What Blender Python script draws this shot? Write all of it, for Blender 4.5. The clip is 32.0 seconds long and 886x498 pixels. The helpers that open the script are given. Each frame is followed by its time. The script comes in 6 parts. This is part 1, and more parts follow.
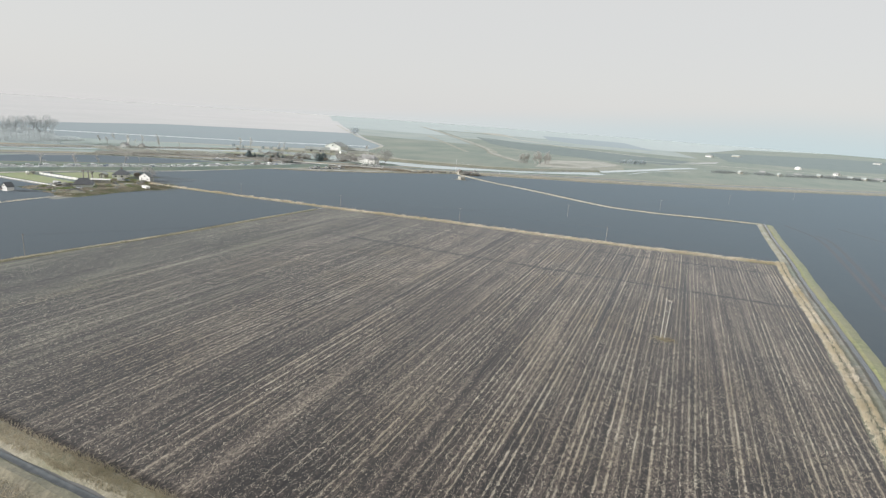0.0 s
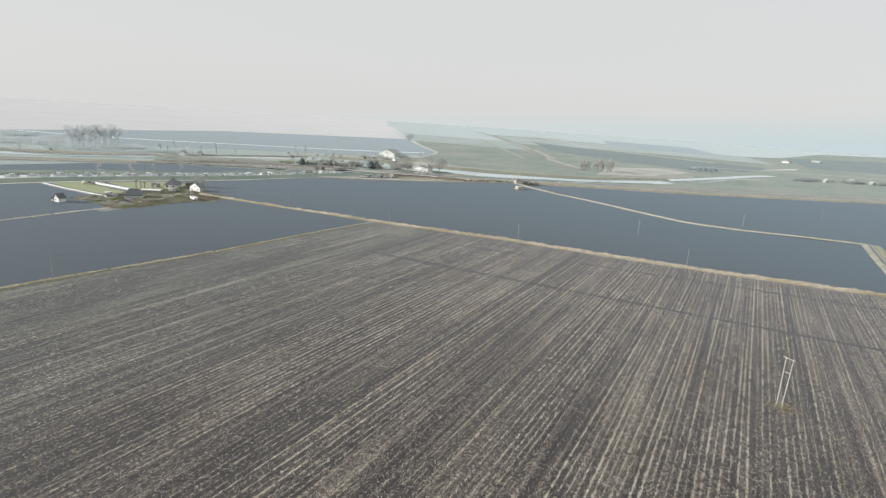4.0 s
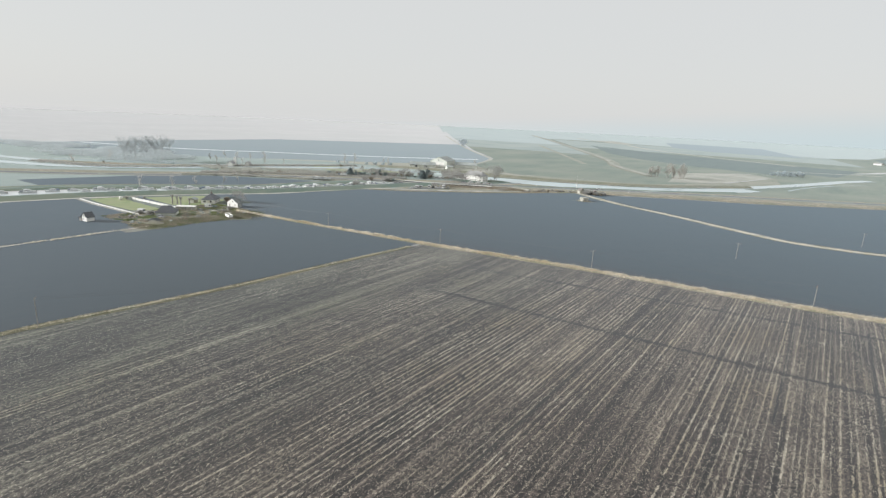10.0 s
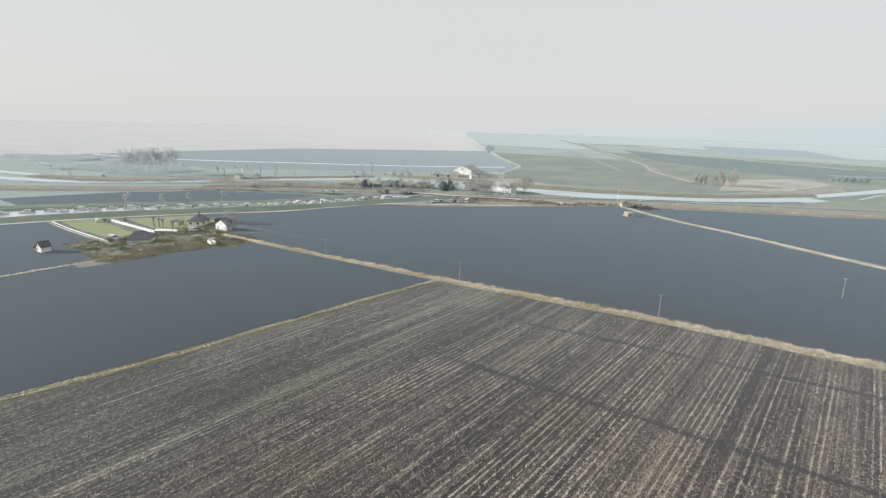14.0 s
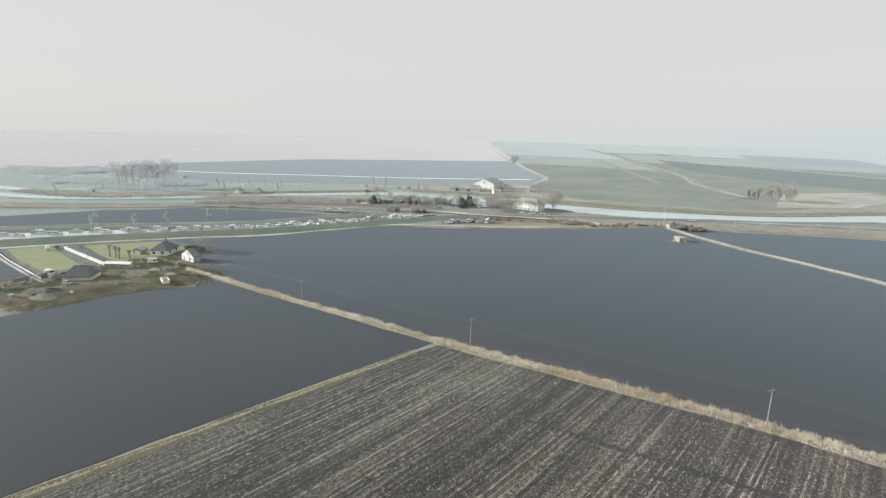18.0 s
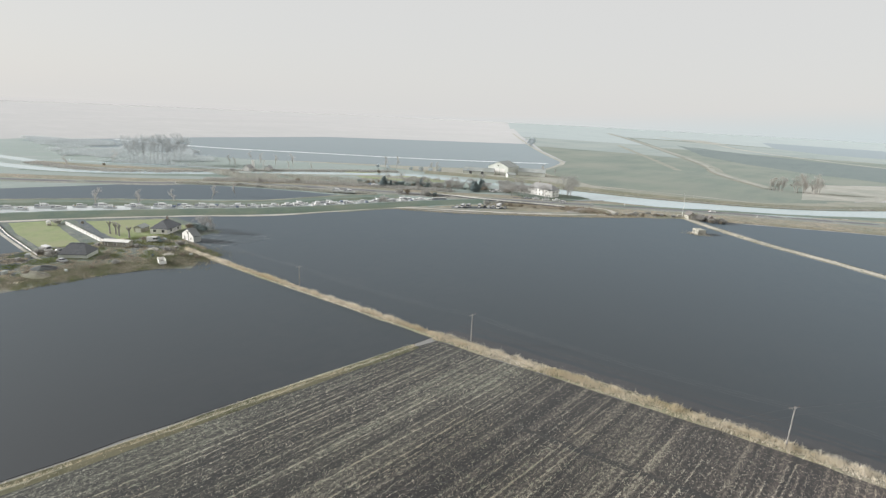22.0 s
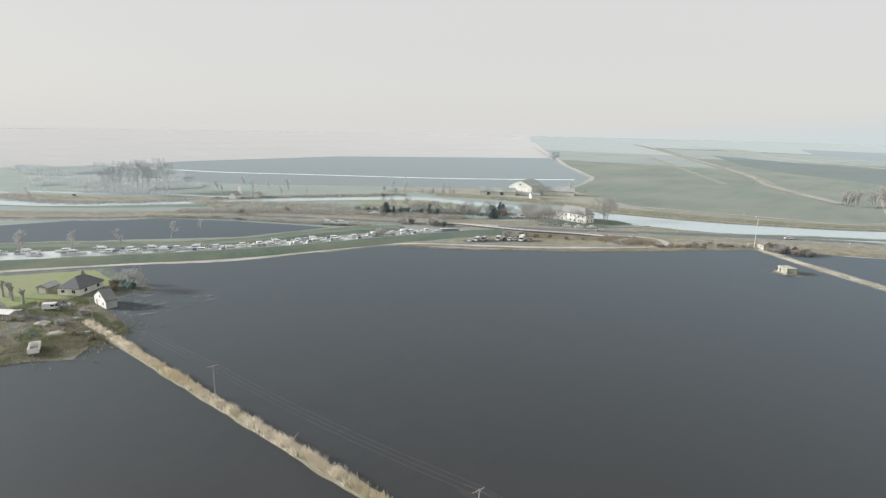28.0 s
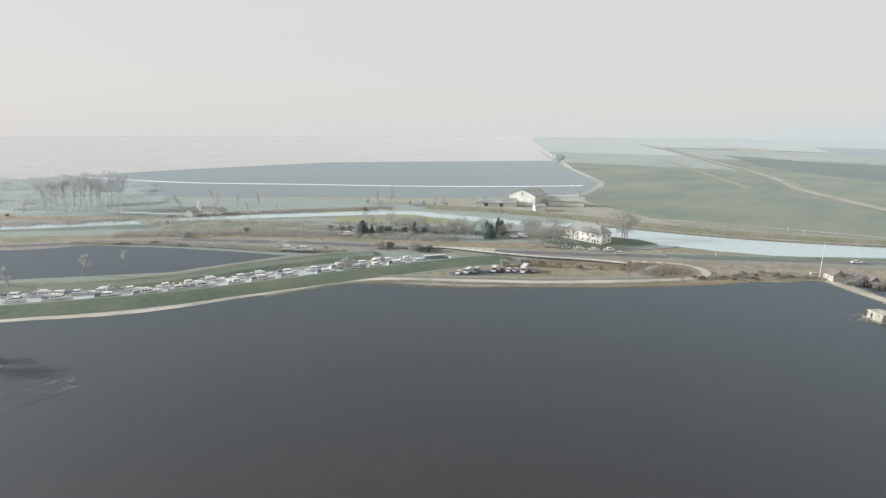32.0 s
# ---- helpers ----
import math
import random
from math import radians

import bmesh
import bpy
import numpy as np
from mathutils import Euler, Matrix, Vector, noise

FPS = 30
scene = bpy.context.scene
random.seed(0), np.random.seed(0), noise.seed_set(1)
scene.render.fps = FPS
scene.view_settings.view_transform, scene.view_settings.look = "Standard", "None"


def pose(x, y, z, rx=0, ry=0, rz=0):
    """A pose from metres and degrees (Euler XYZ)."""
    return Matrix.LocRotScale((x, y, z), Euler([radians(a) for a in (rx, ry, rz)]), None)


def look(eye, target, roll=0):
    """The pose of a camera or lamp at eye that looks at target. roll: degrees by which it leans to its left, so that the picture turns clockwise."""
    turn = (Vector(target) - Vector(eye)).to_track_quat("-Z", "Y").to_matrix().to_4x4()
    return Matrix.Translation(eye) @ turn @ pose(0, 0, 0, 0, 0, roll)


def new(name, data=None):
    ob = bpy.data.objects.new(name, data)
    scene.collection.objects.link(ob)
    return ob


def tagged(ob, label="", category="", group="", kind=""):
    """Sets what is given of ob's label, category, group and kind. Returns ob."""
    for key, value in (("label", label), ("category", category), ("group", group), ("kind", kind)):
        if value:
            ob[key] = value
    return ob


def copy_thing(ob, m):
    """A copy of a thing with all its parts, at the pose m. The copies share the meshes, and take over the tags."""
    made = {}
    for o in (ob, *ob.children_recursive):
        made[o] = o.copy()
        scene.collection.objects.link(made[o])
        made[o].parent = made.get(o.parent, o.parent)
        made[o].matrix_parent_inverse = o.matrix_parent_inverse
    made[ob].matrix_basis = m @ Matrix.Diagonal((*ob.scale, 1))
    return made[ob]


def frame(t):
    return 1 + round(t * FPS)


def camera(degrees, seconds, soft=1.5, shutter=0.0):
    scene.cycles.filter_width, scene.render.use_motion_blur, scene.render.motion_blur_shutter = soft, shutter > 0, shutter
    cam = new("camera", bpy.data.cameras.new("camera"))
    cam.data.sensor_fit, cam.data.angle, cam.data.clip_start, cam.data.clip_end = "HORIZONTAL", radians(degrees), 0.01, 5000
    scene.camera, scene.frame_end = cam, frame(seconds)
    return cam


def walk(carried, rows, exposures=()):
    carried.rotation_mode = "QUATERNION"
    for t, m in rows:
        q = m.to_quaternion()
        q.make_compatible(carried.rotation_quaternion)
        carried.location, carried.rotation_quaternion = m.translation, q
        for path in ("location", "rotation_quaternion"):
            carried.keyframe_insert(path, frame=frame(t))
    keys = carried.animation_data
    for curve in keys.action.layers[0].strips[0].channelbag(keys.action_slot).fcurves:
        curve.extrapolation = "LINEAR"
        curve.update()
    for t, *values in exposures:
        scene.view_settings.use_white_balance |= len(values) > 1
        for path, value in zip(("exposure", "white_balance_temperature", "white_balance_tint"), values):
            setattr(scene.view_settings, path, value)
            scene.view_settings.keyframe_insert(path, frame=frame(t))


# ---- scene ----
cam = camera(79.02, 32.0, soft=1.3)
# seconds, x, y, z, yaw, pitch, roll
PATH = [
    (0.0, -0.962, 1.885, 59.512, 23.027, -13.984, -4.118),
    (0.5, -2.893, 6.051, 59.597, 23.792, -13.817, -4.058),
    (1.0, -5.278, 10.993, 59.715, 24.637, -13.670, -3.978),
    (1.5, -7.544, 15.447, 60.013, 25.280, -13.158, -3.951),
    (2.0, -10.768, 21.753, 60.310, 26.193, -12.887, -3.895),
    (2.5, -11.928, 23.834, 60.484, 26.739, -12.867, -3.888),
    (3.0, -12.474, 24.740, 60.658, 27.194, -13.077, -3.871),
    (3.5, -12.817, 25.424, 60.824, 28.025, -13.475, -3.749),
    (5.5, -13.543, 26.464, 61.225, 30.327, -14.627, -3.530),
    (6.0, -14.391, 27.684, 61.073, 30.813, -14.503, -3.432),
    (6.5, -15.850, 30.001, 61.210, 31.360, -14.444, -3.342),
    (7.0, -17.973, 33.260, 61.379, 31.856, -14.355, -3.252),
    (7.5, -20.042, 36.538, 61.700, 32.249, -14.279, -3.192),
    (8.0, -22.884, 40.855, 61.856, 32.652, -14.183, -3.132),
    (8.5, -25.721, 45.451, 61.924, 33.088, -14.051, -2.952),
    (9.0, -28.834, 50.469, 61.958, 33.515, -13.949, -2.852),
    (9.5, -31.946, 55.484, 62.029, 33.945, -13.860, -2.737),
    (10.0, -35.408, 61.103, 61.967, 34.335, -13.781, -2.651),
    (10.5, -38.404, 66.288, 61.999, 34.761, -13.708, -2.490),
    (11.0, -41.996, 72.334, 61.932, 35.177, -13.634, -2.369),
    (11.5, -45.409, 78.140, 61.903, 35.556, -13.562, -2.232),
    (12.0, -49.112, 84.398, 61.774, 35.945, -13.479, -2.105),
    (12.5, -52.833, 90.189, 61.717, 36.249, -13.409, -2.003),
    (13.0, -56.535, 96.023, 61.693, 36.522, -13.359, -1.940),
    (13.5, -60.043, 101.413, 61.697, 36.758, -13.325, -1.830),
    (14.0, -64.042, 107.672, 61.635, 37.044, -13.271, -1.709),
    (14.5, -67.927, 113.778, 61.461, 37.355, -13.204, -1.584),
    (16.5, -85.158, 140.900, 60.896, 38.789, -12.957, -1.344),
    (17.0, -89.098, 147.370, 61.018, 39.126, -12.574, -1.338),
    (17.5, -92.054, 152.716, 61.290, 39.407, -12.294, -1.369),
    (18.0, -94.249, 157.231, 61.431, 39.699, -12.394, -1.451),
    (18.5, -95.307, 160.187, 61.623, 39.913, -12.478, -1.609),
    (19.0, -95.432, 162.060, 61.815, 40.087, -12.692, -1.838),
    (19.5, -95.380, 162.986, 61.898, 40.273, -13.043, -2.034),
    (20.0, -95.206, 163.606, 61.915, 40.570, -13.275, -2.260),
    (20.5, -95.177, 164.058, 61.984, 40.893, -13.567, -2.489),
    (21.0, -95.202, 164.204, 61.625, 41.186, -14.510, -2.587),
    (21.5, -96.047, 165.040, 62.009, 41.342, -14.515, -2.689),
    (22.0, -97.629, 166.646, 62.161, 41.578, -14.500, -2.730),
    (22.5, -99.475, 168.770, 62.283, 41.822, -14.436, -2.697),
    (23.0, -102.173, 171.866, 62.373, 42.045, -14.323, -2.614),
    (23.5, -105.133, 175.379, 62.441, 42.269, -14.233, -2.495),
    (24.0, -108.621, 179.674, 62.509, 42.483, -14.104, -2.346),
    (24.5, -112.082, 184.112, 62.510, 42.668, -13.990, -2.208),
    (26.5, -127.262, 204.917, 61.572, 43.264, -13.454, -1.528),
    (27.0, -131.083, 210.949, 61.232, 43.402, -13.259, -1.360),
    (27.5, -134.537, 216.773, 60.859, 43.550, -13.095, -1.232),
    (28.0, -138.396, 223.075, 60.585, 43.688, -12.970, -1.083),
    (28.5, -142.602, 228.934, 60.634, 43.712, -12.888, -0.958),
    (29.0, -147.482, 235.766, 60.518, 43.717, -12.796, -0.783),
    (29.5, -151.848, 241.845, 60.435, 43.732, -12.724, -0.657),
    (30.0, -156.514, 248.408, 60.517, 43.736, -12.682, -0.552),
    (30.5, -160.738, 254.590, 60.591, 43.770, -12.706, -0.456),
    (31.0, -165.183, 261.145, 60.831, 43.804, -12.731, -0.390),
    (31.5, -169.070, 267.122, 60.939, 43.886, -12.753, -0.309),
    (32.0, -173.528, 273.901, 61.014, 43.958, -12.745, -0.237),
]
walk(cam, [(t, pose(x, y, z, 90 + pitch, roll, yaw)) for t, x, y, z, yaw, pitch, roll in PATH], exposures=[(0, 0.0, 6460, 10), (5, 0.0, 6410, 9.5), (9, 0.0, 6380, 9), (14, 0.0, 6395, 9.5), (19, 0.0, 6470, 10), (32, 0.0, 6530, 10)])

# ---- light ----
SUN_AZ, SUN_EL = 234.0, 16.5
world = bpy.data.worlds.new("hazy_sky")
scene.world = world
world.use_nodes = True
wn, wl = world.node_tree.nodes, world.node_tree.links
wn.clear()
sky = wn.new("ShaderNodeTexSky")
sky.sky_type, sky.sun_disc = "NISHITA", False
sky.sun_elevation, sky.sun_rotation = radians(SUN_EL), radians(SUN_AZ)
sky.air_density, sky.dust_density, sky.ozone_density = 1.0, 2.0, 1.5
clear = wn.new("ShaderNodeBackground")
clear.inputs["Strength"].default_value = 0.010
veil = wn.new("ShaderNodeBackground")
veil.inputs["Color"].default_value = (0.973, 0.97, 0.953, 1)
veil.inputs["Strength"].default_value = 0.698
both = wn.new("ShaderNodeAddShader")
wout = wn.new("ShaderNodeOutputWorld")
wl.new(sky.outputs["Color"], clear.inputs["Color"])
wl.new(clear.outputs[0], both.inputs[0])
wl.new(veil.outputs[0], both.inputs[1])
wl.new(both.outputs[0], wout.inputs["Surface"])

sun_data = bpy.data.lights.new("sun", "SUN")
sun_data.energy, sun_data.angle, sun_data.color = 4.8, radians(4.5), (1.0, 0.985, 0.965)
sun = new("sun", sun_data)
sun_way = Vector((math.sin(radians(SUN_AZ)) * math.cos(radians(SUN_EL)), math.cos(radians(SUN_AZ)) * math.cos(radians(SUN_EL)), math.sin(radians(SUN_EL))))
sun.matrix_world = look(sun_way * 300, (0, 0, 0))


# ---- materials ----
def mat(name, a, b, scale=1.0, rough=0.8, c=None, big=0.03, bump=0.3, depth=0.05, spec=0.5, metal=0.0, sheen=0.0, stretch=(1, 1, 1), vary=0.0, coat=0.0, lo=0.35, hi=0.65, big_lo=0.4, big_hi=0.65, thin=0.0, tint=(0.78, 0.9, 1.0), grain=None):
    """Two colours mixed by grain, a third by large patches, and fine relief; vary: lightness from piece to piece."""
    m = bpy.data.materials.new(name)
    m.use_nodes = True
    nt = m.node_tree
    n, k = nt.nodes, nt.links
    p = n["Principled BSDF"]
    p.inputs["Roughness"].default_value = rough
    p.inputs["Metallic"].default_value = metal
    p.inputs["Specular IOR Level"].default_value = spec
    # tinted sheen, strongest at low angles, imitates haze on distant surfaces
    p.inputs["Sheen Weight"].default_value = sheen
    p.inputs["Sheen Roughness"].default_value = 0.5
    p.inputs["Sheen Tint"].default_value = (*tint, 1)
    p.inputs["Coat Weight"].default_value = coat
    co = n.new("ShaderNodeTexCoord")
    mp = n.new("ShaderNodeMapping")
    mp.inputs["Scale"].default_value = stretch
    k.new(co.outputs["Object"], mp.inputs["Vector"])
    fine = n.new("ShaderNodeTexNoise")
    fine.inputs["Scale"].default_value, fine.inputs["Detail"].default_value, fine.inputs["Roughness"].default_value = scale, 6, 0.65
    k.new(mp.outputs[0], fine.inputs["Vector"])

    def ramp(src, lo_, hi_):
        r = n.new("ShaderNodeMapRange")
        r.inputs["From Min"].default_value, r.inputs["From Max"].default_value = lo_, hi_
        k.new(src, r.inputs["Value"])
        return r.outputs["Result"]

    def mix(f, x, y):
        mx = n.new("ShaderNodeMix")
        mx.data_type = "RGBA"
        k.new(f, mx.inputs["Factor"])
        for sock, v in ((mx.inputs[6], x), (mx.inputs[7], y)):
            if isinstance(v, tuple):
                sock.default_value = (*v, 1)
            else:
                k.new(v, sock)
        return mx.outputs[2]

    height = fine.outputs["Fac"]
    if grain:
        # a second, finer grain laid over the first: its scale and its share
        g, mg = n.new("ShaderNodeTexNoise"), n.new("ShaderNodeMix")
        g.inputs["Scale"].default_value, g.inputs["Detail"].default_value, g.inputs["Roughness"].default_value = grain[0], 4, 0.7
        mg.inputs[0].default_value = grain[1]
        k.new(co.outputs["Object"], g.inputs["Vector"])
        k.new(height, mg.inputs[2])
        k.new(g.outputs["Fac"], mg.inputs[3])
        height = mg.outputs[0]
    col = mix(ramp(height, lo, hi), a, b)
    if c:
        wide = n.new("ShaderNodeTexNoise")
        wide.inputs["Scale"].default_value, wide.inputs["Detail"].default_value = big, 4
        k.new(co.outputs["Object"], wide.inputs["Vector"])
        col = mix(ramp(wide.outputs["Fac"], big_lo, big_hi), col, c)
    if vary:
        info = n.new("ShaderNodeObjectInfo")
        hsv = n.new("ShaderNodeHueSaturation")
        r = n.new("ShaderNodeMapRange")
        r.inputs["To Min"].default_value, r.inputs["To Max"].default_value = 1 - vary, 1 + vary
        k.new(info.outputs["Random"], r.inputs["Value"])
        k.new(r.outputs["Result"], hsv.inputs["Value"])
        k.new(col, hsv.inputs["Color"])
        col = hsv.outputs["Color"]
    k.new(col, p.inputs["Base Color"])
    if bump:
        bn = n.new("ShaderNodeBump")
        bn.inputs["Strength"].default_value, bn.inputs["Distance"].default_value = bump, depth
        k.new(height, bn.inputs["Height"])
        k.new(bn.outputs["Normal"], p.inputs["Normal"])
    if thin:
        # thin blades and leaves let light through
        tr, ms = n.new("ShaderNodeBsdfTranslucent"), n.new("ShaderNodeMixShader")
        ms.inputs["Fac"].default_value = thin
        k.new(col, tr.inputs["Color"])
        k.new(p.outputs[0], ms.inputs[1])
        k.new(tr.outputs[0], ms.inputs[2])
        k.new(ms.outputs[0], n["Material Output"].inputs["Surface"])
    return m


PEAT = mat("peat_soil", (0.0056, 0.0043, 0.0040), (0.0215, 0.0162, 0.0138), 0.3, 0.60, (0.0128, 0.0088, 0.0070), 0.010, 0.25, 0.06, 0.60, sheen=0.134, stretch=(1, 0.5, 1), tint=(0.50, 0.79, 1.0), lo=0.30, hi=0.70, big_lo=0.42, big_hi=0.62, grain=(0.05, 0.45))
# peat again, lightened and blued: the haze is in the colour
HAZED_PEAT = mat("hazed_dark_soil", (0.022, 0.023, 0.025), (0.046, 0.046, 0.048), 0.15, 0.74, (0.034, 0.036, 0.039), 0.01, 0.2, 0.1, 0.6, sheen=0.28, stretch=(1, 0.35, 1), tint=(0.76, 0.93, 1.0), grain=(0.03, 0.3))


def stubble_ground():
    """Dark clods and pale chaff, drawn out along the drill rows, which lean a little off the y axis."""
    m = bpy.data.materials.new("stubble_soil")
    m.use_nodes = True
    n, k = m.node_tree.nodes, m.node_tree.links
    p = n["Principled BSDF"]
    p.inputs["Roughness"].default_value, p.inputs["Specular IOR Level"].default_value = 0.78, 0.4
    # faint bluish sheen for the look of haze across the stubble
    p.inputs["Sheen Weight"].default_value, p.inputs["Sheen Tint"].default_value = 0.155, (0.88, 0.915, 0.955, 1)
    co = n.new("ShaderNodeTexCoord")

    def grain(stretch, scale, detail, rough):
        mp, tx = n.new("ShaderNodeMapping"), n.new("ShaderNodeTexNoise")
        mp.inputs["Scale"].default_value, mp.inputs["Rotation"].default_value = stretch, (0, 0, ROW_LEAN)
        tx.inputs["Scale"].default_value, tx.inputs["Detail"].default_value, tx.inputs["Roughness"].default_value = scale, detail, rough
        k.new(co.outputs["Object"], mp.inputs["Vector"])
        k.new(mp.outputs[0], tx.inputs["Vector"])
        return tx.outputs["Fac"]

    def blend(x, y, share):
        mx = n.new("ShaderNodeMix")
        mx.inputs[0].default_value = share
        k.new(x, mx.inputs[2])
        k.new(y, mx.inputs[3])
        return mx.outputs[0]

    rows, clods, chaff, wide = grain((1, 0.010, 1), 0.62, 2, 0.55), grain((1, 0.6, 1), 1.9, 5, 0.75), grain((1, 0.4, 1), 6.0, 3, 0.7), grain((1, 0.35, 1), 0.05, 4, 0.6)
    h = blend(blend(clods, chaff, 0.35), rows, 0.30)
    lift = n.new("ShaderNodeMath")
    lift.operation = "MULTIPLY_ADD"
    k.new(wide, lift.inputs[0])
    lift.inputs[1].default_value = 0.22
    k.new(h, lift.inputs[2])
    ramp = n.new("ShaderNodeValToRGB")
    stops = ((0.53, (0.0085, 0.0076, 0.0074)), (0.605, (0.028, 0.0218, 0.0188)), (0.668, (0.116, 0.092, 0.075)), (0.738, (0.37, 0.31, 0.25)))
    while len(ramp.color_ramp.elements) < len(stops):
        ramp.color_ramp.elements.new(0.5)
    for e, (at, c) in zip(ramp.color_ramp.elements, stops):
        e.position, e.color = at, (*c, 1)
    k.new(lift.outputs[0], ramp.inputs["Fac"])
    # haze put into the soil colour: a cool green cast towards the west
    sep, west, cast = n.new("ShaderNodeSeparateXYZ"), n.new("ShaderNodeMapRange"), n.new("ShaderNodeMix")
    k.new(co.outputs["Object"], sep.inputs[0])
    west.inputs["From Min"].default_value, west.inputs["From Max"].default_value = -90, -200
    k.new(sep.outputs["X"], west.inputs["Value"])
    patchy = n.new("ShaderNodeMath")
    patchy.operation = "MULTIPLY_ADD"
    k.new(wide, patchy.inputs[0])
    patchy.inputs[1].default_value = 0.8
    k.new(west.outputs["Result"], patchy.inputs[2])
    share = n.new("ShaderNodeMapRange")
    share.inputs["From Min"].default_value, share.inputs["From Max"].default_value = 0.35, 1.3
    k.new(patchy.outputs[0], share.inputs["Value"])
    cast.data_type, cast.blend_type = "RGBA", "MULTIPLY"
    cast.inputs[7].default_value = (0.76, 0.94, 0.88, 1)
    k.new(share.outputs["Result"], cast.inputs["Factor"])
    k.new(ramp.outputs["Color"], cast.inputs[6])
    k.new(cast.outputs[2], p.inputs["Base Color"])
    bn = n.new("ShaderNodeBump")
    bn.inputs["Strength"].default_value, bn.inputs["Distance"].default_value = 0.8, 0.2
    k.new(h, bn.inputs["Height"])
    k.new(bn.outputs["Normal"], p.inputs["Normal"])
    return m


ROW_LEAN = 0.025
STUBBLE_SOIL = stubble_ground()
STRAW = mat("straw", (0.145, 0.127, 0.098), (0.83, 0.755, 0.62), 2.2, 0.8, (0.39, 0.335, 0.25), 0.04, 0, sheen=0.15, lo=0.36, hi=0.64, tint=(0.85, 0.93, 1.0), thin=0.15)
# straw greyed and greened so its colour carries the western haze
GREY_STRAW = mat("hazed_straw", (0.095, 0.101, 0.082), (0.64, 0.64, 0.52), 2.2, 0.8, (0.25, 0.265, 0.18), 0.04, 0, sheen=0.14, lo=0.36, hi=0.64, tint=(0.78, 0.93, 1.0), thin=0.15)
# crop green washed out in its base colour to paint distance haze
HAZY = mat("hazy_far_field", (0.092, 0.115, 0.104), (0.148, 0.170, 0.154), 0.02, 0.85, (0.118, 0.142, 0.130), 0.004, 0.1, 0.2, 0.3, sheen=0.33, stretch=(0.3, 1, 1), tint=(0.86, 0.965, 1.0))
MARGIN = mat("reddish_field_margin", (0.013, 0.011, 0.0105), (0.045, 0.037, 0.033), 0.6, 0.78, (0.019, 0.0165, 0.016), 0.04, 0.4, 0.1, 0.8, sheen=0.12, tint=(0.7, 0.85, 1.0), grain=(2.0, 0.4))
SEDGE = mat("dry_sedge", (0.36, 0.315, 0.235), (0.60, 0.535, 0.41), 1.2, 0.8, (0.34, 0.31, 0.22), 0.06, 0, thin=0.4)
WHEELING = mat("wheeling_soil", (0.018, 0.017, 0.016), (0.13, 0.117, 0.10), 1.6, 0.88, (0.038, 0.035, 0.033), 0.05, 0.4, 0.1, 0.25, sheen=0.13, grain=(2.6, 0.6), tint=(0.75, 0.89, 1.0), lo=0.40, hi=0.70)
REED = mat("dry_reed", (0.60, 0.545, 0.445), (0.93, 0.87, 0.755), 0.5, 0.75, (0.63, 0.555, 0.40), 0.05, 0, thin=0.5, sheen=0.32)
BANK = mat("bank_grass", (0.17, 0.155, 0.115), (0.44, 0.40, 0.315), 0.8, 0.85, (0.22, 0.215, 0.135), 0.05, 0.7, 0.3, 0.3, sheen=0.15, grain=(2.4, 0.55), lo=0.38, hi=0.64)
GREEN_BANK = mat("green_bank", (0.034, 0.062, 0.030), (0.085, 0.112, 0.050), 0.5, 0.85, (0.115, 0.124, 0.060), 0.04, 0.4, 0.15, 0.3, sheen=0.20, grain=(1.6, 0.4), tint=(0.72, 0.9, 1.0))
DRAIN_GRASS = mat("drain_side_grass", (0.10, 0.105, 0.060), (0.25, 0.24, 0.152), 0.4, 0.85, (0.235, 0.217, 0.145), 0.05, 0.5, 0.2, 0.3, sheen=0.14, grain=(1.8, 0.5), lo=0.38, hi=0.64)
DITCH_GRASS = mat("yellow_green_bank", (0.15, 0.165, 0.068), (0.31, 0.31, 0.155), 0.4, 0.85, (0.25, 0.235, 0.13), 0.05, 0.5, 0.2, 0.3, sheen=0.12, grain=(1.8, 0.5), lo=0.38, hi=0.64)
LAWN = mat("lawn", (0.145, 0.190, 0.052), (0.255, 0.295, 0.095), 0.3, 0.85, (0.24, 0.245, 0.105), 0.06, 0.3, 0.1, 0.3, sheen=0.12, grain=(1.5, 0.4))
ROUGH = mat("rough_grass", (0.080, 0.070, 0.052), (0.33, 0.285, 0.205), 0.3, 0.9, (0.15, 0.152, 0.092), 0.03, 0.7, 0.35, 0.3, sheen=0.2, grain=(1.4, 0.5), lo=0.37, hi=0.66, tint=(0.72, 0.89, 1.0))
# kept pale and strongly sheened so far land whitens like haze
GROUND = mat("hazed_grassland", (0.13, 0.130, 0.126), (0.185, 0.184, 0.176), 0.03, 0.75, (0.13, 0.132, 0.128), 0.005, 0.2, 0.3, 0.3, sheen=0.382, stretch=(0.35, 1, 1), tint=(0.98, 0.985, 1.0))
MEADOW = mat("grey_pasture", (0.062, 0.074, 0.050), (0.160, 0.166, 0.118), 0.07, 0.75, (0.092, 0.112, 0.064), 0.02, 0.3, 0.2, 0.4, sheen=0.29, stretch=(1, 0.4, 1), grain=(0.5, 0.45), tint=(0.78, 0.94, 1.0))
# between the wheat and the hazy field: haze stepped into the base colour
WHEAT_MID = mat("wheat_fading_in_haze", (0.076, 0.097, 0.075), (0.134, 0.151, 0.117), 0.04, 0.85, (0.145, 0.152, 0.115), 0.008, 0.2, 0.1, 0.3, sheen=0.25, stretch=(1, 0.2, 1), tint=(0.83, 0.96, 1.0))
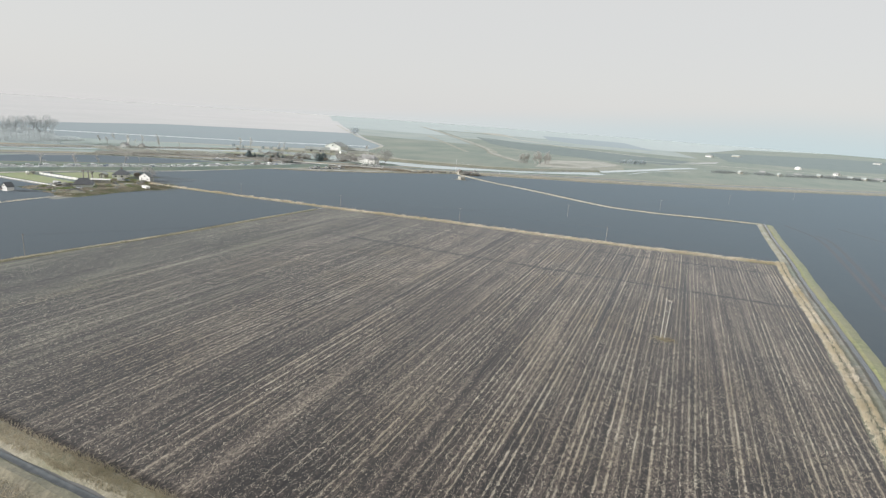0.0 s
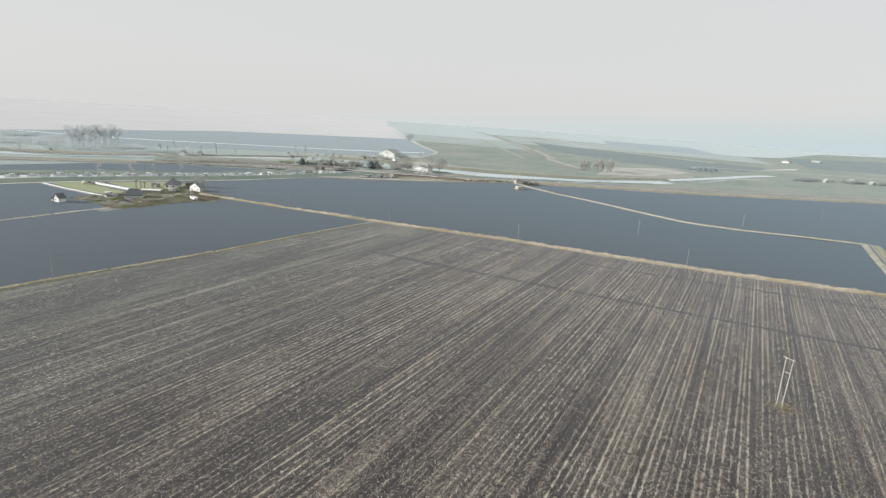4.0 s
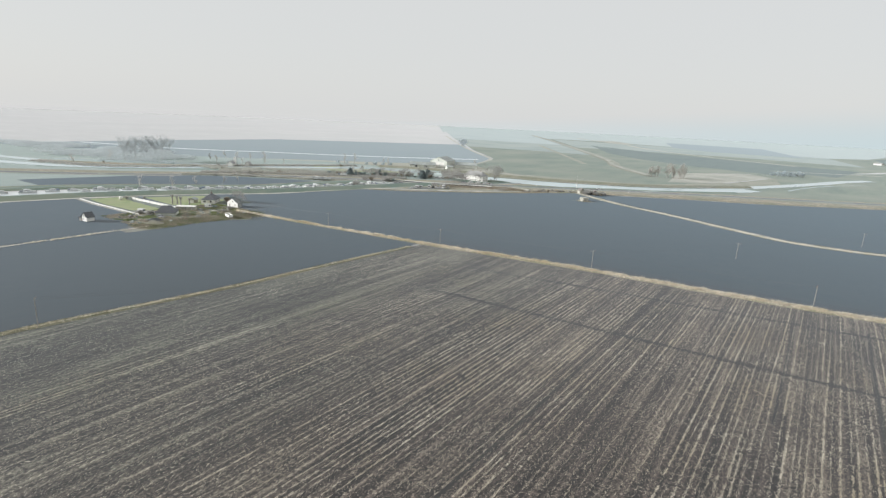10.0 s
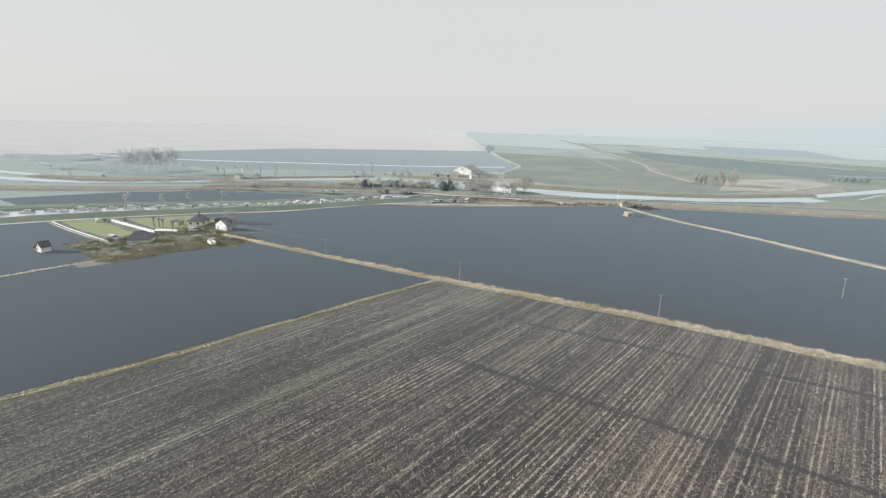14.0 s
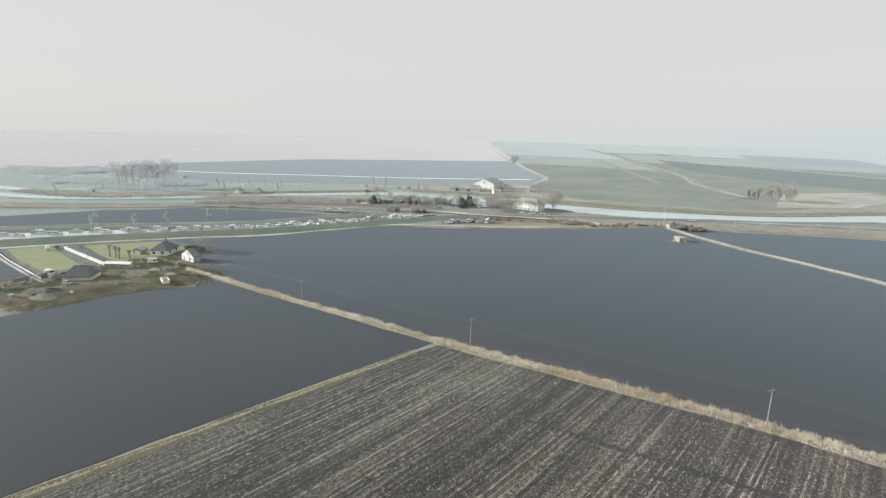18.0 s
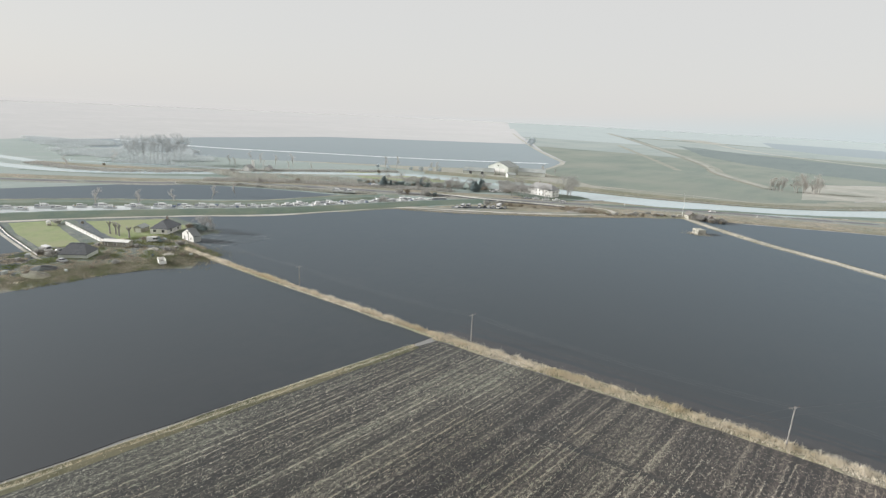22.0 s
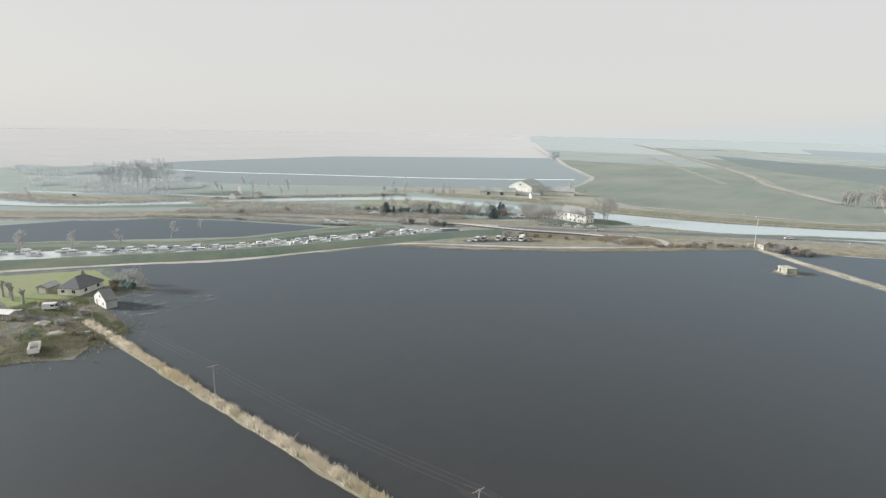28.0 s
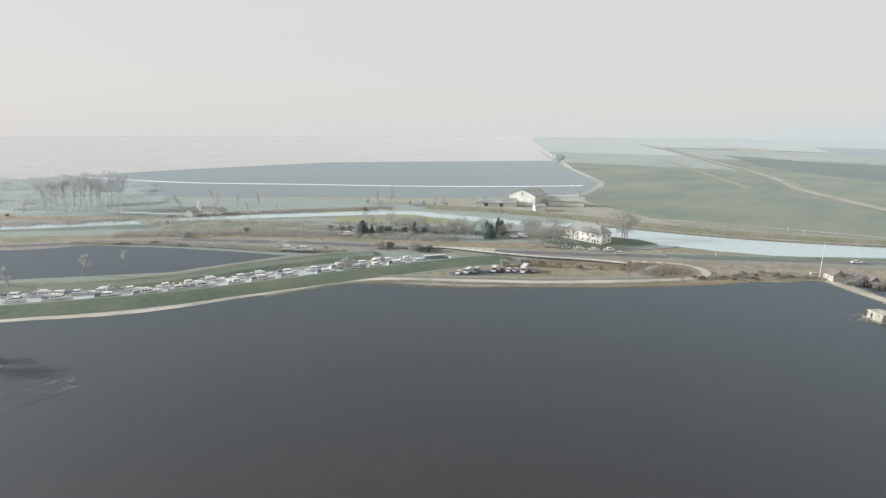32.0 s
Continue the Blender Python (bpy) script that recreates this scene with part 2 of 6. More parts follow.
WINTER = mat("winter_wheat", (0.056, 0.074, 0.042), (0.118, 0.130, 0.076), 0.05, 0.85, (0.150, 0.146, 0.094), 0.010, 0.2, 0.1, 0.3, sheen=0.165, stretch=(1, 0.2, 1), grain=(0.5, 0.4), lo=0.4, hi=0.6, big_lo=0.42, big_hi=0.7, tint=(0.80, 0.95, 0.98))
DEEP_CROP = mat("deep_green_crop", (0.032, 0.046, 0.034), (0.066, 0.078, 0.054), 0.05, 0.85, (0.060, 0.072, 0.052), 0.01, 0.2, 0.1, 0.3, sheen=0.165, stretch=(1, 0.2, 1), tint=(0.76, 0.93, 1.0))
YARD = mat("weedy_yard_earth", (0.028, 0.029, 0.028), (0.255, 0.236, 0.178), 0.14, 0.9, (0.085, 0.098, 0.05), 0.07, 0.7, 0.35, 0.3, sheen=0.15, grain=(0.9, 0.45), lo=0.38, hi=0.68, stretch=(1, 1.8, 1), tint=(0.66, 0.9, 1.0))
SCRUB = mat("brown_scrub_ground", (0.085, 0.068, 0.045), (0.40, 0.325, 0.20), 0.22, 0.9, (0.16, 0.146, 0.076), 0.04, 0.7, 0.4, 0.3, sheen=0.13, grain=(1.0, 0.5), lo=0.38, hi=0.64, tint=(0.78, 0.92, 1.0))
PALE = mat("pale_field", (0.25, 0.225, 0.165), (0.37, 0.335, 0.255), 0.1, 0.85, (0.20, 0.195, 0.13), 0.02, 0.2, 0.1, 0.3, sheen=0.17)
TRACK = mat("dirt_track", (0.43, 0.41, 0.365), (0.61, 0.585, 0.53), 0.7, 0.9, (0.34, 0.325, 0.275), 0.06, 0.4, 0.08, 0.3, grain=(2.0, 0.4))
DRAIN_PALE = mat("pale_drain", (0.60, 0.61, 0.60), (0.72, 0.73, 0.72), 0.1, 0.5, None, 0, 0.1, 0.05, 0.5, sheen=0.3)
ROAD = mat("asphalt", (0.085, 0.082, 0.086), (0.13, 0.125, 0.128), 1.2, 0.8, (0.13, 0.122, 0.118), 0.05, 0.2, 0.02, 0.3, sheen=0.08)
# both water base colours have the pale sky reflection mixed in
WATER = mat("sky_pale_river_water", (0.42, 0.55, 0.58), (0.50, 0.62, 0.65), 0.3, 0.10, None, 0.03, 0.05, 0.05, 0.5, stretch=(1, 1, 1))
CUT_WATER = mat("sky_pale_mooring_water", (0.60, 0.65, 0.66), (0.68, 0.73, 0.74), 0.3, 0.10, None, 0.03, 0.04, 0.05, 0.6)
MUD = mat("mud", (0.025, 0.026, 0.029), (0.16, 0.148, 0.13), 0.3, 0.8, (0.055, 0.06, 0.055), 0.08, 0.7, 0.3, 0.3, sheen=0.16, grain=(1.1, 0.5), lo=0.4, hi=0.68, tint=(0.66, 0.86, 1.0))
DRAIN = mat("drain_water", (0.09, 0.105, 0.115), (0.14, 0.155, 0.165), 0.6, 0.15, None, 0, 0.1, 0.05, 0.5)
WET_MUD = mat("wet_mud", (0.018, 0.018, 0.0195), (0.27, 0.275, 0.285), 0.22, 0.7, (0.02, 0.02, 0.0215), 0.06, 0.5, 0.25, 0.3, sheen=0.16, stretch=(1.6, 0.6, 1), lo=0.50, hi=0.74, tint=(0.65, 0.86, 1.0), grain=(1.2, 0.35))


# ---- makers ----
RNG = np.random.default_rng(7)


def thing(name, label, category, group="", at=(0, 0, 0), turn=0.0):
    ob = new(name)
    ob.matrix_world = pose(*at, 0, 0, turn)
    return tagged(ob, label, category, group)


def part(name, bm, material, parent=None, label=""):
    me = bpy.data.meshes.new(name)
    bm.normal_update()
    bm.to_mesh(me)
    bm.free()
    me.materials.append(material)
    ob = new(name, me)
    ob.parent = parent
    return tagged(ob, label)


def mesh_of(name, verts, faces, material, parent=None, smooth=False):
    me = bpy.data.meshes.new(name)
    me.from_pydata(verts if isinstance(verts, list) else verts.tolist(), [], faces if isinstance(faces, list) else faces.tolist())
    me.materials.append(material)
    if smooth:
        me.shade_smooth()
    ob = new(name, me)
    ob.parent = parent
    return ob


def box(bm, c, s, turn=0.0, top=(1, 1)):
    """A box by its middle and size; top: how far its upper face shrinks."""
    r = Matrix.Rotation(radians(turn), 3, "Z")
    vs = []
    for z in (-0.5, 0.5):
        fx, fy = top if z > 0 else (1, 1)
        for x, y in ((-0.5, -0.5), (0.5, -0.5), (0.5, 0.5), (-0.5, 0.5)):
            vs.append(bm.verts.new(Vector(c) + r @ Vector((x * s[0] * fx, y * s[1] * fy, z * s[2]))))
    for f in ((3, 2, 1, 0), (4, 5, 6, 7), (0, 1, 5, 4), (1, 2, 6, 5), (2, 3, 7, 6), (3, 0, 4, 7)):
        bm.faces.new([vs[i] for i in f])
    return bm


def boxed(*rows):
    bm = bmesh.new()
    for r in rows:
        box(bm, *r)
    return bm


def tube(bm, p, q, r0, r1, n=6):
    p, q = Vector(p), Vector(q)
    d = (q - p).normalized()
    u = d.orthogonal().normalized()
    v = d.cross(u)
    a = [bm.verts.new(p + r0 * (math.cos(t) * u + math.sin(t) * v)) for t in (2 * math.pi * i / n for i in range(n))]
    b = [bm.verts.new(q + r1 * (math.cos(t) * u + math.sin(t) * v)) for t in (2 * math.pi * i / n for i in range(n))]
    for i in range(n):
        bm.faces.new((a[i], a[(i + 1) % n], b[(i + 1) % n], b[i]))
    bm.faces.new(a[::-1])
    bm.faces.new(b)
    return bm


def tubed(*rows):
    bm = bmesh.new()
    for r in rows:
        tube(bm, *r)
    return bm


def wobble(x, y, size):
    return noise.noise(Vector((x / size, y / size, 3.1)))


def resample(pts, step, amp=0.0, close=False):
    pts = [Vector((*p[:2], 0)) for p in pts]
    if close:
        pts = pts + pts[:1]
    out = []
    for a, b in zip(pts, pts[1:]):
        n = max(1, int((b - a).length / step))
        side = (b - a).normalized().cross(Vector((0, 0, 1)))
        for i in range(n):
            p = a.lerp(b, i / n)
            out.append(p + side * amp * (wobble(p.x, p.y, 7) + 0.7 * wobble(p.x, p.y, 2.3)))
    if not close:
        out.append(pts[-1])
    return out


def curve_line(pts, step=5.0):
    """A smooth line through the points (Catmull-Rom)."""
    p = [Vector((*q[:2], 0)) for q in pts]
    p = [2 * p[0] - p[1]] + p + [2 * p[-1] - p[-2]]
    out = []
    for i in range(1, len(p) - 2):
        a, b, c, d = p[i - 1:i + 3]
        n = max(1, int((c - b).length / step))
        for j in range(n):
            t = j / n
            out.append(0.5 * (2 * b + (c - a) * t + (2 * a - 5 * b + 4 * c - d) * t * t + (3 * b - a - 3 * c + d) * t ** 3))
    out.append(p[-2])
    return out


def patch(name, pts, z, material, label, category, amp=0.8, step=8, depth=0.3):
    """A piece of land: its outline, its height, with an uneven edge."""
    line = resample(pts, step, amp, True)
    n = len(line)
    verts = [(p.x, p.y, z) for p in line] + [(p.x, p.y, z - depth) for p in line]
    faces = [list(range(n)), list(range(2 * n - 1, n - 1, -1))] + [[i, i + n, (i + 1) % n + n, (i + 1) % n] for i in range(n)]
    bm = bmesh.new()
    vs = [bm.verts.new(v) for v in verts]
    for f in faces:
        bm.faces.new([vs[i] for i in f])
    if bm.faces[:] and (bm.normal_update() or True):
        bm.faces.ensure_lookup_table()
        if bm.faces[0].normal.z < 0:
            bmesh.ops.reverse_faces(bm, faces=bm.faces[:])
    return tagged(part(name, bm, material), label, category, kind="structure")


def ribbon(name, pts, profile, material, label, category, step=5.0, rough=0.0, z=0.0):
    """A strip along a line: profile gives (offset to the left, height) pairs; rough: unevenness in metres."""
    line = curve_line(pts, step)
    m, verts, faces = len(profile), [], []
    for i, p in enumerate(line):
        d = (line[min(i + 1, len(line) - 1)] - line[max(i - 1, 0)]).normalized()
        left = Vector((-d.y, d.x, 0))
        for j, (o, h) in enumerate(profile):
            q = p + left * o
            e = rough * (wobble(q.x + 9 * j, q.y, 9) + 0.6 * wobble(q.x, q.y + 5 * j, 3))
            q = q + left * e
            verts.append((q.x, q.y, z + h + (0.35 * e * (h > 0.15))))
    for i in range(len(line) - 1):
        for j in range(m - 1):
            a = i * m + j
            faces.append([a, a + m, a + m + 1, a + 1])
    ob = mesh_of(name, verts, [f[::-1] for f in faces], material)
    return tagged(ob, label, category, kind="structure")


def blades(name, points, height, spread, width, per, material, lean=0.35, parent=None):
    """Many upright blades: per blades round each point."""
    p = np.repeat(np.asarray(points, float), per, axis=0)
    n = len(p)
    h = np.repeat(np.broadcast_to(height, len(points)), per) * RNG.uniform(0.6, 1.1, n)
    base = p + np.c_[RNG.normal(0, spread, (n, 2)), np.zeros(n)]
    ang = RNG.uniform(0, 2 * math.pi, n)
    side = np.c_[np.cos(ang), np.sin(ang), np.zeros(n)] * (np.broadcast_to(width, n) * RNG.uniform(0.6, 1.3, n))[:, None]
    tip = base + np.c_[RNG.normal(0, lean, (n, 2)) * h[:, None], h]
    verts = np.empty((n, 3, 3))
    verts[:, 0], verts[:, 1], verts[:, 2] = base - side, base + side, tip
    return mesh_of(name, verts.reshape(-1, 3), np.arange(3 * n).reshape(-1, 3), material, parent)


def along(pts, count, half):
    """Random places along a line, within half of it."""
    line = curve_line(pts, 3.0)
    i = RNG.integers(0, len(line) - 1, count)
    f = RNG.uniform(0, 1, count)
    a, b = np.array([line[j][:] for j in i]), np.array([line[j + 1][:] for j in i])
    d = b - a
    d /= np.linalg.norm(d, axis=1)[:, None]
    off = np.clip(RNG.normal(0, 0.5, count), -1, 1) * half
    return a + (b - a) * f[:, None] + np.c_[-d[:, 1], d[:, 0], np.zeros(count)] * off[:, None]


# ---- the land ----
ring = [(4700 * math.cos(2 * math.pi * i / 64) - 80, 4700 * math.sin(2 * math.pi * i / 64) + 150) for i in range(64)]
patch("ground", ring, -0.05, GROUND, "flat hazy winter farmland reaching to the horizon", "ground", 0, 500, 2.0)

REED_LINE = [(-322, 260.6), (-248, 267.4), (-190, 273), (-112, 284), (-26, 291), (55, 302.5)]
SOIL_EDGE = [(-387, 293), (-371, 320), (-359, 353), (-346, 394), (-342, 403), (-311, 423), (-289, 444), (-264, 469), (-238, 499), (-231, 512), (-221, 530), (-206, 535)]
TRACK_LINE = [(-207, 538), (-186, 520), (-152, 496), (-115, 477), (-75, 452), (-40, 432), (-5, 430), (30, 437), (66, 441)]
NORTH_EDGE = [(-199, 537), (-188, 546), (-162, 560), (-107, 590), (-73, 606), (44, 685), (137, 755), (257, 849), (620, 1110)]
patch("ground_valley", [(-900, 150), (-640, 170), (-420, 330), (-300, 480), (-200, 560), (-150, 640), (-330, 640), (-420, 720), (-600, 540), (-760, 440), (-990, 340)], -0.01, MEADOW, "grey-green river valley pasture", "grassland", 2, 20)
patch("ground_riverside", [(-130, 640), (-60, 630), (60, 690), (300, 870), (480, 1000), (800, 1240), (760, 1440), (300, 1600), (90, 1330), (-30, 1110), (-75, 1010), (-110, 1000), (-70, 900), (-110, 790)], -0.01, WINTER, "grey-green pasture beside the far river", "grassland", 2, 20)
patch("ground_bank", [(-430, 588), (-360, 604), (-312, 610), (-258, 624), (-190, 658), (-150, 696), (-90, 775), (-60, 830), (-75, 950), (-115, 800), (-150, 745), (-200, 674), (-330, 652), (-400, 672)], 0.012, DRAIN_GRASS, "olive rough grass along the river bank", "grassland", 2, 12)
patch("ground_farm", [(-440, 192), (-310, 182), (-303, 250), (-312, 262), (-330, 300), (-400, 298), (-432, 240)], 0.022, MUD, "bare muddy ground round the farm", "yard", 1, 8)
patch("field_stubble", [(-211, 52), (-205, 115), (-197, 170), (-193, 220), (-188.5, 271), (-110, 282.5), (-26, 289.5), (56, 300.5), (53, 138), (49, 51), (-211, 51)], 0.04, STUBBLE_SOIL, "brown harvested field with pale stubble rows", "field")
patch("field_west", [(-191, 264), (-191, 272), (-248, 266.8), (-302, 261.8), (-307, 245), (-314, 217), (-312, 198), (-313, 179), (-312, 135), (-322, -250), (-240, -250), (-214, 55), (-208, 115), (-200, 170), (-196, 220)], 0.03, PEAT, "bare dark peat field", "field")
patch("field_far_west", [(-316, -250), (-314, 190), (-343, 212), (-391, 212), (-420, 214), (-434, 200), (-446, 100), (-470, -250)], 0.03, PEAT, "bare dark peat field beside the farmyard", "field")
patch("field_middle", [(-302, 262.3), (-326, 262.5), (-342, 284), (-388, 284)] + SOIL_EDGE + [(x - 1, y - 4) for x, y in TRACK_LINE[1:]] + [(62, 440), (58, 305), (-26, 293), (-112, 286), (-190, 274), (-248, 267.6)], 0.03, PEAT, "large bare dark peat field", "field")
patch("field_east", [(x + 2, y + 4) for x, y in TRACK_LINE[1:]] + [(70, 440), (68, 380), (63.5, 272), (62, 200), (58, 138), (51, 40), (40, -250), (900, -250), (1200, 600)] + NORTH_EDGE[::-1], 0.03, PEAT, "bare dark peat field beyond the track", "field")
patch("field_south", [(-240, -250), (-214, 45.2), (47, 45.2), (36, -250)], 0.03, ROUGH, "rough pale grassland south of the ditch", "field")
patch("field_behind_cut", [(-521, 305), (-522, 324), (-460, 372), (-428, 392), (-404, 404), (-412, 353), (-445, 304), (-480, 220), (-540, 220)], 0.02, PEAT, "dark field behind the moorings", "field")
patch("field_behind_barns", [(-960, 330), (-720, 425), (-640, 480), (-585, 535), (-520, 600), (-470, 655), (-430, 738), (-470, 838), (-606, 995), (-735, 1180), (-985, 830), (-990, 560)], 0.02, HAZED_PEAT, "far dark ploughed field", "field", 2, 40)
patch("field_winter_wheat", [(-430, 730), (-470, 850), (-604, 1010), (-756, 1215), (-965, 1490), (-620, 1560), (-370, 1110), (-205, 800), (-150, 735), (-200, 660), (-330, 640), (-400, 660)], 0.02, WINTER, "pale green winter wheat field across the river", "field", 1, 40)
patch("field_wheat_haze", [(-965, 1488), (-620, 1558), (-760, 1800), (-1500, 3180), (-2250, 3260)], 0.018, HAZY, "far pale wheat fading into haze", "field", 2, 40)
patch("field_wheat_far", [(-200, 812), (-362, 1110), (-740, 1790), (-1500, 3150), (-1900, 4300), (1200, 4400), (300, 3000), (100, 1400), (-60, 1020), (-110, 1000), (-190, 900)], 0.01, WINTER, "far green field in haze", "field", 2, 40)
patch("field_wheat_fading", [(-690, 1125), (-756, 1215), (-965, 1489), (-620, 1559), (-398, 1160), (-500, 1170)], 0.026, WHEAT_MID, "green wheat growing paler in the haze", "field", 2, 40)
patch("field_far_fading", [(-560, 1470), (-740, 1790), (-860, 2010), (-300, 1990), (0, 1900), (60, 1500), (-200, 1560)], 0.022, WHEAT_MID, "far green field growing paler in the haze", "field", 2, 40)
patch("field_wheat_edge", [(-140, 735), (-120, 900), (-200, 1000), (-350, 1130), (-740, 1810), (-1500, 3180), (-1560, 3180), (-800, 1800), (-420, 1100), (-250, 820), (-190, 735)], 0.004, WINTER, "green wheat beside the field strip", "field", 1, 40)
patch("field_pale", [(-171, 735), (-191, 898), (-110, 991), (-77, 949), (-122, 789)], 0.05, PALE, "pale straw-coloured field beside the river", "field", 1.5, 20)
patch("field_village", [(-30, 960), (60, 1110), (100, 1400), (300, 3000), (3000, 3000), (1800, 1900), (700, 1400), (400, 1220), (280, 1120), (120, 1000), (40, 900), (0, 860)], 0.008, WINTER, "grey-green pasture round the village in haze", "field", 2, 40)
patch("field_horizon_dark", [(125, 1480), (390, 1520), (620, 1680), (1500, 2350), (1700, 3300), (600, 2700), (110, 2060)], 0.02, DEEP_CROP, "far dark ploughed field beyond the village", "field", 14, 60)
patch("field_north_green", [(80, 2150), (560, 2800), (1700, 3500), (1500, 4000), (-100, 4000)], 0.02, WINTER, "far green field in haze", "field", 3, 60)
ribbon("track_village", [(-90, 1120), (120, 1240), (330, 1330), (700, 1620), (1500, 2260)], [(-5, 0.05), (5, 0.05)], PALE, "pale grass strip between far fields", "verge", 20, 1.0)
ribbon("water_backwater", [(-52, 770), (-30, 850), (-2, 915), (30, 960)], [(-1.4, 0.09), (1.4, 0.09)], WATER, "narrow pale backwater beside the road", "river", 8, 0.6)
patch("field_meadow", [(-40, 660), (60, 720), (160, 790), (300, 900), (330, 1130), (180, 1060), (40, 880)], 0.015, WINTER, "green meadow beside the road", "field", 1, 30)
patch("field_island", [(-590, 335), (-540, 310), (-470, 395), (-424, 442), (-365, 478), (-318, 510), (-292, 540), (-320, 560), (-385, 550), (-440, 530), (-525, 430)], 0.015, MEADOW, "rough grassland between road and river", "grassland", 1, 12)
patch("ground_roadside", [(-640, 190), (-545, 290), (-505, 342), (-462, 388), (-420, 424), (-368, 456), (-330, 470), (-300, 490), (-262, 518), (-240, 512), (-222, 530), (-205, 548), (-165, 572), (-107, 604), (-73, 620), (44, 699), (137, 769), (257, 863), (400, 980), (380, 1010), (240, 905), (120, 815), (20, 735), (-90, 668), (-150, 632), (-196, 606), (-256, 570), (-292, 545), (-330, 520), (-372, 484), (-430, 448), (-475, 408), (-520, 362), (-560, 310), (-655, 210)], 0.03, SCRUB, "rough brown roadside ground", "verge", 1, 10)
patch("yard_ground", [(-303, 250), (-309, 246), (-315, 217), (-313, 196), (-345, 213), (-392, 214), (-420, 216), (-412, 245), (-388, 284), (-345, 288), (-328, 270), (-306, 262)], 0.036, YARD, "rough weedy farmyard ground", "yard", 1.2, 5)
ribbon("verge_yard", [(-301, 256), (-308, 247), (-313, 232), (-315, 217), (-313, 200), (-314, 188)], [(-0.5, 0.05), (1, 0.16), (4, 0.14), (8, 0.05)], ROUGH, "brown scrubby edge of the farmyard", "verge", 3, 0.9)
patch("lawn_west", [(-418, 219), (-394, 217), (-362, 218), (-350, 232), (-401, 234), (-412, 240)], 0.06, LAWN, "mown green lawn", "lawn", 0.6, 5)
patch("lawn_house", [(-405, 243), (-355, 246), (-352, 262), (-362, 280), (-388, 279)], 0.06, LAWN, "green house lawn", "lawn", 0.6, 5)

patch("field_band_dark", [(-600, 1690), (-377, 1380), (-234, 1269), (-60, 1180), (-50, 1010), (-218, 1081), (-310, 1155), (-417, 1290)], 0.028, DEEP_CROP, "darker green strip of wheat", "field", 2, 30)
patch("field_band_blue", [(-560, 2500), (-200, 2450), (-50, 1800), (-280, 1802), (-417, 1956)], 0.028, HAZED_PEAT, "far dark strip of soil in haze", "field", 2, 40)
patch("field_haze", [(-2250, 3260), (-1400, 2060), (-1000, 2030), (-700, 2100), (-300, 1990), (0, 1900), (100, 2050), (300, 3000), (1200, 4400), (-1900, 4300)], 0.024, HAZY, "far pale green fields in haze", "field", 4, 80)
ribbon("strip_wheat", [(-650, 1430), (-591, 1332), (-457, 1111), (-335, 907)], [(-5, 0.05), (5, 0.05)], DRAIN_GRASS, "paler strip in the wheat", "verge", 20, 0.6)
ribbon("strip_far", [(-900, 2380), (-801, 2232), (-598, 1992), (-444, 1710), (-250, 1480), (-60, 1330)], [(-8, 0.06), (8, 0.06)], PALE, "pale grass strip between far fields", "verge", 20, 1.0)
ribbon("path_bank", [(-430, 610), (-337, 636), (-282, 652), (-232, 664), (-183, 676), (-140, 715)], [(-1.6, 0.05), (1.6, 0.05)], PALE, "pale path along the river bank", "path", 10, 0.5)
ribbon("edge_river", [(-345, 584), (-315, 592), (-265, 605), (-223, 624), (-181, 649), (-140, 690), (-90, 765)], [(-2.5, 0.12), (-1.0, 0.7), (1.5, 0.9), (4.0, 0.5)], ROUGH, "brown stony water's edge", "bank", 4, 0.9)
patch("field_far_dark", [(-564, 1656), (-448, 1549), (-268, 1433), (40, 1300), (0, 1080), (-246, 1187), (-306, 1230), (-398, 1401)], 0.03, DEEP_CROP, "darker far field in haze", "field", 2, 40)
patch("field_far_pale", [(-780, 2180), (-600, 1960), (-560, 2030), (-700, 2260)], 0.03, PALE, "pale far field in haze", "field", 2, 40)
ribbon("drain_wheat", [(-445, 795), (-380, 838), (-322, 890), (-275, 930)], [(-1.5, 0.05), (1.5, 0.05)], GREEN_BANK, "dark drain across the wheat field", "drain", 15, 0.4)
ribbon("drain_wheat_second", [(-432, 758), (-350, 815), (-270, 870)], [(-1.2, 0.05), (1.2, 0.05)], GREEN_BANK, "dark drain across the wheat field", "drain", 15, 0.4)
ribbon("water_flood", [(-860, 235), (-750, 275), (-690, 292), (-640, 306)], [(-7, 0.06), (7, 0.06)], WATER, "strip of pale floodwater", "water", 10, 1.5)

patch("ground_barns", [(-620, 500), (-540, 560), (-470, 572), (-400, 592), (-330, 612), (-300, 628), (-360, 660), (-405, 690), (-430, 700), (-480, 640), (-530, 590), (-600, 525)], 0.03, BANK, "dry grass round the barns", "grassland", 1, 15)
patch("ground_green", [(-350, 430), (-344, 455), (-334, 474), (-316, 484), (-318, 466), (-328, 448), (-334, 424)], 0.10, MEADOW, "green grass beside the car park", "grassland", 0.8, 5)
ribbon("meadow_strip", [(-560, 420), (-520, 452), (-480, 500), (-430, 522)], [(-9, 0.04), (9, 0.04)], DRAIN_GRASS, "green strip beside the river", "grassland", 8, 1.5)

patch("ground_cut_west", [(-660, 200), (-500, 110), (-484, 190), (-446, 290), (-400, 345), (-378, 384), (-368, 420), (-350, 458), (-384, 456), (-420, 432), (-470, 395), (-525, 330), (-580, 270)], 0.012, MEADOW, "grassland behind the moorings", "grassland", 1, 12)
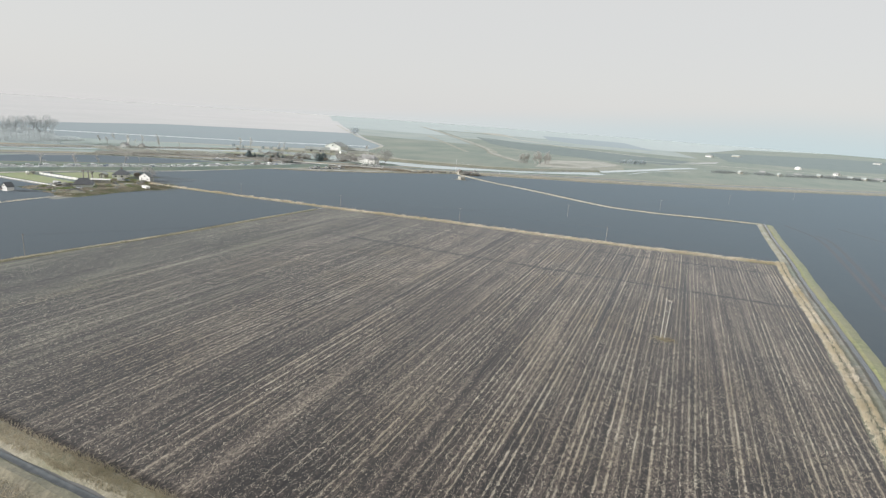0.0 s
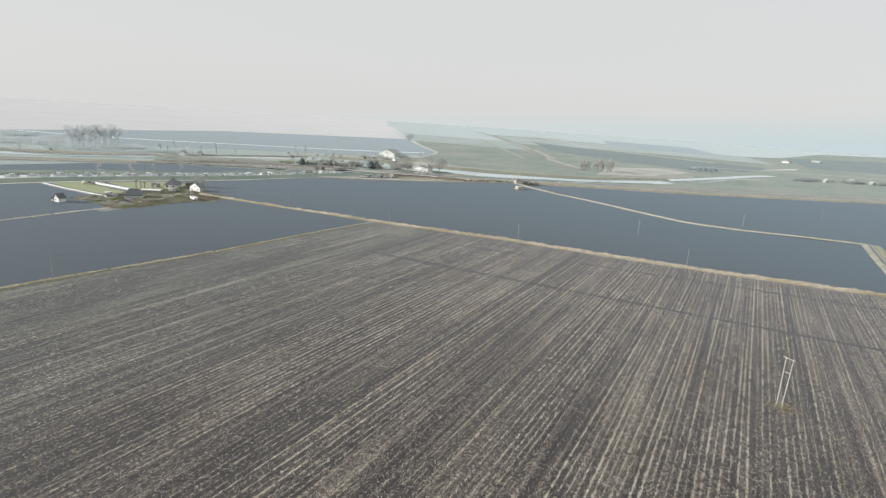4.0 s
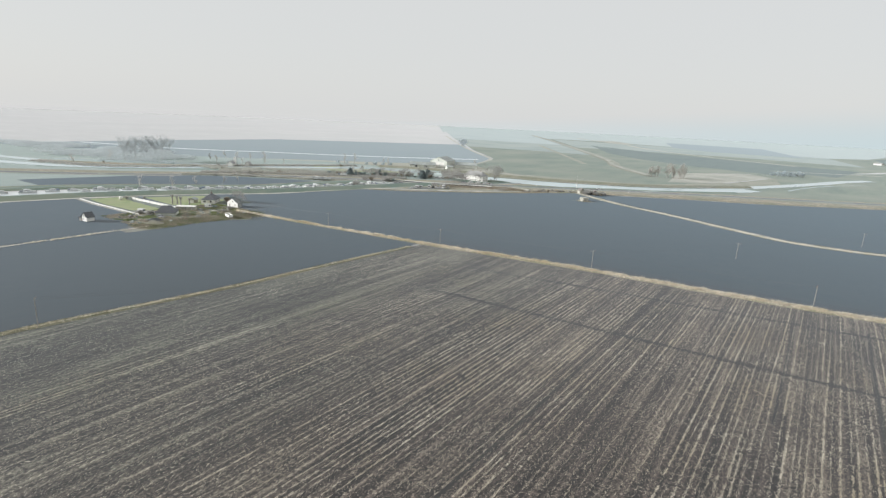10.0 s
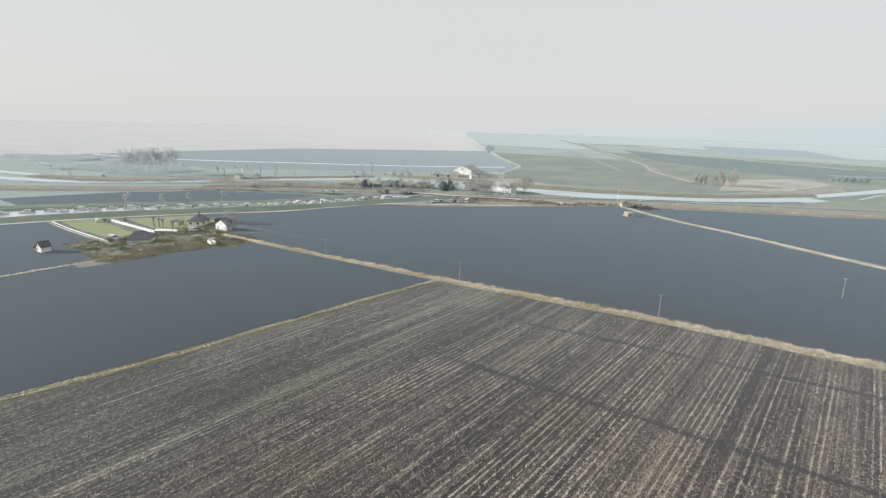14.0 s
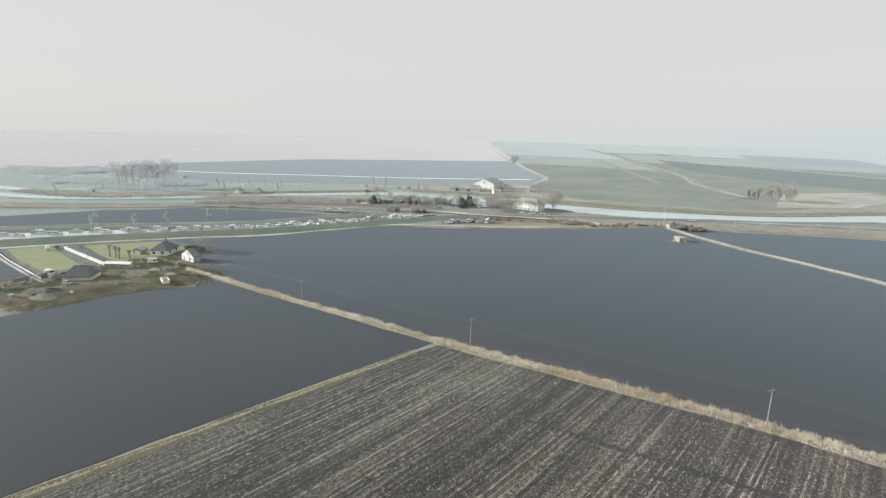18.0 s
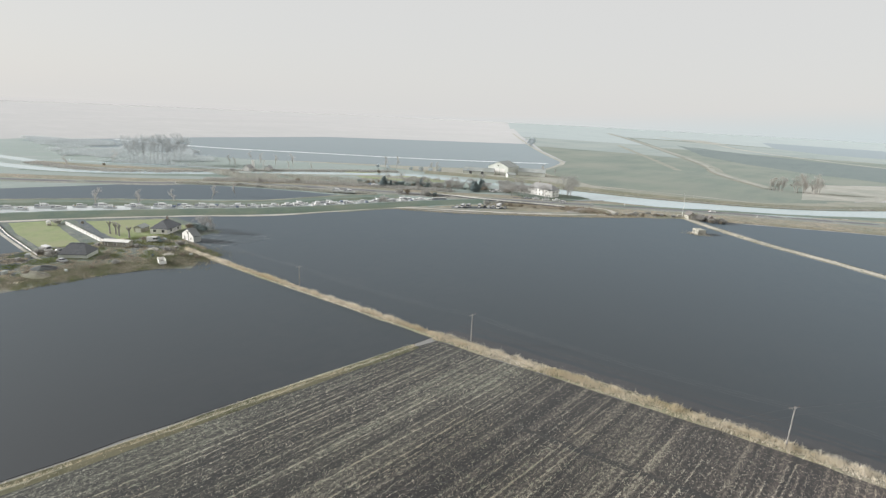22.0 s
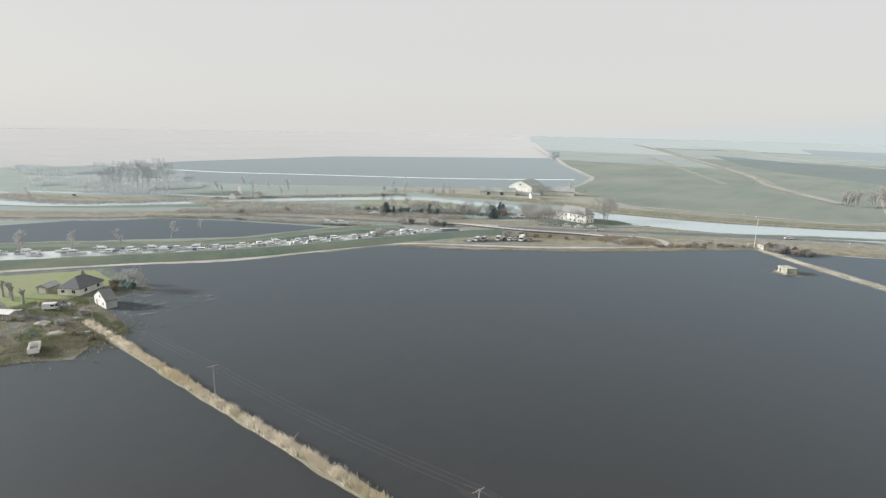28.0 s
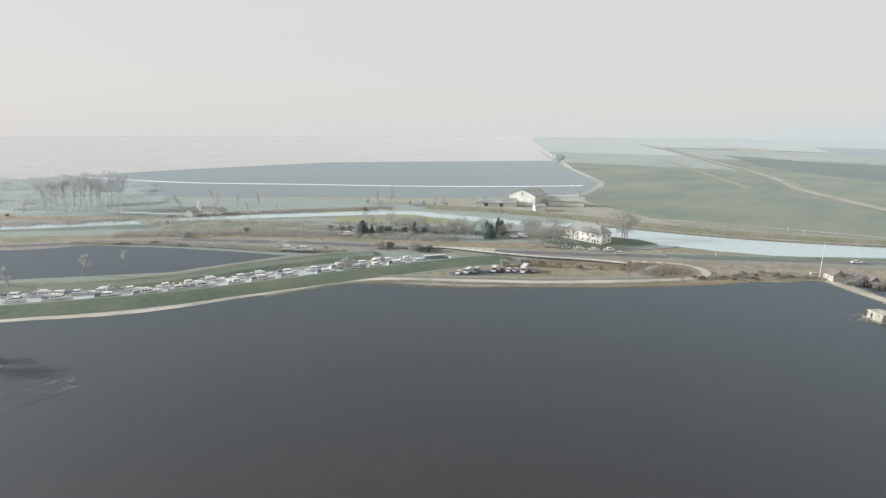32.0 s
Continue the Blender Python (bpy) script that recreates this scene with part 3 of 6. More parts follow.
patch("ground_north_west", [(-760, 300), (-655, 305), (-600, 385), (-560, 460), (-500, 545), (-470, 560), (-530, 592), (-590, 532), (-640, 478), (-720, 424), (-840, 370)], 0.012, MEADOW, "grey-green pasture across the river", "grassland", 1, 15)

ribbon("water_backfield", [(-705, 306), (-655, 345), (-610, 388), (-566, 424), (-540, 470)], [(-2.6, 0.06), (2.6, 0.06)], WATER, "thin strip of pale standing water in the valley", "water", 8, 1.2)
ribbon("strip_valley_brown", [(-690, 290), (-640, 325), (-596, 366), (-562, 404)], [(-9, 0.05), (0, 0.3), (9, 0.05)], SCRUB, "brown rough strip across the valley pasture", "verge", 8, 2.0)
patch("field_green_valley", [(-520, 498), (-462, 478), (-425, 512), (-400, 536), (-440, 538), (-490, 520)], 0.03, LAWN, "green grass field beside the river bend", "field", 1.5, 8)
ribbon("strip_valley_green", [(-640, 270), (-585, 318), (-545, 370), (-515, 408), (-486, 440)], [(-7, 0.045), (7, 0.045)], GREEN_BANK, "green strip across the valley pasture", "verge", 8, 1.6)

# rivers, road, tracks and banks
RIVER_WEST = [(-900, 180), (-680, 262), (-612, 300), (-572, 355), (-532, 436), (-468, 530), (-430, 545), (-378, 560), (-325, 574)]
RIVER = [(-350, 566), (-316, 578), (-258, 592), (-196, 622), (-160, 655), (-112, 715), (-98, 742)]
RIVER_FAR = [(-118, 706), (-72, 800), (-30, 900), (4, 990), (38, 1060)]
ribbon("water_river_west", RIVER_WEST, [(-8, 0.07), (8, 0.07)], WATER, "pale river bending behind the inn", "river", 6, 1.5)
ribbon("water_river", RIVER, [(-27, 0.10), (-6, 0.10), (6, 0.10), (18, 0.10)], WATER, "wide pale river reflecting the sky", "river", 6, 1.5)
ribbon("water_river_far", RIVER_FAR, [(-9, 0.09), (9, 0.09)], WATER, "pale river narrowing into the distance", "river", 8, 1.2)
ribbon("bank_north", [(-470, 565), (-420, 588), (-360, 603), (-312, 607), (-258, 621), (-190, 652), (-150, 688), (-90, 765)], [(-7, 0.05), (-3, 1.2), (1, 2.0), (5, 1.8), (12, 0.0)], DRAIN_GRASS, "dry grass river bank", "bank", 4, 0.8)
ribbon("bank_south", [(-272, 534), (-228, 571), (-194, 599), (-150, 632), (-95, 690)], [(-4, 0.0), (0, 0.5), (2.5, 0.5), (5, 0.06)], GREEN_BANK, "green verge between road and river", "bank", 4, 0.6)
ROAD_LINE = [(-900, 60), (-640, 200), (-529, 308), (-504, 350), (-461, 396), (-415, 432), (-362, 466), (-312, 501), (-270, 534), (-200, 585), (-161, 608), (-100, 645), (30, 722), (130, 800), (260, 900), (620, 1150)]
ribbon("road", ROAD_LINE, [(-3.4, 0.2), (0, 0.26), (3.4, 0.2)], ROAD, "grey asphalt road", "road", 5)
ribbon("verge_road", ROAD_LINE, [(-10, 0.02), (-4.5, 0.14), (-3.4, 0.16), (3.4, 0.16), (5, 0.12), (9, 0.02)], ROUGH, "dry rough grass road verge", "verge", 4, 0.6)
ribbon("verge_field", [(-243, 515), (-228, 526), (-210, 545), (-165, 570), (-107, 602), (-73, 618), (44, 697), (137, 767), (257, 861)], [(-9, 0.06), (-4, 0.5), (2, 0.6), (10, 0.06)], SCRUB, "strip of dry reddish scrub along the field edge", "verge", 4, 1.0)
CUT = [(-478, 120), (-468, 180), (-460, 210), (-449, 240), (-425, 281), (-409, 303), (-398, 319), (-389, 335), (-381, 360), (-374, 380), (-366, 400), (-361, 418), (-355, 434), (-342, 456)]
ribbon("water_inlet", [(-326, 509), (-310, 518), (-296, 530), (-284, 546), (-276, 560)], [(-1.6, 0.16), (1.6, 0.16)], DRAIN, "narrow inlet in front of the inn", "canal", 3, 0.3)
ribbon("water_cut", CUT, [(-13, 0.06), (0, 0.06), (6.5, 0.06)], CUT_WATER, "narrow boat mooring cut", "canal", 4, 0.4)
LEVEE = [(-462, 120), (-450, 170), (-441, 210), (-428, 245), (-407, 285), (-379, 338), (-361, 390), (-348, 430), (-335, 462), (-327, 474)]
ribbon("levee", LEVEE, [(-12, 0.03), (-6, 1.0), (-1.5, 1.7), (0.5, 1.6), (2.5, 0.7), (4.2, 0.02)], GREEN_BANK, "grassy flood bank beside the moorings", "levee", 4, 0.5)
ribbon("bank_cut", [(-512, 120), (-496, 190), (-478, 236), (-452, 278), (-435, 298), (-422, 314), (-410, 332), (-402, 356), (-398.5, 378), (-395, 398), (-389, 416), (-378, 436)], [(-14, 0.04), (-9, 1.0), (-4, 1.2), (0, 1.5), (3, 1.2), (7, 0.02)], GREEN_BANK, "grass bank behind the moorings", "bank", 4, 0.5)
ribbon("path_cut", [(-512, 120), (-496, 190), (-478, 236), (-452, 278), (-435, 298), (-422, 314), (-410, 332), (-402, 356), (-398.5, 378), (-395, 398), (-389, 416), (-378, 436)], [(-1.5, 1.42), (0, 1.62), (1.5, 1.42)], DRAIN_GRASS, "pale grass path on top of the mooring bank", "path", 4, 0.4)
TOE = [(-440, 150), (-427, 205), (-410, 250), (-388.5, 292), (-367, 326), (-356, 365), (-348, 397), (-335, 415), (-312, 434), (-291, 452), (-270, 474), (-252, 496), (-246, 512), (-258, 523), (-280, 512)]
ribbon("track_toe", TOE, [(-1.8, 0.09), (0, 0.12), (1.8, 0.09)], TRACK, "pale dirt track along the flood bank", "track", 4, 0.4)
ribbon("verge_toe", TOE[5:-3], [(-5, 0.06), (-3.4, 0.35), (-2.0, 0.07), (2.0, 0.07), (4, 0.3), (7, 0.04)], ROUGH, "dry grass verge beside the track", "verge", 4, 0.7)
patch("ground_scrub", [(-344, 418), (-325, 470), (-300, 490), (-262, 520), (-250, 500), (-292, 458), (-315, 436), (-335, 420)], 0.05, SCRUB, "rough scrubby ground beside the car park", "scrub", 1, 6)
patch("ground_loop", [(-330, 425), (-300, 440), (-262, 470), (-236, 498), (-212, 530), (-226, 548), (-262, 524), (-300, 494)], 0.025, SCRUB, "rough scrubby ground round the track", "scrub", 1, 6)
patch("car_park", [(-327, 437), (-322, 447), (-305, 466), (-298, 464), (-312, 445), (-322, 434)], 0.09, MUD, "worn earth car park", "car park", 0.4, 4)
ribbon("track_field", TRACK_LINE, [(-2.6, 0.10), (0, 0.16), (2.6, 0.10)], TRACK, "pale dirt farm track between fields", "track", 4, 0.5)
ribbon("verge_track", TRACK_LINE, [(-3.4, 0.04), (-2.8, 0.2), (-2.2, 0.06), (2.2, 0.06), (2.8, 0.2), (3.6, 0.04)], DRAIN_GRASS, "grass verge of the farm track", "verge", 4, 0.5)
ribbon("bank_reeds", REED_LINE[2:], [(-2.4, 0.03), (-1.4, 0.4), (0, 0.3), (1.4, 0.4), (2.4, 0.03)], BANK, "overgrown field ditch bank", "bank", 3, 0.8)
ribbon("bank_reeds_west", REED_LINE[:3], [(-1.6, 0.03), (-0.9, 0.35), (0, 0.3), (0.9, 0.35), (1.6, 0.03)], BANK, "overgrown field ditch bank", "bank", 3, 0.5)
ribbon("bank_west_edge", [(-217, 20), (-212, 55), (-206, 115), (-198, 170), (-194, 220), (-190, 264)], [(-1.6, 0.045), (-0.8, 0.35), (0.1, 0.06), (0.8, 0.35), (1.6, 0.045)], DRAIN_GRASS, "grassy field boundary", "bank", 3, 0.4)
ribbon("margin_reeds", [(x - 0.5, y + 4.6) for x, y in REED_LINE[2:]], [(-2.6, 0.034), (2.4, 0.036)], MARGIN, "dark reddish field margin beside the reeds", "margin", 4, 0.8)
for k, pts in enumerate(([(82, 452), (93, 403), (88, 313), (83, 246), (78, 150)], [(95, 420), (99, 394), (93, 313), (88, 260), (84, 150)], [(118, 470), (150, 380), (160, 300), (150, 200)])):
    ribbon("wheeling_peat", pts, [(-1.1, 0.034), (1.1, 0.034)], MARGIN, "faint wheel marks on bare peat", "wheel track", 6, 0.4)
for off in (9.5, 11.6):
    ribbon("wheeling_peat", [(x - 1, y + off + 1.2 * math.sin(x / 40)) for x, y in REED_LINE[2:]], [(-0.35, 0.034), (0.35, 0.034)], MARGIN, "faint wheel marks on bare peat", "wheel track", 6, 0.25)
DITCH = [(47, 20), (53, 100), (57.5, 165), (59, 200), (61, 272), (63, 308), (65, 380), (68, 441)]
ribbon("water_ditch", DITCH, [(-0.7, 0.05), (0.8, 0.05)], DRAIN, "dark narrow field drain", "ditch", 4, 0.2)
ribbon("bank_ditch_west", [(x - 4, y) for x, y in DITCH[:6]], [(-3.0, 0.05), (-1.8, 0.5), (0.0, 0.35), (1.2, 0.45), (3.0, 0.35), (4.2, 0.045)], ROUGH, "pale dry drain bank", "bank", 3, 0.6)
ribbon("bank_ditch_north", [(x - 3, y) for x, y in DITCH[5:]], [(-2.0, 0.05), (-0.8, 0.7), (0.8, 0.6), (2.2, 0.035)], BANK, "pale dry drain bank", "bank", 3, 0.4)
ribbon("bank_ditch_east", [(x + 2.9, y) for x, y in DITCH], [(-2.1, 0.035), (-0.9, 0.25), (1.0, 0.4), (2.1, 0.08)], DITCH_GRASS, "green drain bank", "bank", 3, 0.4)
SOUTH_DITCH = [(-260, 52), (-180, 51), (-104, 50), (-64, 50), (0, 50), (50, 50)]
ribbon("water_south_ditch", [(x, y - 3.4) for x, y in SOUTH_DITCH], [(-0.8, 0.05), (0.7, 0.05)], DRAIN, "dark narrow drain", "ditch", 4, 0.2)
ribbon("bank_south_ditch", SOUTH_DITCH, [(-2.4, 0.05), (-1, 0.9), (0.8, 0.9), (2.0, 0.045)], BANK, "reed-grown drain bank", "bank", 3, 0.5)
ribbon("bank_south_side", [(x, y - 5.2) for x, y in SOUTH_DITCH], [(-2.0, 0.04), (-0.4, 0.7), (0.7, 0.6), (1.3, 0.06)], ROUGH, "rough grassy drain side", "bank", 3, 0.5)
ribbon("track_far", [(-428, 727), (-446, 785), (-468, 838), (-536, 918), (-604, 999), (-756, 1190), (-1100, 1640)], [(-3, 0.06), (3, 0.06)], PALE, "pale farm road running away into the haze", "track", 20, 0.3)
ribbon("track_hedge", [(-205, 795), (-290, 925), (-370, 1103), (-760, 1790), (-1100, 2350)], [(-10, 0.06), (0, 0.6), (10, 0.06)], DRAIN_GRASS, "pale grass strip between fields", "verge", 20, 1.0)
ribbon("track_hedge_top", [(-209, 797), (-294, 927), (-374, 1105), (-764, 1792), (-1100, 2350)], [(-4.0, 0.66), (4.0, 0.66)], PALE, "pale grass top of the field strip", "verge", 20, 1.0)
ribbon("track_dark_field", [(-960, 440), (-802, 504), (-690, 590), (-585, 671), (-500, 760), (-470, 800)], [(-3.5, 0.05), (3.5, 0.05)], DRAIN_PALE, "pale drain across the far dark field", "track", 20, 0.3)

# ---- materials of the things ----
WOOD = mat("weathered_wood", (0.25, 0.24, 0.225), (0.38, 0.365, 0.345), 3, 0.85, None, 0, 0.3, 0.02, stretch=(1, 1, 0.15))
PALE_WOOD = mat("pale_pole_wood", (0.42, 0.40, 0.35), (0.58, 0.555, 0.49), 3, 0.8, None, 0, 0.3, 0.02, stretch=(1, 1, 0.15))
STEEL = mat("galvanised_steel", (0.35, 0.36, 0.37), (0.50, 0.51, 0.52), 5, 0.45, metal=0.8, bump=0.05)
CERAMIC = mat("brown_ceramic", (0.12, 0.06, 0.04), (0.2, 0.1, 0.07), 8, 0.3, bump=0)
WHITE = mat("white_render", (0.78, 0.77, 0.73), (0.86, 0.85, 0.82), 1.5, 0.8, (0.70, 0.68, 0.63), 0.4, 0.15, 0.02, big_lo=0.5, big_hi=0.8)
CREAM = mat("cream_concrete", (0.44, 0.42, 0.35), (0.58, 0.56, 0.485), 1.2, 0.85, (0.31, 0.30, 0.255), 0.5, 0.2, 0.03)
BRICK = mat("old_brick", (0.27, 0.215, 0.185), (0.37, 0.305, 0.265), 4, 0.85, (0.31, 0.275, 0.245), 0.4, 0.3, 0.02)
SLATE = mat("slate_roof", (0.26, 0.26, 0.26), (0.37, 0.37, 0.365), 1.5, 0.5, (0.30, 0.30, 0.285), 0.3, 0.3, 0.03)
DARK_ROOF = mat("dark_roof", (0.075, 0.079, 0.086), (0.125, 0.13, 0.14), 1.2, 0.7, (0.10, 0.102, 0.106), 0.3, 0.3, 0.04, sheen=0.25)
TILE = mat("weathered_tile_roof", (0.165, 0.150, 0.138), (0.235, 0.215, 0.20), 1.5, 0.8, (0.17, 0.162, 0.145), 0.3, 0.3, 0.03)
SHEET = mat("pale_sheet_cladding", (0.66, 0.685, 0.63), (0.78, 0.80, 0.745), 0.6, 0.55, (0.60, 0.625, 0.57), 0.15, 0.1, 0.03, stretch=(3, 3, 0.2))
SHEET_ROOF = mat("fibre_cement_roof", (0.36, 0.385, 0.375), (0.48, 0.505, 0.49), 0.8, 0.7, (0.31, 0.335, 0.315), 0.12, 0.2, 0.04)
BLUE_SHEET = mat("blue_sheet_cladding", (0.10, 0.16, 0.22), (0.15, 0.22, 0.29), 0.6, 0.55, (0.09, 0.13, 0.17), 0.15, 0.1, 0.03)
GLASS = mat("window_glass", (0.02, 0.024, 0.028), (0.03, 0.035, 0.04), 2, 0.06, bump=0)
GEL = mat("white_boat_gelcoat", (0.76, 0.77, 0.77), (0.84, 0.84, 0.83), 1, 0.3, (0.66, 0.67, 0.66), 0.6, 0, coat=0.3, vary=0.08)
NAVY = mat("navy_canvas", (0.14, 0.175, 0.24), (0.20, 0.235, 0.30), 2, 0.8, bump=0.1)
GREY_CANVAS = mat("grey_canvas", (0.25, 0.27, 0.28), (0.36, 0.37, 0.38), 2, 0.8, bump=0.1)
TEAK = mat("boat_deck_wood", (0.24, 0.17, 0.10), (0.34, 0.25, 0.16), 3, 0.7, bump=0.1)
BARK = mat("winter_bark", (0.25, 0.235, 0.215), (0.38, 0.36, 0.335), 2, 0.9, None, 0, 0.3, 0.03, sheen=0.6, tint=(0.85, 0.93, 1.0))
TWIG = mat("bare_twigs", (0.345, 0.335, 0.31), (0.49, 0.48, 0.455), 0.7, 0.9, None, 0, 0, sheen=0.7, thin=0.5, tint=(0.85, 0.94, 1.0))
BRUSH = mat("brushwood_twigs", (0.38, 0.378, 0.335), (0.53, 0.522, 0.47), 0.3, 0.9, None, 0, 0, sheen=0.7, thin=0.5, tint=(0.86, 0.95, 1.0))
# next five plant colours are paled and greyed to carry the haze
WOODLAND = mat("hazed_wood_twigs", (0.50, 0.545, 0.555), (0.60, 0.64, 0.65), 0.03, 0.9, None, 0, 0, sheen=0.9, thin=0.45, tint=(0.85, 0.96, 1.0))
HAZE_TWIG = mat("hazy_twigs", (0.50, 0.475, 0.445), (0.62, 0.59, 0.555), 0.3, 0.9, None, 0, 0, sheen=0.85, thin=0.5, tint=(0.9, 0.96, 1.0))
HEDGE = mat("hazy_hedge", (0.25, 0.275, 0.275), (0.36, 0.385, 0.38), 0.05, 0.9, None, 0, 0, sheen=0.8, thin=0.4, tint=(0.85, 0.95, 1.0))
HAZED_GREEN = mat("hazed_foliage", (0.48, 0.53, 0.56), (0.59, 0.64, 0.67), 0.2, 0.9, None, 0, 0, sheen=0.9, thin=0.5, tint=(0.85, 0.95, 1.0))
POPLAR_TWIG = mat("hazed_poplar_twigs", (0.50, 0.52, 0.525), (0.62, 0.64, 0.645), 0.3, 0.9, None, 0, 0, sheen=0.9, thin=0.5, tint=(0.9, 0.97, 1.0))
WIRE = mat("dull_wire", (0.10, 0.10, 0.105), (0.14, 0.14, 0.145), 3, 0.6, bump=0)
NEEDLE = mat("evergreen_foliage", (0.15, 0.20, 0.195), (0.24, 0.29, 0.275), 0.9, 0.7, None, 0, 0, sheen=1.0, thin=0.5)
SHRUB = mat("shrub_foliage", (0.25, 0.22, 0.17), (0.42, 0.37, 0.29), 0.6, 0.85, (0.335, 0.285, 0.225), 0.1, 0, sheen=0.45, thin=0.4)
WEED = mat("dead_weeds", (0.22, 0.205, 0.155), (0.40, 0.37, 0.285), 0.5, 0.85, (0.19, 0.205, 0.12), 0.1, 0, sheen=0.3, thin=0.4)
RUBBER = mat("tyre_rubber", (0.02, 0.02, 0.02), (0.035, 0.035, 0.035), 4, 0.85, bump=0)
PAINTS = {
    "white": mat("white_car_paint", (0.75, 0.75, 0.75), (0.80, 0.80, 0.79), 1, 0.25, bump=0, coat=0.5),
    "silver": mat("silver_car_paint", (0.42, 0.43, 0.45), (0.50, 0.51, 0.53), 1, 0.3, bump=0, metal=0.5, coat=0.5),
    "dark": mat("dark_car_paint", (0.03, 0.035, 0.045), (0.05, 0.055, 0.065), 1, 0.25, bump=0, coat=0.5),
    "red": mat("red_car_paint", (0.22, 0.07, 0.06), (0.27, 0.09, 0.08), 1, 0.25, bump=0, coat=0.5),
    "blue": mat("blue_car_paint", (0.05, 0.10, 0.22), (0.07, 0.13, 0.27), 1, 0.25, bump=0, coat=0.5),
}
RED_LIGHT = mat("red_lens", (0.35, 0.02, 0.02), (0.4, 0.03, 0.03), 2, 0.2, bump=0)


# ---- kinds of things ----
def utility_pole(label, at, turn, h, arms=1, wood=WOOD, group="poles of the power line"):
    p = thing("utility_pole", label, "utility pole", group, at, turn)
    part("shaft", tubed(((0, 0, 0), (0, 0, h), 0.15, 0.10, 8)), wood, p)
    for i in range(arms):
        z = h - 0.35 - 1.1 * i
        part("crossarm", boxed(((0, 0.17, z), (0.14, 0.12, 0.16)), ((0, 0.17, z), (2.4 - 0.5 * i, 0.10, 0.11))), wood, p)
        for x in (-1.15 + 0.25 * i, 0, 1.15 - 0.25 * i):
            part("insulator", tubed(((x, 0.17, z + 0.06), (x, 0.17, z + 0.2), 0.03, 0.07, 6), ((x, 0.17, z + 0.2), (x, 0.17, z + 0.32), 0.07, 0.04, 6)), CERAMIC, p, "brown ceramic insulator")
    part("brace", tubed(((-0.7, 0.17, h - 0.35), (0, 0.12, h - 1.0), 0.025, 0.025, 4), ((0.7, 0.17, h - 0.35), (0, 0.12, h - 1.0), 0.025, 0.025, 4)), STEEL, p)
    return p


def h_pole(at, turn, h):
    p = thing("h_frame_pole", "tall pale twin-leg wooden H-frame power pole standing in stubble", "utility pole", "", at, turn)
    for x in (-1.0, 1.0):
        part("leg", tubed(((x * 0.62, 0, -0.1), (x * 0.86, 0, h), 0.115, 0.08, 8)), PALE_WOOD, p)
        part("footing", tubed(((x * 0.62, 0, -0.1), (x * 0.64, 0, 0.4), 0.34, 0.16, 8)), STRAW, p, "tuft of pale grass round the leg")
    part("crossarm", boxed(((-0.1, -0.14, h - 0.25), (2.9, 0.09, 0.13))), PALE_WOOD, p)
    part("tie_beam", boxed(((0, 0.14, h * 0.7), (1.75, 0.08, 0.12))), PALE_WOOD, p)
    for x in (-1.35, -0.1, 1.15):
        part("insulator", tubed(((x, 0, h - 0.2), (x, 0, h + 0.08), 0.08, 0.08, 6), ((x, 0, h + 0.08), (x, 0, h + 0.25), 0.05, 0.04, 6)), CERAMIC, p, "brown ceramic insulator")
    return p



def wires(label, posts, offsets, sag=1.1):
    """Overhead wires hung from post to post: posts as (x, y, z)."""
    line = thing("overhead_wires", label, "power line")
    for o in offsets:
        bm = bmesh.new()
        for a, b in zip(posts, posts[1:]):
            a, b = Vector(a), Vector(b)
            s = (b - a).cross(Vector((0, 0, 1))).normalized() * o
            pts = [a.lerp(b, i / 10) + s - Vector((0, 0, 4 * sag * (i / 10) * (1 - i / 10))) for i in range(11)]
            for q, r in zip(pts, pts[1:]):
                tube(bm, q, r, 0.014, 0.014, 3)
        part("wire", bm, WIRE, line)
    return line


def gable_body(w, l, eaves, ridge, hip=0.0):
    """Solid walls with gables; the ridge runs along y."""
    bm = bmesh.new()
    x, y = w / 2, l / 2
    foot = [bm.verts.new(v) for v in ((-x, -y, -0.1), (x, -y, -0.1), (x, y, -0.1), (-x, y, -0.1))]
    top = [bm.verts.new(v) for v in ((-x, -y, eaves), (x, -y, eaves), (x, y, eaves), (-x, y, eaves))]
    r = [bm.verts.new((0, -y + hip, ridge)), bm.verts.new((0, y - hip, ridge))]
    bm.faces.new(foot[::-1])
    bm.faces.new((foot[1], foot[2], top[2], top[1]))
    bm.faces.new((foot[3], foot[0], top[0], top[3]))
    bm.faces.new((foot[0], foot[1], top[1], top[0]))
    bm.faces.new((foot[2], foot[3], top[3], top[2]))
    bm.faces.new((top[0], top[1], r[0]))
    bm.faces.new((top[2], top[3], r[1]))
    bm.faces.new((top[1], top[2], r[1], r[0]))
    bm.faces.new((top[3], top[0], r[0], r[1]))
    return bm


def slope(s, w, l, eaves, ridge, over, thick, hip=0.0):
    """One roof slope on the side s (-1 or 1) of a ridge along y."""
    bm = bmesh.new()
    k = (ridge - eaves) / (w / 2)
    x1, z1 = w / 2 + over, eaves - k * over
    e = over if hip == 0 else 0.15
    lo = [(0, -l / 2 - e + hip, ridge + 0.04), (0, l / 2 + e - hip, ridge + 0.04), (s * x1, l / 2 + e, z1 + 0.04), (s * x1, -l / 2 - e, z1 + 0.04)]
    a = [bm.verts.new(v) for v in lo]
    b = [bm.verts.new((v[0], v[1], v[2] + thick)) for v in lo]
    fs = [a, b[::-1]] + [[a[i], b[i], b[(i + 1) % 4], a[(i + 1) % 4]] for i in range(4)]
    for f in fs:
        bm.faces.new(f if s < 0 else f[::-1])
    return bm


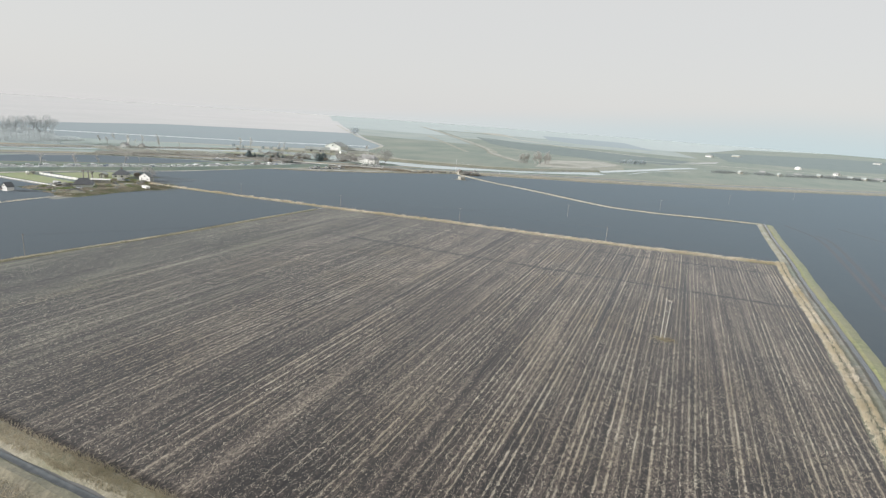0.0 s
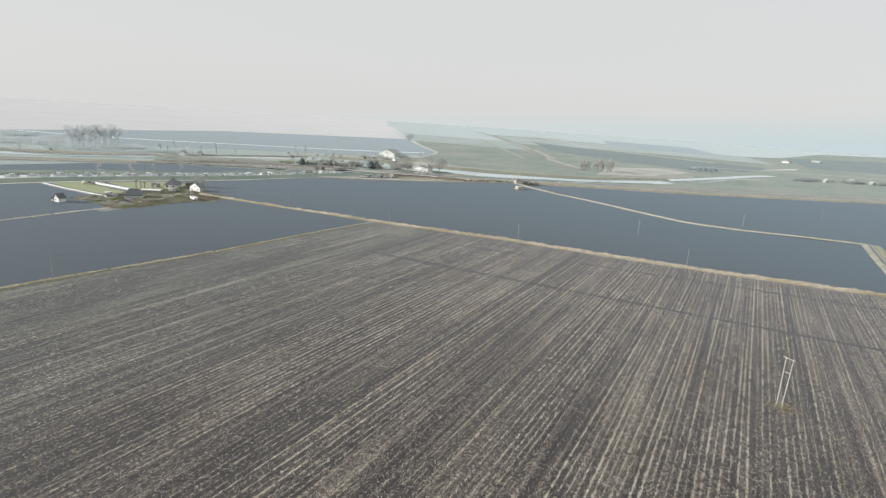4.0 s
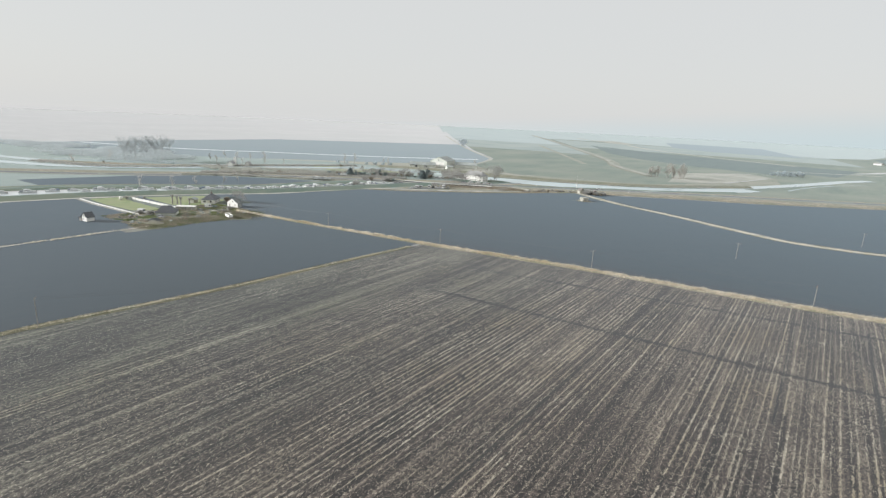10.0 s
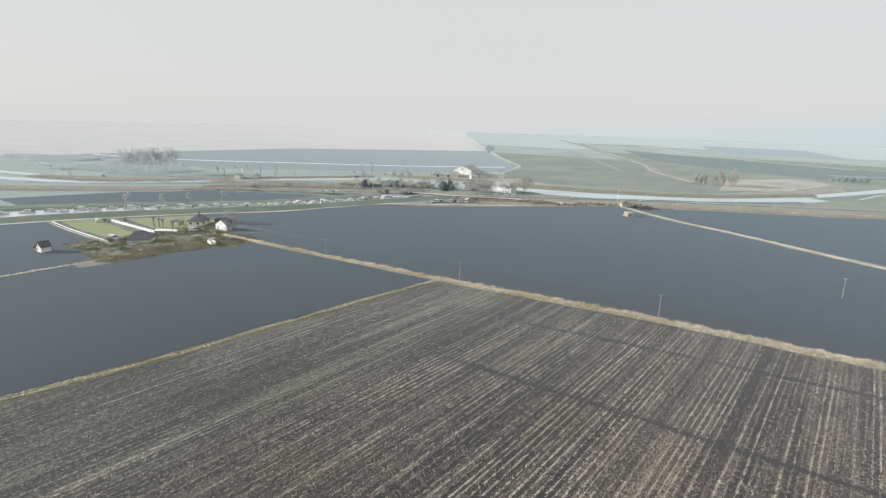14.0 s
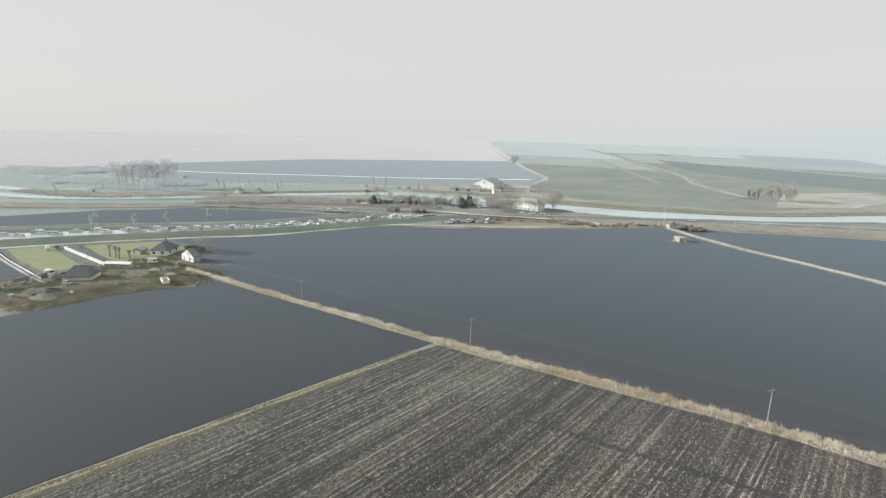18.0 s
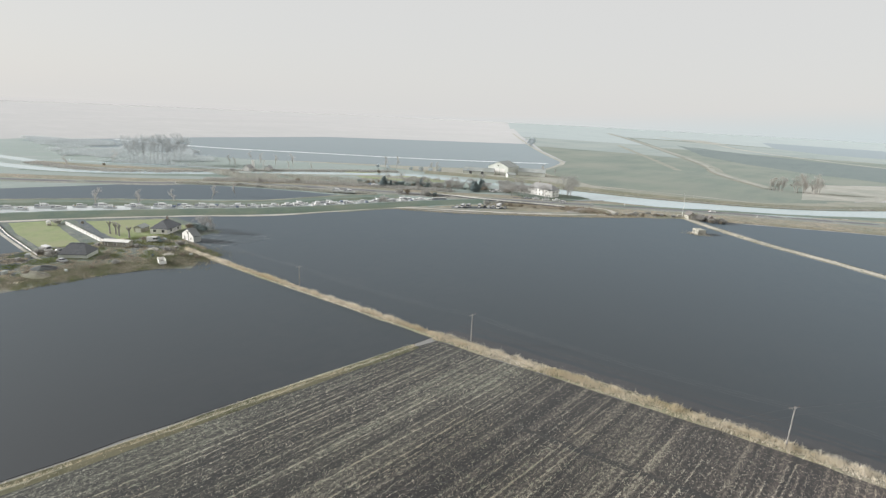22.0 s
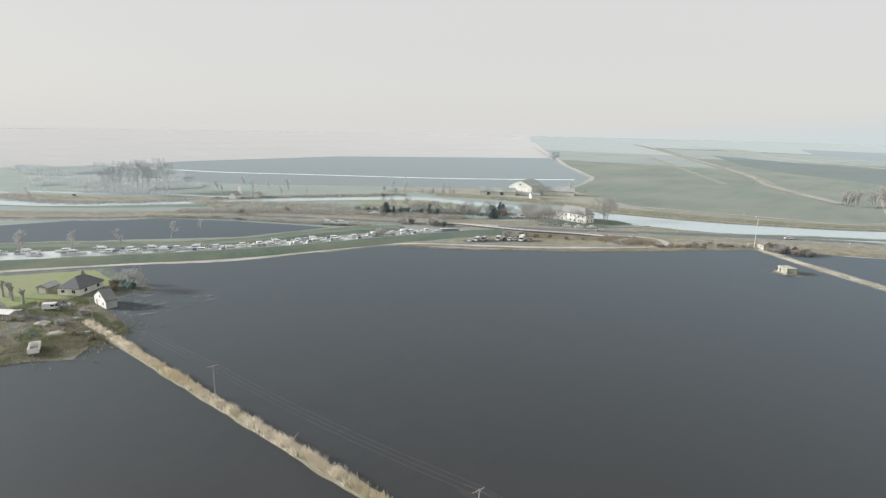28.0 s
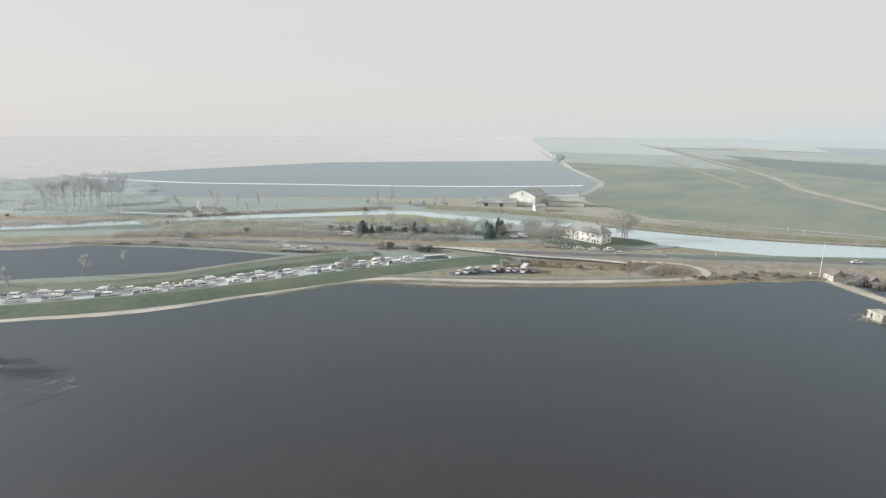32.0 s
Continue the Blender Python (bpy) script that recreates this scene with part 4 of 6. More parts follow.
def hip_end(s, w, l, eaves, ridge, over, thick, hip):
    bm = bmesh.new()
    k = (ridge - eaves) / (w / 2)
    lo = [(0, s * (l / 2 + 0.15 - hip), ridge + 0.05), (-w / 2 - over, s * (l / 2 + 0.16), eaves - k * over + 0.05), (w / 2 + over, s * (l / 2 + 0.16), eaves - k * over + 0.05)]
    a = [bm.verts.new(v) for v in lo]
    b = [bm.verts.new((v[0], v[1], v[2] + thick)) for v in lo]
    for f in [a, b[::-1]] + [[a[i], b[i], b[(i + 1) % 3], a[(i + 1) % 3]] for i in range(3)]:
        bm.faces.new(f if s > 0 else f[::-1])
    return bm


def opening(kind, wall, u, z, ow, oh, w, l, parent, frame_mat=None, fill=None):
    """A window or door on a wall: front and back are the gables (-y, y), left and right the long sides."""
    sx, sy, rz = {"front": (0, -1, 0), "back": (0, 1, 180), "left": (-1, 0, -90), "right": (1, 0, 90)}[wall]
    r = Matrix.Rotation(radians(rz), 3, "Z")
    base = Vector((sx * w / 2, sy * l / 2, 0)) + r @ Vector((u, 0, z))

    def put(rows):
        bm = bmesh.new()
        for c, s in rows:
            box(bm, base + r @ Vector(c), s, rz)
        return bm

    t = 0.09
    win = part(kind, put([((0, -0.02, oh / 2), (ow, 0.05, oh))]), fill or GLASS, parent)
    part("frame", put([((-ow / 2, -0.05, oh / 2), (t, 0.12, oh + t)), ((ow / 2, -0.05, oh / 2), (t, 0.12, oh + t)), ((0, -0.05, oh), (ow, 0.12, t)), ((0, -0.05, oh / 2), (0.05, 0.08, oh))]), frame_mat or WHITE, win)
    if kind == "window":
        part("sill", put([((0, -0.09, -0.04), (ow + 0.2, 0.2, 0.08))]), frame_mat or WHITE, win)
    return win


def house(name, label, at, turn, w, l, eaves, ridge, wall, roof, openings=(), hip=0.0, chimneys=(), over=0.35, category="house", group="", frame_mat=None, end_wall=None):
    h = thing(name, label, category, group, at, turn)
    part("wall", gable_body(w, l, eaves, ridge - 0.02, hip), wall, h)
    if end_wall:
        bm = bmesh.new()
        ring = [(-w / 2, 0), (w / 2, 0), (w / 2, eaves), (0, ridge - 0.05), (-w / 2, eaves)]
        a, b = ([bm.verts.new((x, y, z)) for x, z in ring] for y in (-l / 2 - 0.03, -l / 2 - 0.004))
        bm.faces.new(a)
        bm.faces.new(b[::-1])
        for i in range(5):
            bm.faces.new((a[(i + 1) % 5], a[i], b[i], b[(i + 1) % 5]))
        part("gable_facing", bm, end_wall, h, "white painted gable")
    for s in (-1, 1):
        part("roof", slope(s, w, l, eaves, ridge, over, 0.16, hip), roof, h)
        if hip:
            part("roof", hip_end(s, w, l, eaves, ridge, over, 0.16, hip), roof, h)
    part("ridge_cap", boxed(((0, 0, ridge + 0.2), (0.3, l - 2 * hip + 2 * over * (hip == 0), 0.14))), roof, h)
    for y in chimneys:
        c = part("chimney", boxed(((0, y, ridge + 0.3), (0.7, 0.9, 1.9))), BRICK, h)
        part("chimney_pot", tubed(((0, y - 0.2, ridge + 1.2), (0, y - 0.2, ridge + 1.7), 0.13, 0.11, 8), ((0, y + 0.2, ridge + 1.2), (0, y + 0.2, ridge + 1.7), 0.13, 0.11, 8)), TILE, c)
    for o in openings:
        kind, side, u, z, ow, oh = o[:6]
        opening(kind, side, u, z, ow, oh, w, l, h, frame_mat, o[6] if len(o) > 6 else None)
    if over:
        for s in (-1, 1):
            k = (ridge - eaves) / (w / 2)
            part("gutter", boxed(((s * (w / 2 + over + 0.05), 0, eaves - k * over + 0.02), (0.12, l + 0.4, 0.1))), DARK_ROOF, h)
    return h


def hull_mesh(length, beam, free, bow=0.55):
    """A cruiser hull: pointed bow to +x, flat transom, flared sides."""
    bm = bmesh.new()
    rings = []
    for i in range(11):
        t = i / 10
        x = -length / 2 + t * length
        half = beam / 2 * (0.86 + 0.14 * min(1, t * 3)) if t < 0.55 else beam / 2 * max(0.02, 1 - ((t - 0.55) / 0.45) ** 2.0)
        sheer = free * (1 + bow * max(0, t - 0.4) ** 2 * 2.2)
        keel = -0.25 + 0.5 * max(0, t - 0.75) ** 2 * 16 * 0.25
        rings.append([bm.verts.new(v) for v in ((x - 0.25 * t, 0, keel), (x, -half * 0.78, 0.05 + 0.1 * t), (x, -half, sheer), (x, -half * 0.9, sheer + 0.04), (x, half * 0.9, sheer + 0.04), (x, half, sheer), (x, half * 0.78, 0.05 + 0.1 * t))])
    for a, b in zip(rings, rings[1:]):
        for j in range(7):
            bm.faces.new((a[j], b[j], b[(j + 1) % 7], a[(j + 1) % 7]))
    bm.faces.new(rings[0])
    bm.faces.new(rings[-1][::-1])
    return bm


def boat(kind, label, at, turn, length=8.0, beam=2.9):
    b = thing("motor_boat" if kind != "narrowboat" else "canal_boat", label, "boat", "boats on the moorings", at, turn)
    if kind == "narrowboat":
        part("hull", hull_mesh(length, beam, 0.6, 0.2), NAVY, b, "dark steel hull")
        part("cabin", boxed(((-0.3, 0, 1.15), (length * 0.72, beam * 0.82, 1.1), 0, (0.98, 0.88))), GREY_CANVAS, b)
        part("roof", boxed(((-0.3, 0, 1.73), (length * 0.73, beam * 0.78, 0.08))), GEL, b)
        for s in (-1, 1):
            for i in range(5):
                part("window", boxed(((-length * 0.28 + i * length * 0.12, s * beam * 0.395, 1.25), (0.7, 0.06, 0.4))), GLASS, b)
        part("tiller", tubed(((-length / 2 + 0.2, 0, 0.6), (-length / 2 - 0.1, 0, 1.3), 0.04, 0.03, 6)), STEEL, b)
        return b
    L, B = length, beam
    hull = part("hull", hull_mesh(L, B, 1.0), GEL, b)
    part("rubbing_strake", boxed(((-L * 0.1, -B * 0.5, 0.9), (L * 0.74, 0.07, 0.1)), ((-L * 0.1, B * 0.5, 0.9), (L * 0.74, 0.07, 0.1))), NAVY, hull, "navy blue rubbing strake")
    part("foredeck", boxed(((L * 0.26, 0, 1.16), (L * 0.3, B * 0.55, 0.2), 0, (0.75, 0.6))), GEL, b)
    cab = part("cabin", boxed(((-L * 0.02, 0, 1.5), (L * 0.46, B * 0.78, 1.0), 0, (0.78, 0.82))), GEL, b)
    for s in (-1, 1):
        for i in range(3):
            part("window", boxed(((-L * 0.13 + i * L * 0.11, s * B * 0.355, 1.62), (L * 0.085, 0.07, 0.36))), GLASS, cab)
    part("windscreen", boxed(((L * 0.185, 0, 1.6), (0.09, B * 0.6, 0.42))), GLASS, cab)
    if kind == "fly":
        part("flybridge", boxed(((-L * 0.08, 0, 2.25), (L * 0.3, B * 0.62, 0.5), 0, (0.9, 0.9))), GEL, b)
        part("radar_arch", tubed(((-L * 0.2, -B * 0.3, 2.0), (-L * 0.24, -B * 0.28, 3.0), 0.06, 0.06, 6), ((-L * 0.2, B * 0.3, 2.0), (-L * 0.24, B * 0.28, 3.0), 0.06, 0.06, 6), ((-L * 0.24, -B * 0.28, 3.0), (-L * 0.24, B * 0.28, 3.0), 0.06, 0.06, 6)), GEL, b)
    canvas = {"navy": NAVY, "fly": GREY_CANVAS, "grey": GREY_CANVAS, "open": None}[kind]
    if canvas:
        part("cockpit_cover", boxed(((-L * 0.36, 0, 1.45), (L * 0.24, B * 0.8, 0.95), 0, (0.7, 0.85))), canvas, b)
    else:
        part("cockpit_floor", boxed(((-L * 0.36, 0, 1.06), (L * 0.24, B * 0.66, 0.06))), TEAK, b)
        part("seat", boxed(((-L * 0.45, 0, 1.25), (0.5, B * 0.6, 0.4))), GEL, b)
    rail = []
    for s in (-1, 1):
        for a, c in (((0.12, 0.44), (0.3, 0.36)), ((0.3, 0.36), (0.47, 0.06))):
            rail.append(((L * a[0], s * B * a[1], 1.75), (L * c[0], s * B * c[1], 1.85), 0.025, 0.025, 4))
        for x, y in ((0.12, 0.44), (0.3, 0.36), (0.46, 0.08)):
            rail.append(((L * x, s * B * y, 1.05), (L * x, s * B * y, 1.8), 0.025, 0.025, 4))
    part("bow_rail", tubed(*rail), STEEL, b)
    return b


def car(kind, paint, label, at, turn, group="parked vehicles"):
    L, W, H = {"car": (4.3, 1.8, 1.48), "van": (5.2, 2.0, 2.2), "motorhome": (7.0, 2.3, 3.0), "estate": (4.7, 1.85, 1.55)}[kind]
    c = thing(kind if kind != "estate" else "car", label, "car" if kind in ("car", "estate") else kind, group, at, turn)
    p = PAINTS[paint]
    if kind in ("car", "estate"):
        body = part("body", boxed(((0, 0, 0.58), (L, W, 0.62), 0, (0.97, 0.94)), ((0.05 * L, 0, 0.93), (L * 0.84, W * 0.93, 0.1), 0, (0.96, 0.96))), p, c)
        k = 0.66 if kind == "estate" else 0.56
        part("cabin_glass", boxed(((-0.06 * L, 0, 1.17), (L * k, W * 0.9, 0.42), 0, (0.72, 0.84))), GLASS, c)
        part("roof", boxed(((-0.06 * L, 0, H - 0.07), (L * k * 0.73, W * 0.76, 0.09), 0, (0.94, 0.94))), p, c)
    else:
        k = 0.74 if kind == "van" else 0.78
        body = part("body", boxed(((-L * (1 - k) / 2, 0, 0.35 + (H - 0.35) / 2), (L * k, W, H - 0.35), 0, (0.98, 0.95)), ((L * k / 2, 0, 0.75), (L * (1 - k), W * 0.95, 0.8), 0, (0.92, 0.95))), p, c)
        part("windscreen", boxed(((L * (k - 0.5) + 0.08, 0, 1.5), (0.5, W * 0.86, 0.75), 0, (0.2, 0.9))), GLASS, c)
        for s in (-1, 1):
            part("side_window", boxed(((L * (k - 0.5) - 0.8, s * W * 0.49, 1.55), (1.0, 0.06, 0.6))), GLASS, c)
        if kind == "motorhome":
            part("overcab", boxed(((L * (k - 0.5) + 0.35, 0, 2.5), (1.1, W * 0.93, 0.8), 0, (0.7, 0.95))), p, c)
            part("side_window", boxed(((-L * 0.2, W * 0.49, 1.8), (1.2, 0.06, 0.6))), GLASS, c)
    for s in (-1, 1):
        part("headlight", boxed(((L / 2 - 0.04, s * W * 0.36, 0.7), (0.12, 0.34, 0.16))), STEEL, c, "clear headlight")
        part("tail_light", boxed(((-L / 2 + 0.02, s * W * 0.4, 0.78), (0.1, 0.2, 0.26))), RED_LIGHT, c, "red tail light")
        for x in (-0.31, 0.31):
            y = s * (W / 2 - 0.1)
            wh = part("wheel", tubed(((x * L, y - 0.11, 0.32), (x * L, y + 0.11, 0.32), 0.32, 0.32, 12)), RUBBER, c)
            part("rim", tubed(((x * L, y - 0.13, 0.32), (x * L, y + 0.13, 0.32), 0.19, 0.19, 8)), STEEL, wh)
    return c


def bare_tree(name, label, h, spread, seed, category="tree", upright=0.35, twig=0.9, n_twigs=6, levels=4, group="", trunk_share=0.5, twig_mat=None, low=0.35, limb=0.8, wander=0.13, girth=1.0):
    """A leafless tree: trunk, forking limbs, and a crown of fine twigs with gaps."""
    rnd = random.Random(seed)
    trunk, limbs, tw = bmesh.new(), bmesh.new(), []

    def grow(p, d, length, r, level):
        n = 2 if level else 3
        q = p
        for i in range(n):
            d2 = (d + Vector((rnd.gauss(0, wander), rnd.gauss(0, wander), rnd.gauss(0.04, 0.08)))).normalized()
            q2 = q + d2 * (length / n)
            tube(trunk if level == 0 else limbs, q, q2, r * (1 - 0.35 * i / n), r * (1 - 0.35 * (i + 1) / n), 7 if level == 0 else (5 if level == 1 else 3))
            q, d = q2, d2
        if level >= 2:
            for _ in range(n_twigs if level >= levels else n_twigs // 2):
                s = p.lerp(q, rnd.uniform(0.1, 1.0))
                e = (d + Vector((rnd.gauss(0, 0.7), rnd.gauss(0, 0.7), rnd.gauss(0.1, 0.5)))).normalized() * rnd.uniform(0.5, 1.0) * twig
                side = e.cross(Vector((rnd.gauss(0, 1), rnd.gauss(0, 1), rnd.gauss(0, 1)))).normalized() * 0.028
                tw.append((s - side, s + side, s + e))
        if level >= levels:
            return
        kids = 8 if level == 0 else 3
        for i in range(kids):
            a = 2 * math.pi * (i + rnd.uniform(-0.3, 0.3)) / kids
            side = d.orthogonal().normalized()
            out = Matrix.Rotation(a, 3, d) @ side
            d3 = (d * (1 - spread * rnd.uniform(0.5, 1.1)) + out * spread * rnd.uniform(0.8, 1.3) + Vector((0, 0, upright * 0.4))).normalized()
            up = (1 - i / kids) if level == 0 else rnd.uniform(0.55, 1.0) if i else 1.0
            st = p.lerp(q, low + (1 - low) * up) if level == 0 else p.lerp(q, up)
            grow(st, d3, length * rnd.uniform(0.6, 0.85) * (limb * (1.0 - 0.3 * up) if level == 0 else 0.85), r * 0.5, level + 1)

    grow(Vector((0, 0, -0.2)), Vector((0, 0, 1)), h * trunk_share, (h * 0.014 + 0.05) * girth, 0)
    t = thing(name, label, category, group)
    top = max(max(v.z for v in row) for row in tw)
    k = h / top
    for bm in (trunk, limbs):
        for v in bm.verts:
            v.co *= k
    part("trunk", trunk, twig_mat or BARK, t)
    part("branching", limbs, twig_mat or BARK, t)
    mesh_of("crown", [tuple(v * k) for row in tw for v in row], [[3 * i, 3 * i + 1, 3 * i + 2] for i in range(len(tw))], twig_mat or TWIG, t)
    return t


def conifer(label, h, r, seed, name="conifer", material=None):
    rnd = np.random.default_rng(seed)
    t = thing(name, label, "tree", "evergreen trees")
    part("trunk", tubed(((0, 0, -0.2), (0, 0, h * 0.9), r * 0.1, 0.04, 7)), BARK, t)
    n = int((900 + 120 * h) * (0.45 if material else 1))
    z = rnd.uniform(0.06, 1, n) ** 0.9
    lump = 1 + 0.25 * np.sin(rnd.uniform(0, 6.28, n))
    a = rnd.uniform(0, 6.283, n)
    rad = r * (1 - z) ** 0.8 * np.sqrt(rnd.uniform(0.25, 1.1, n)) * lump
    p = np.c_[rad * np.cos(a), rad * np.sin(a), z * h]
    out = np.c_[np.cos(a), np.sin(a), rnd.normal(-0.2, 0.5, n)] * rnd.uniform(0.3, 0.8, n)[:, None] * r * 0.45
    side = np.c_[-np.sin(a), np.cos(a), rnd.normal(0, 0.4, n)] * (r * 0.13)
    verts = np.stack([p - side, p + side, p + out], 1).reshape(-1, 3)
    mesh_of("crown", verts, np.arange(3 * n).reshape(-1, 3), material or NEEDLE, t)
    return t


def bush(label, h, r, seed, material=None, name="shrub", n=700):
    rnd = np.random.default_rng(seed)
    t = thing(name, label, "shrub", "shrubs")
    bm = bmesh.new()
    for i in range(5):
        a = 1.256 * i
        tube(bm, (0, 0, -0.1), (0.5 * r * math.cos(a), 0.5 * r * math.sin(a), h * 0.6), 0.07, 0.03, 4)
    part("stems", bm, BARK, t)
    cs = np.c_[rnd.normal(0, r * 0.45, (9, 2)), rnd.uniform(0.3, 0.75, 9) * h]
    c = cs[rnd.integers(0, 9, n)]
    d = rnd.normal(0, 1, (n, 3))
    d /= np.linalg.norm(d, axis=1)[:, None]
    p = c + d * rnd.uniform(0.5, 1.0, n)[:, None] * np.array([r * 0.45, r * 0.45, h * 0.3])
    p[:, 2] = np.clip(p[:, 2], 0.02, None)
    s = rnd.normal(0, 0.16 * math.sqrt(r * h) / 1.5, (n, 2, 3))
    verts = np.stack([p, p + s[:, 0], p + s[:, 1]], 1).reshape(-1, 3)
    mesh_of("foliage", verts, np.arange(3 * n).reshape(-1, 3), material or SHRUB, t)
    return t

# ---- fields: stubble and reeds ----
def value_noise(x, y, seed):
    g = np.random.default_rng(seed).uniform(0, 1, (64, 64))
    xi, yi = np.floor(x).astype(int), np.floor(y).astype(int)
    fx, fy = x - xi, y - yi
    fx, fy = fx * fx * (3 - 2 * fx), fy * fy * (3 - 2 * fy)
    a, b = g[xi % 64, yi % 64], g[(xi + 1) % 64, yi % 64]
    c, d = g[xi % 64, (yi + 1) % 64], g[(xi + 1) % 64, (yi + 1) % 64]
    return (a * (1 - fx) + b * fx) * (1 - fy) + (c * (1 - fx) + d * fx) * fy


def stubble():
    """Rows of cut straw, thick and thin along the drill rows, with loose chaff between them."""
    n, PITCH = 3300000, 1.34
    u, y = RNG.uniform(-222, 50, n), RNG.uniform(54, 304, n)
    on_row = RNG.uniform(0, 1, n) < 0.62
    k = np.floor(u / PITCH)
    # each row has its own middle, its own weight, and thins out along its length
    mid = (k + 0.5 + 0.7 * (value_noise(k * 0.73, y / 90, 21) - 0.5)) * PITCH
    weight = np.clip(1.7 * value_noise(k * 7.31, y / 95, 22) ** 2.6 + 0.45 * value_noise(k * 3.17, y / 14, 23) ** 2, 0, 1)
    weight *= np.where(value_noise(k / 4.3, y / 120, 24) > 0.45, 1.0, 0.22)
    # the heavy swaths, beside the wheelings and where the straw was left
    for at, amount in ((-97.5, 0.8), (-93.5, 0.6), (-74.3, 1.0), (-71.6, 1.0), (-52, 0.7), (-40, 0.6), (-24, 0.9), (-20.5, 0.7), (-11, 0.9), (-8, 0.7), (14, 0.8), (22, 0.7), (33, 0.6)):
        weight = np.where(np.abs(mid - at) < 0.75, np.maximum(weight, amount * (0.45 + 0.55 * value_noise(k * 1.9, y / 25, 25))), weight)
    u = np.where(on_row, mid + RNG.normal(0, 0.125, n), u)
    x = u + ROW_LEAN * (y - 175)
    top = 271 + (x + 189) * 0.121
    keep = (x > -211 + (y - 55) * 0.087 + 1.5) & (x < 47.5 + (y - 138) * 0.03) & (y < top - 1.0)
    clump = 0.6 * value_noise(x / 0.8, y / 1.3, 5) + 0.4 * value_noise(x / 0.35, y / 0.6, 9)
    broad = value_noise(x / 22 + 3, y / 55, 4)
    dens = np.where(on_row, 0.05 + 0.98 * weight * np.clip(clump * 2.4 - 0.55, 0.1, 1), 0.05 + 0.56 * np.clip(clump * 2.6 - 0.95, 0, 1)) * (0.62 + 0.76 * broad) * np.clip(0.82 + (x + 70) / 400, 0.74, 1)
    end = np.clip(np.minimum((top - y - 9) / 12, (y - 66) / 14), 0, 1)
    dens *= np.where(on_row, 0.4 + 0.6 * end, 0.8 + 0.2 * end)
    east = np.clip((x + 152) / 12, 0, 1)
    band1 = np.abs(y - (218.6 + 0.05 * (x + 97)))
    band2 = np.abs(y - (262 + 0.13 * (x + 83)))
    tram = np.min([np.abs(u - c) for c in (-76.5, -33, -13.2, 11)], axis=0)
    dens *= (1 - east * (1 - np.clip(band1 / 2.4, 0.12, 1))) * (1 - east * (1 - np.clip(band2 / 2.0, 0.18, 1))) * np.where(tram < 0.9, 0.3, 1)
    # bare patch beneath the pole
    dens *= np.clip(np.hypot(x - 6.5, (y - 166) * 1.3) / 4.5, 0.1, 1)
    keep &= RNG.uniform(0, 1, n) < dens
    x, y, on_row = x[keep], y[keep], on_row[keep]
    n = len(x)
    half, wid, h = RNG.uniform(0.055, 0.23, n), RNG.uniform(0.020, 0.051, n), RNG.uniform(0.01, 0.10, n)
    half, wid = half * np.where(on_row, 1.0, 0.72), wid * np.where(on_row, 1.0, 0.78)
    turn = np.where(on_row, RNG.normal(-ROW_LEAN, 0.45, n), RNG.uniform(-1.6, 1.6, n))
    cs, sn = np.cos(turn), np.sin(turn)
    v = np.empty((n, 4, 3))
    for i, (a, b, c) in enumerate(((-1, -1, 0.1), (1, -1, 0.1), (0.6, 1, 1), (-0.6, 1, 1))):
        v[:, i] = np.c_[x + a * wid * cs - b * half * sn, y + a * wid * sn + b * half * cs, 0.035 + c * h]
    # greyer straw towards the west, where its colour imitates haze
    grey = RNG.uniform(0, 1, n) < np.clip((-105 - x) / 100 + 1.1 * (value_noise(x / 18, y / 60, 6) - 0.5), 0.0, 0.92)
    for name, pick, material, label in (("crop_stubble", ~grey, STRAW, "pale cut straw stubble in long drill rows"), ("weathered_stubble", grey, GREY_STRAW, "greyer straw stubble, haze in its colour, among the drill rows")):
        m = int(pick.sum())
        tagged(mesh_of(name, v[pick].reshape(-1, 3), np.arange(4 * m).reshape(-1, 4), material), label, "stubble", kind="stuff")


stubble()
ribbon("wheeling_far", [(-150, 251.5), (-122, 256), (-99, 260), (-83, 262), (-40, 267.5), (48, 279)], [(-0.8, 0.045), (0.8, 0.045)], WHEELING, "dark wheeling across the stubble", "wheel track", 3, 0.45)
ribbon("wheeling_near", [(-149, 217), (-97, 218.6), (-51, 220.5), (1, 223.5), (50, 227)], [(-0.9, 0.045), (0.9, 0.045)], WHEELING, "dark wheeling across the stubble", "wheel track", 3, 0.45)
for x, y0, y1 in ((-76.5, 62, 200), (11, 200, 288), (-33, 190, 272), (-13.2, 155, 275)):
    ribbon("wheeling_row", [(x + ROW_LEAN * (y - 175), y) for y in (y0, (y0 + y1) / 2, y1)], [(-0.35, 0.043), (0.35, 0.043)], WHEELING, "dark tractor wheeling along the rows", "wheel track", 6, 0.15)

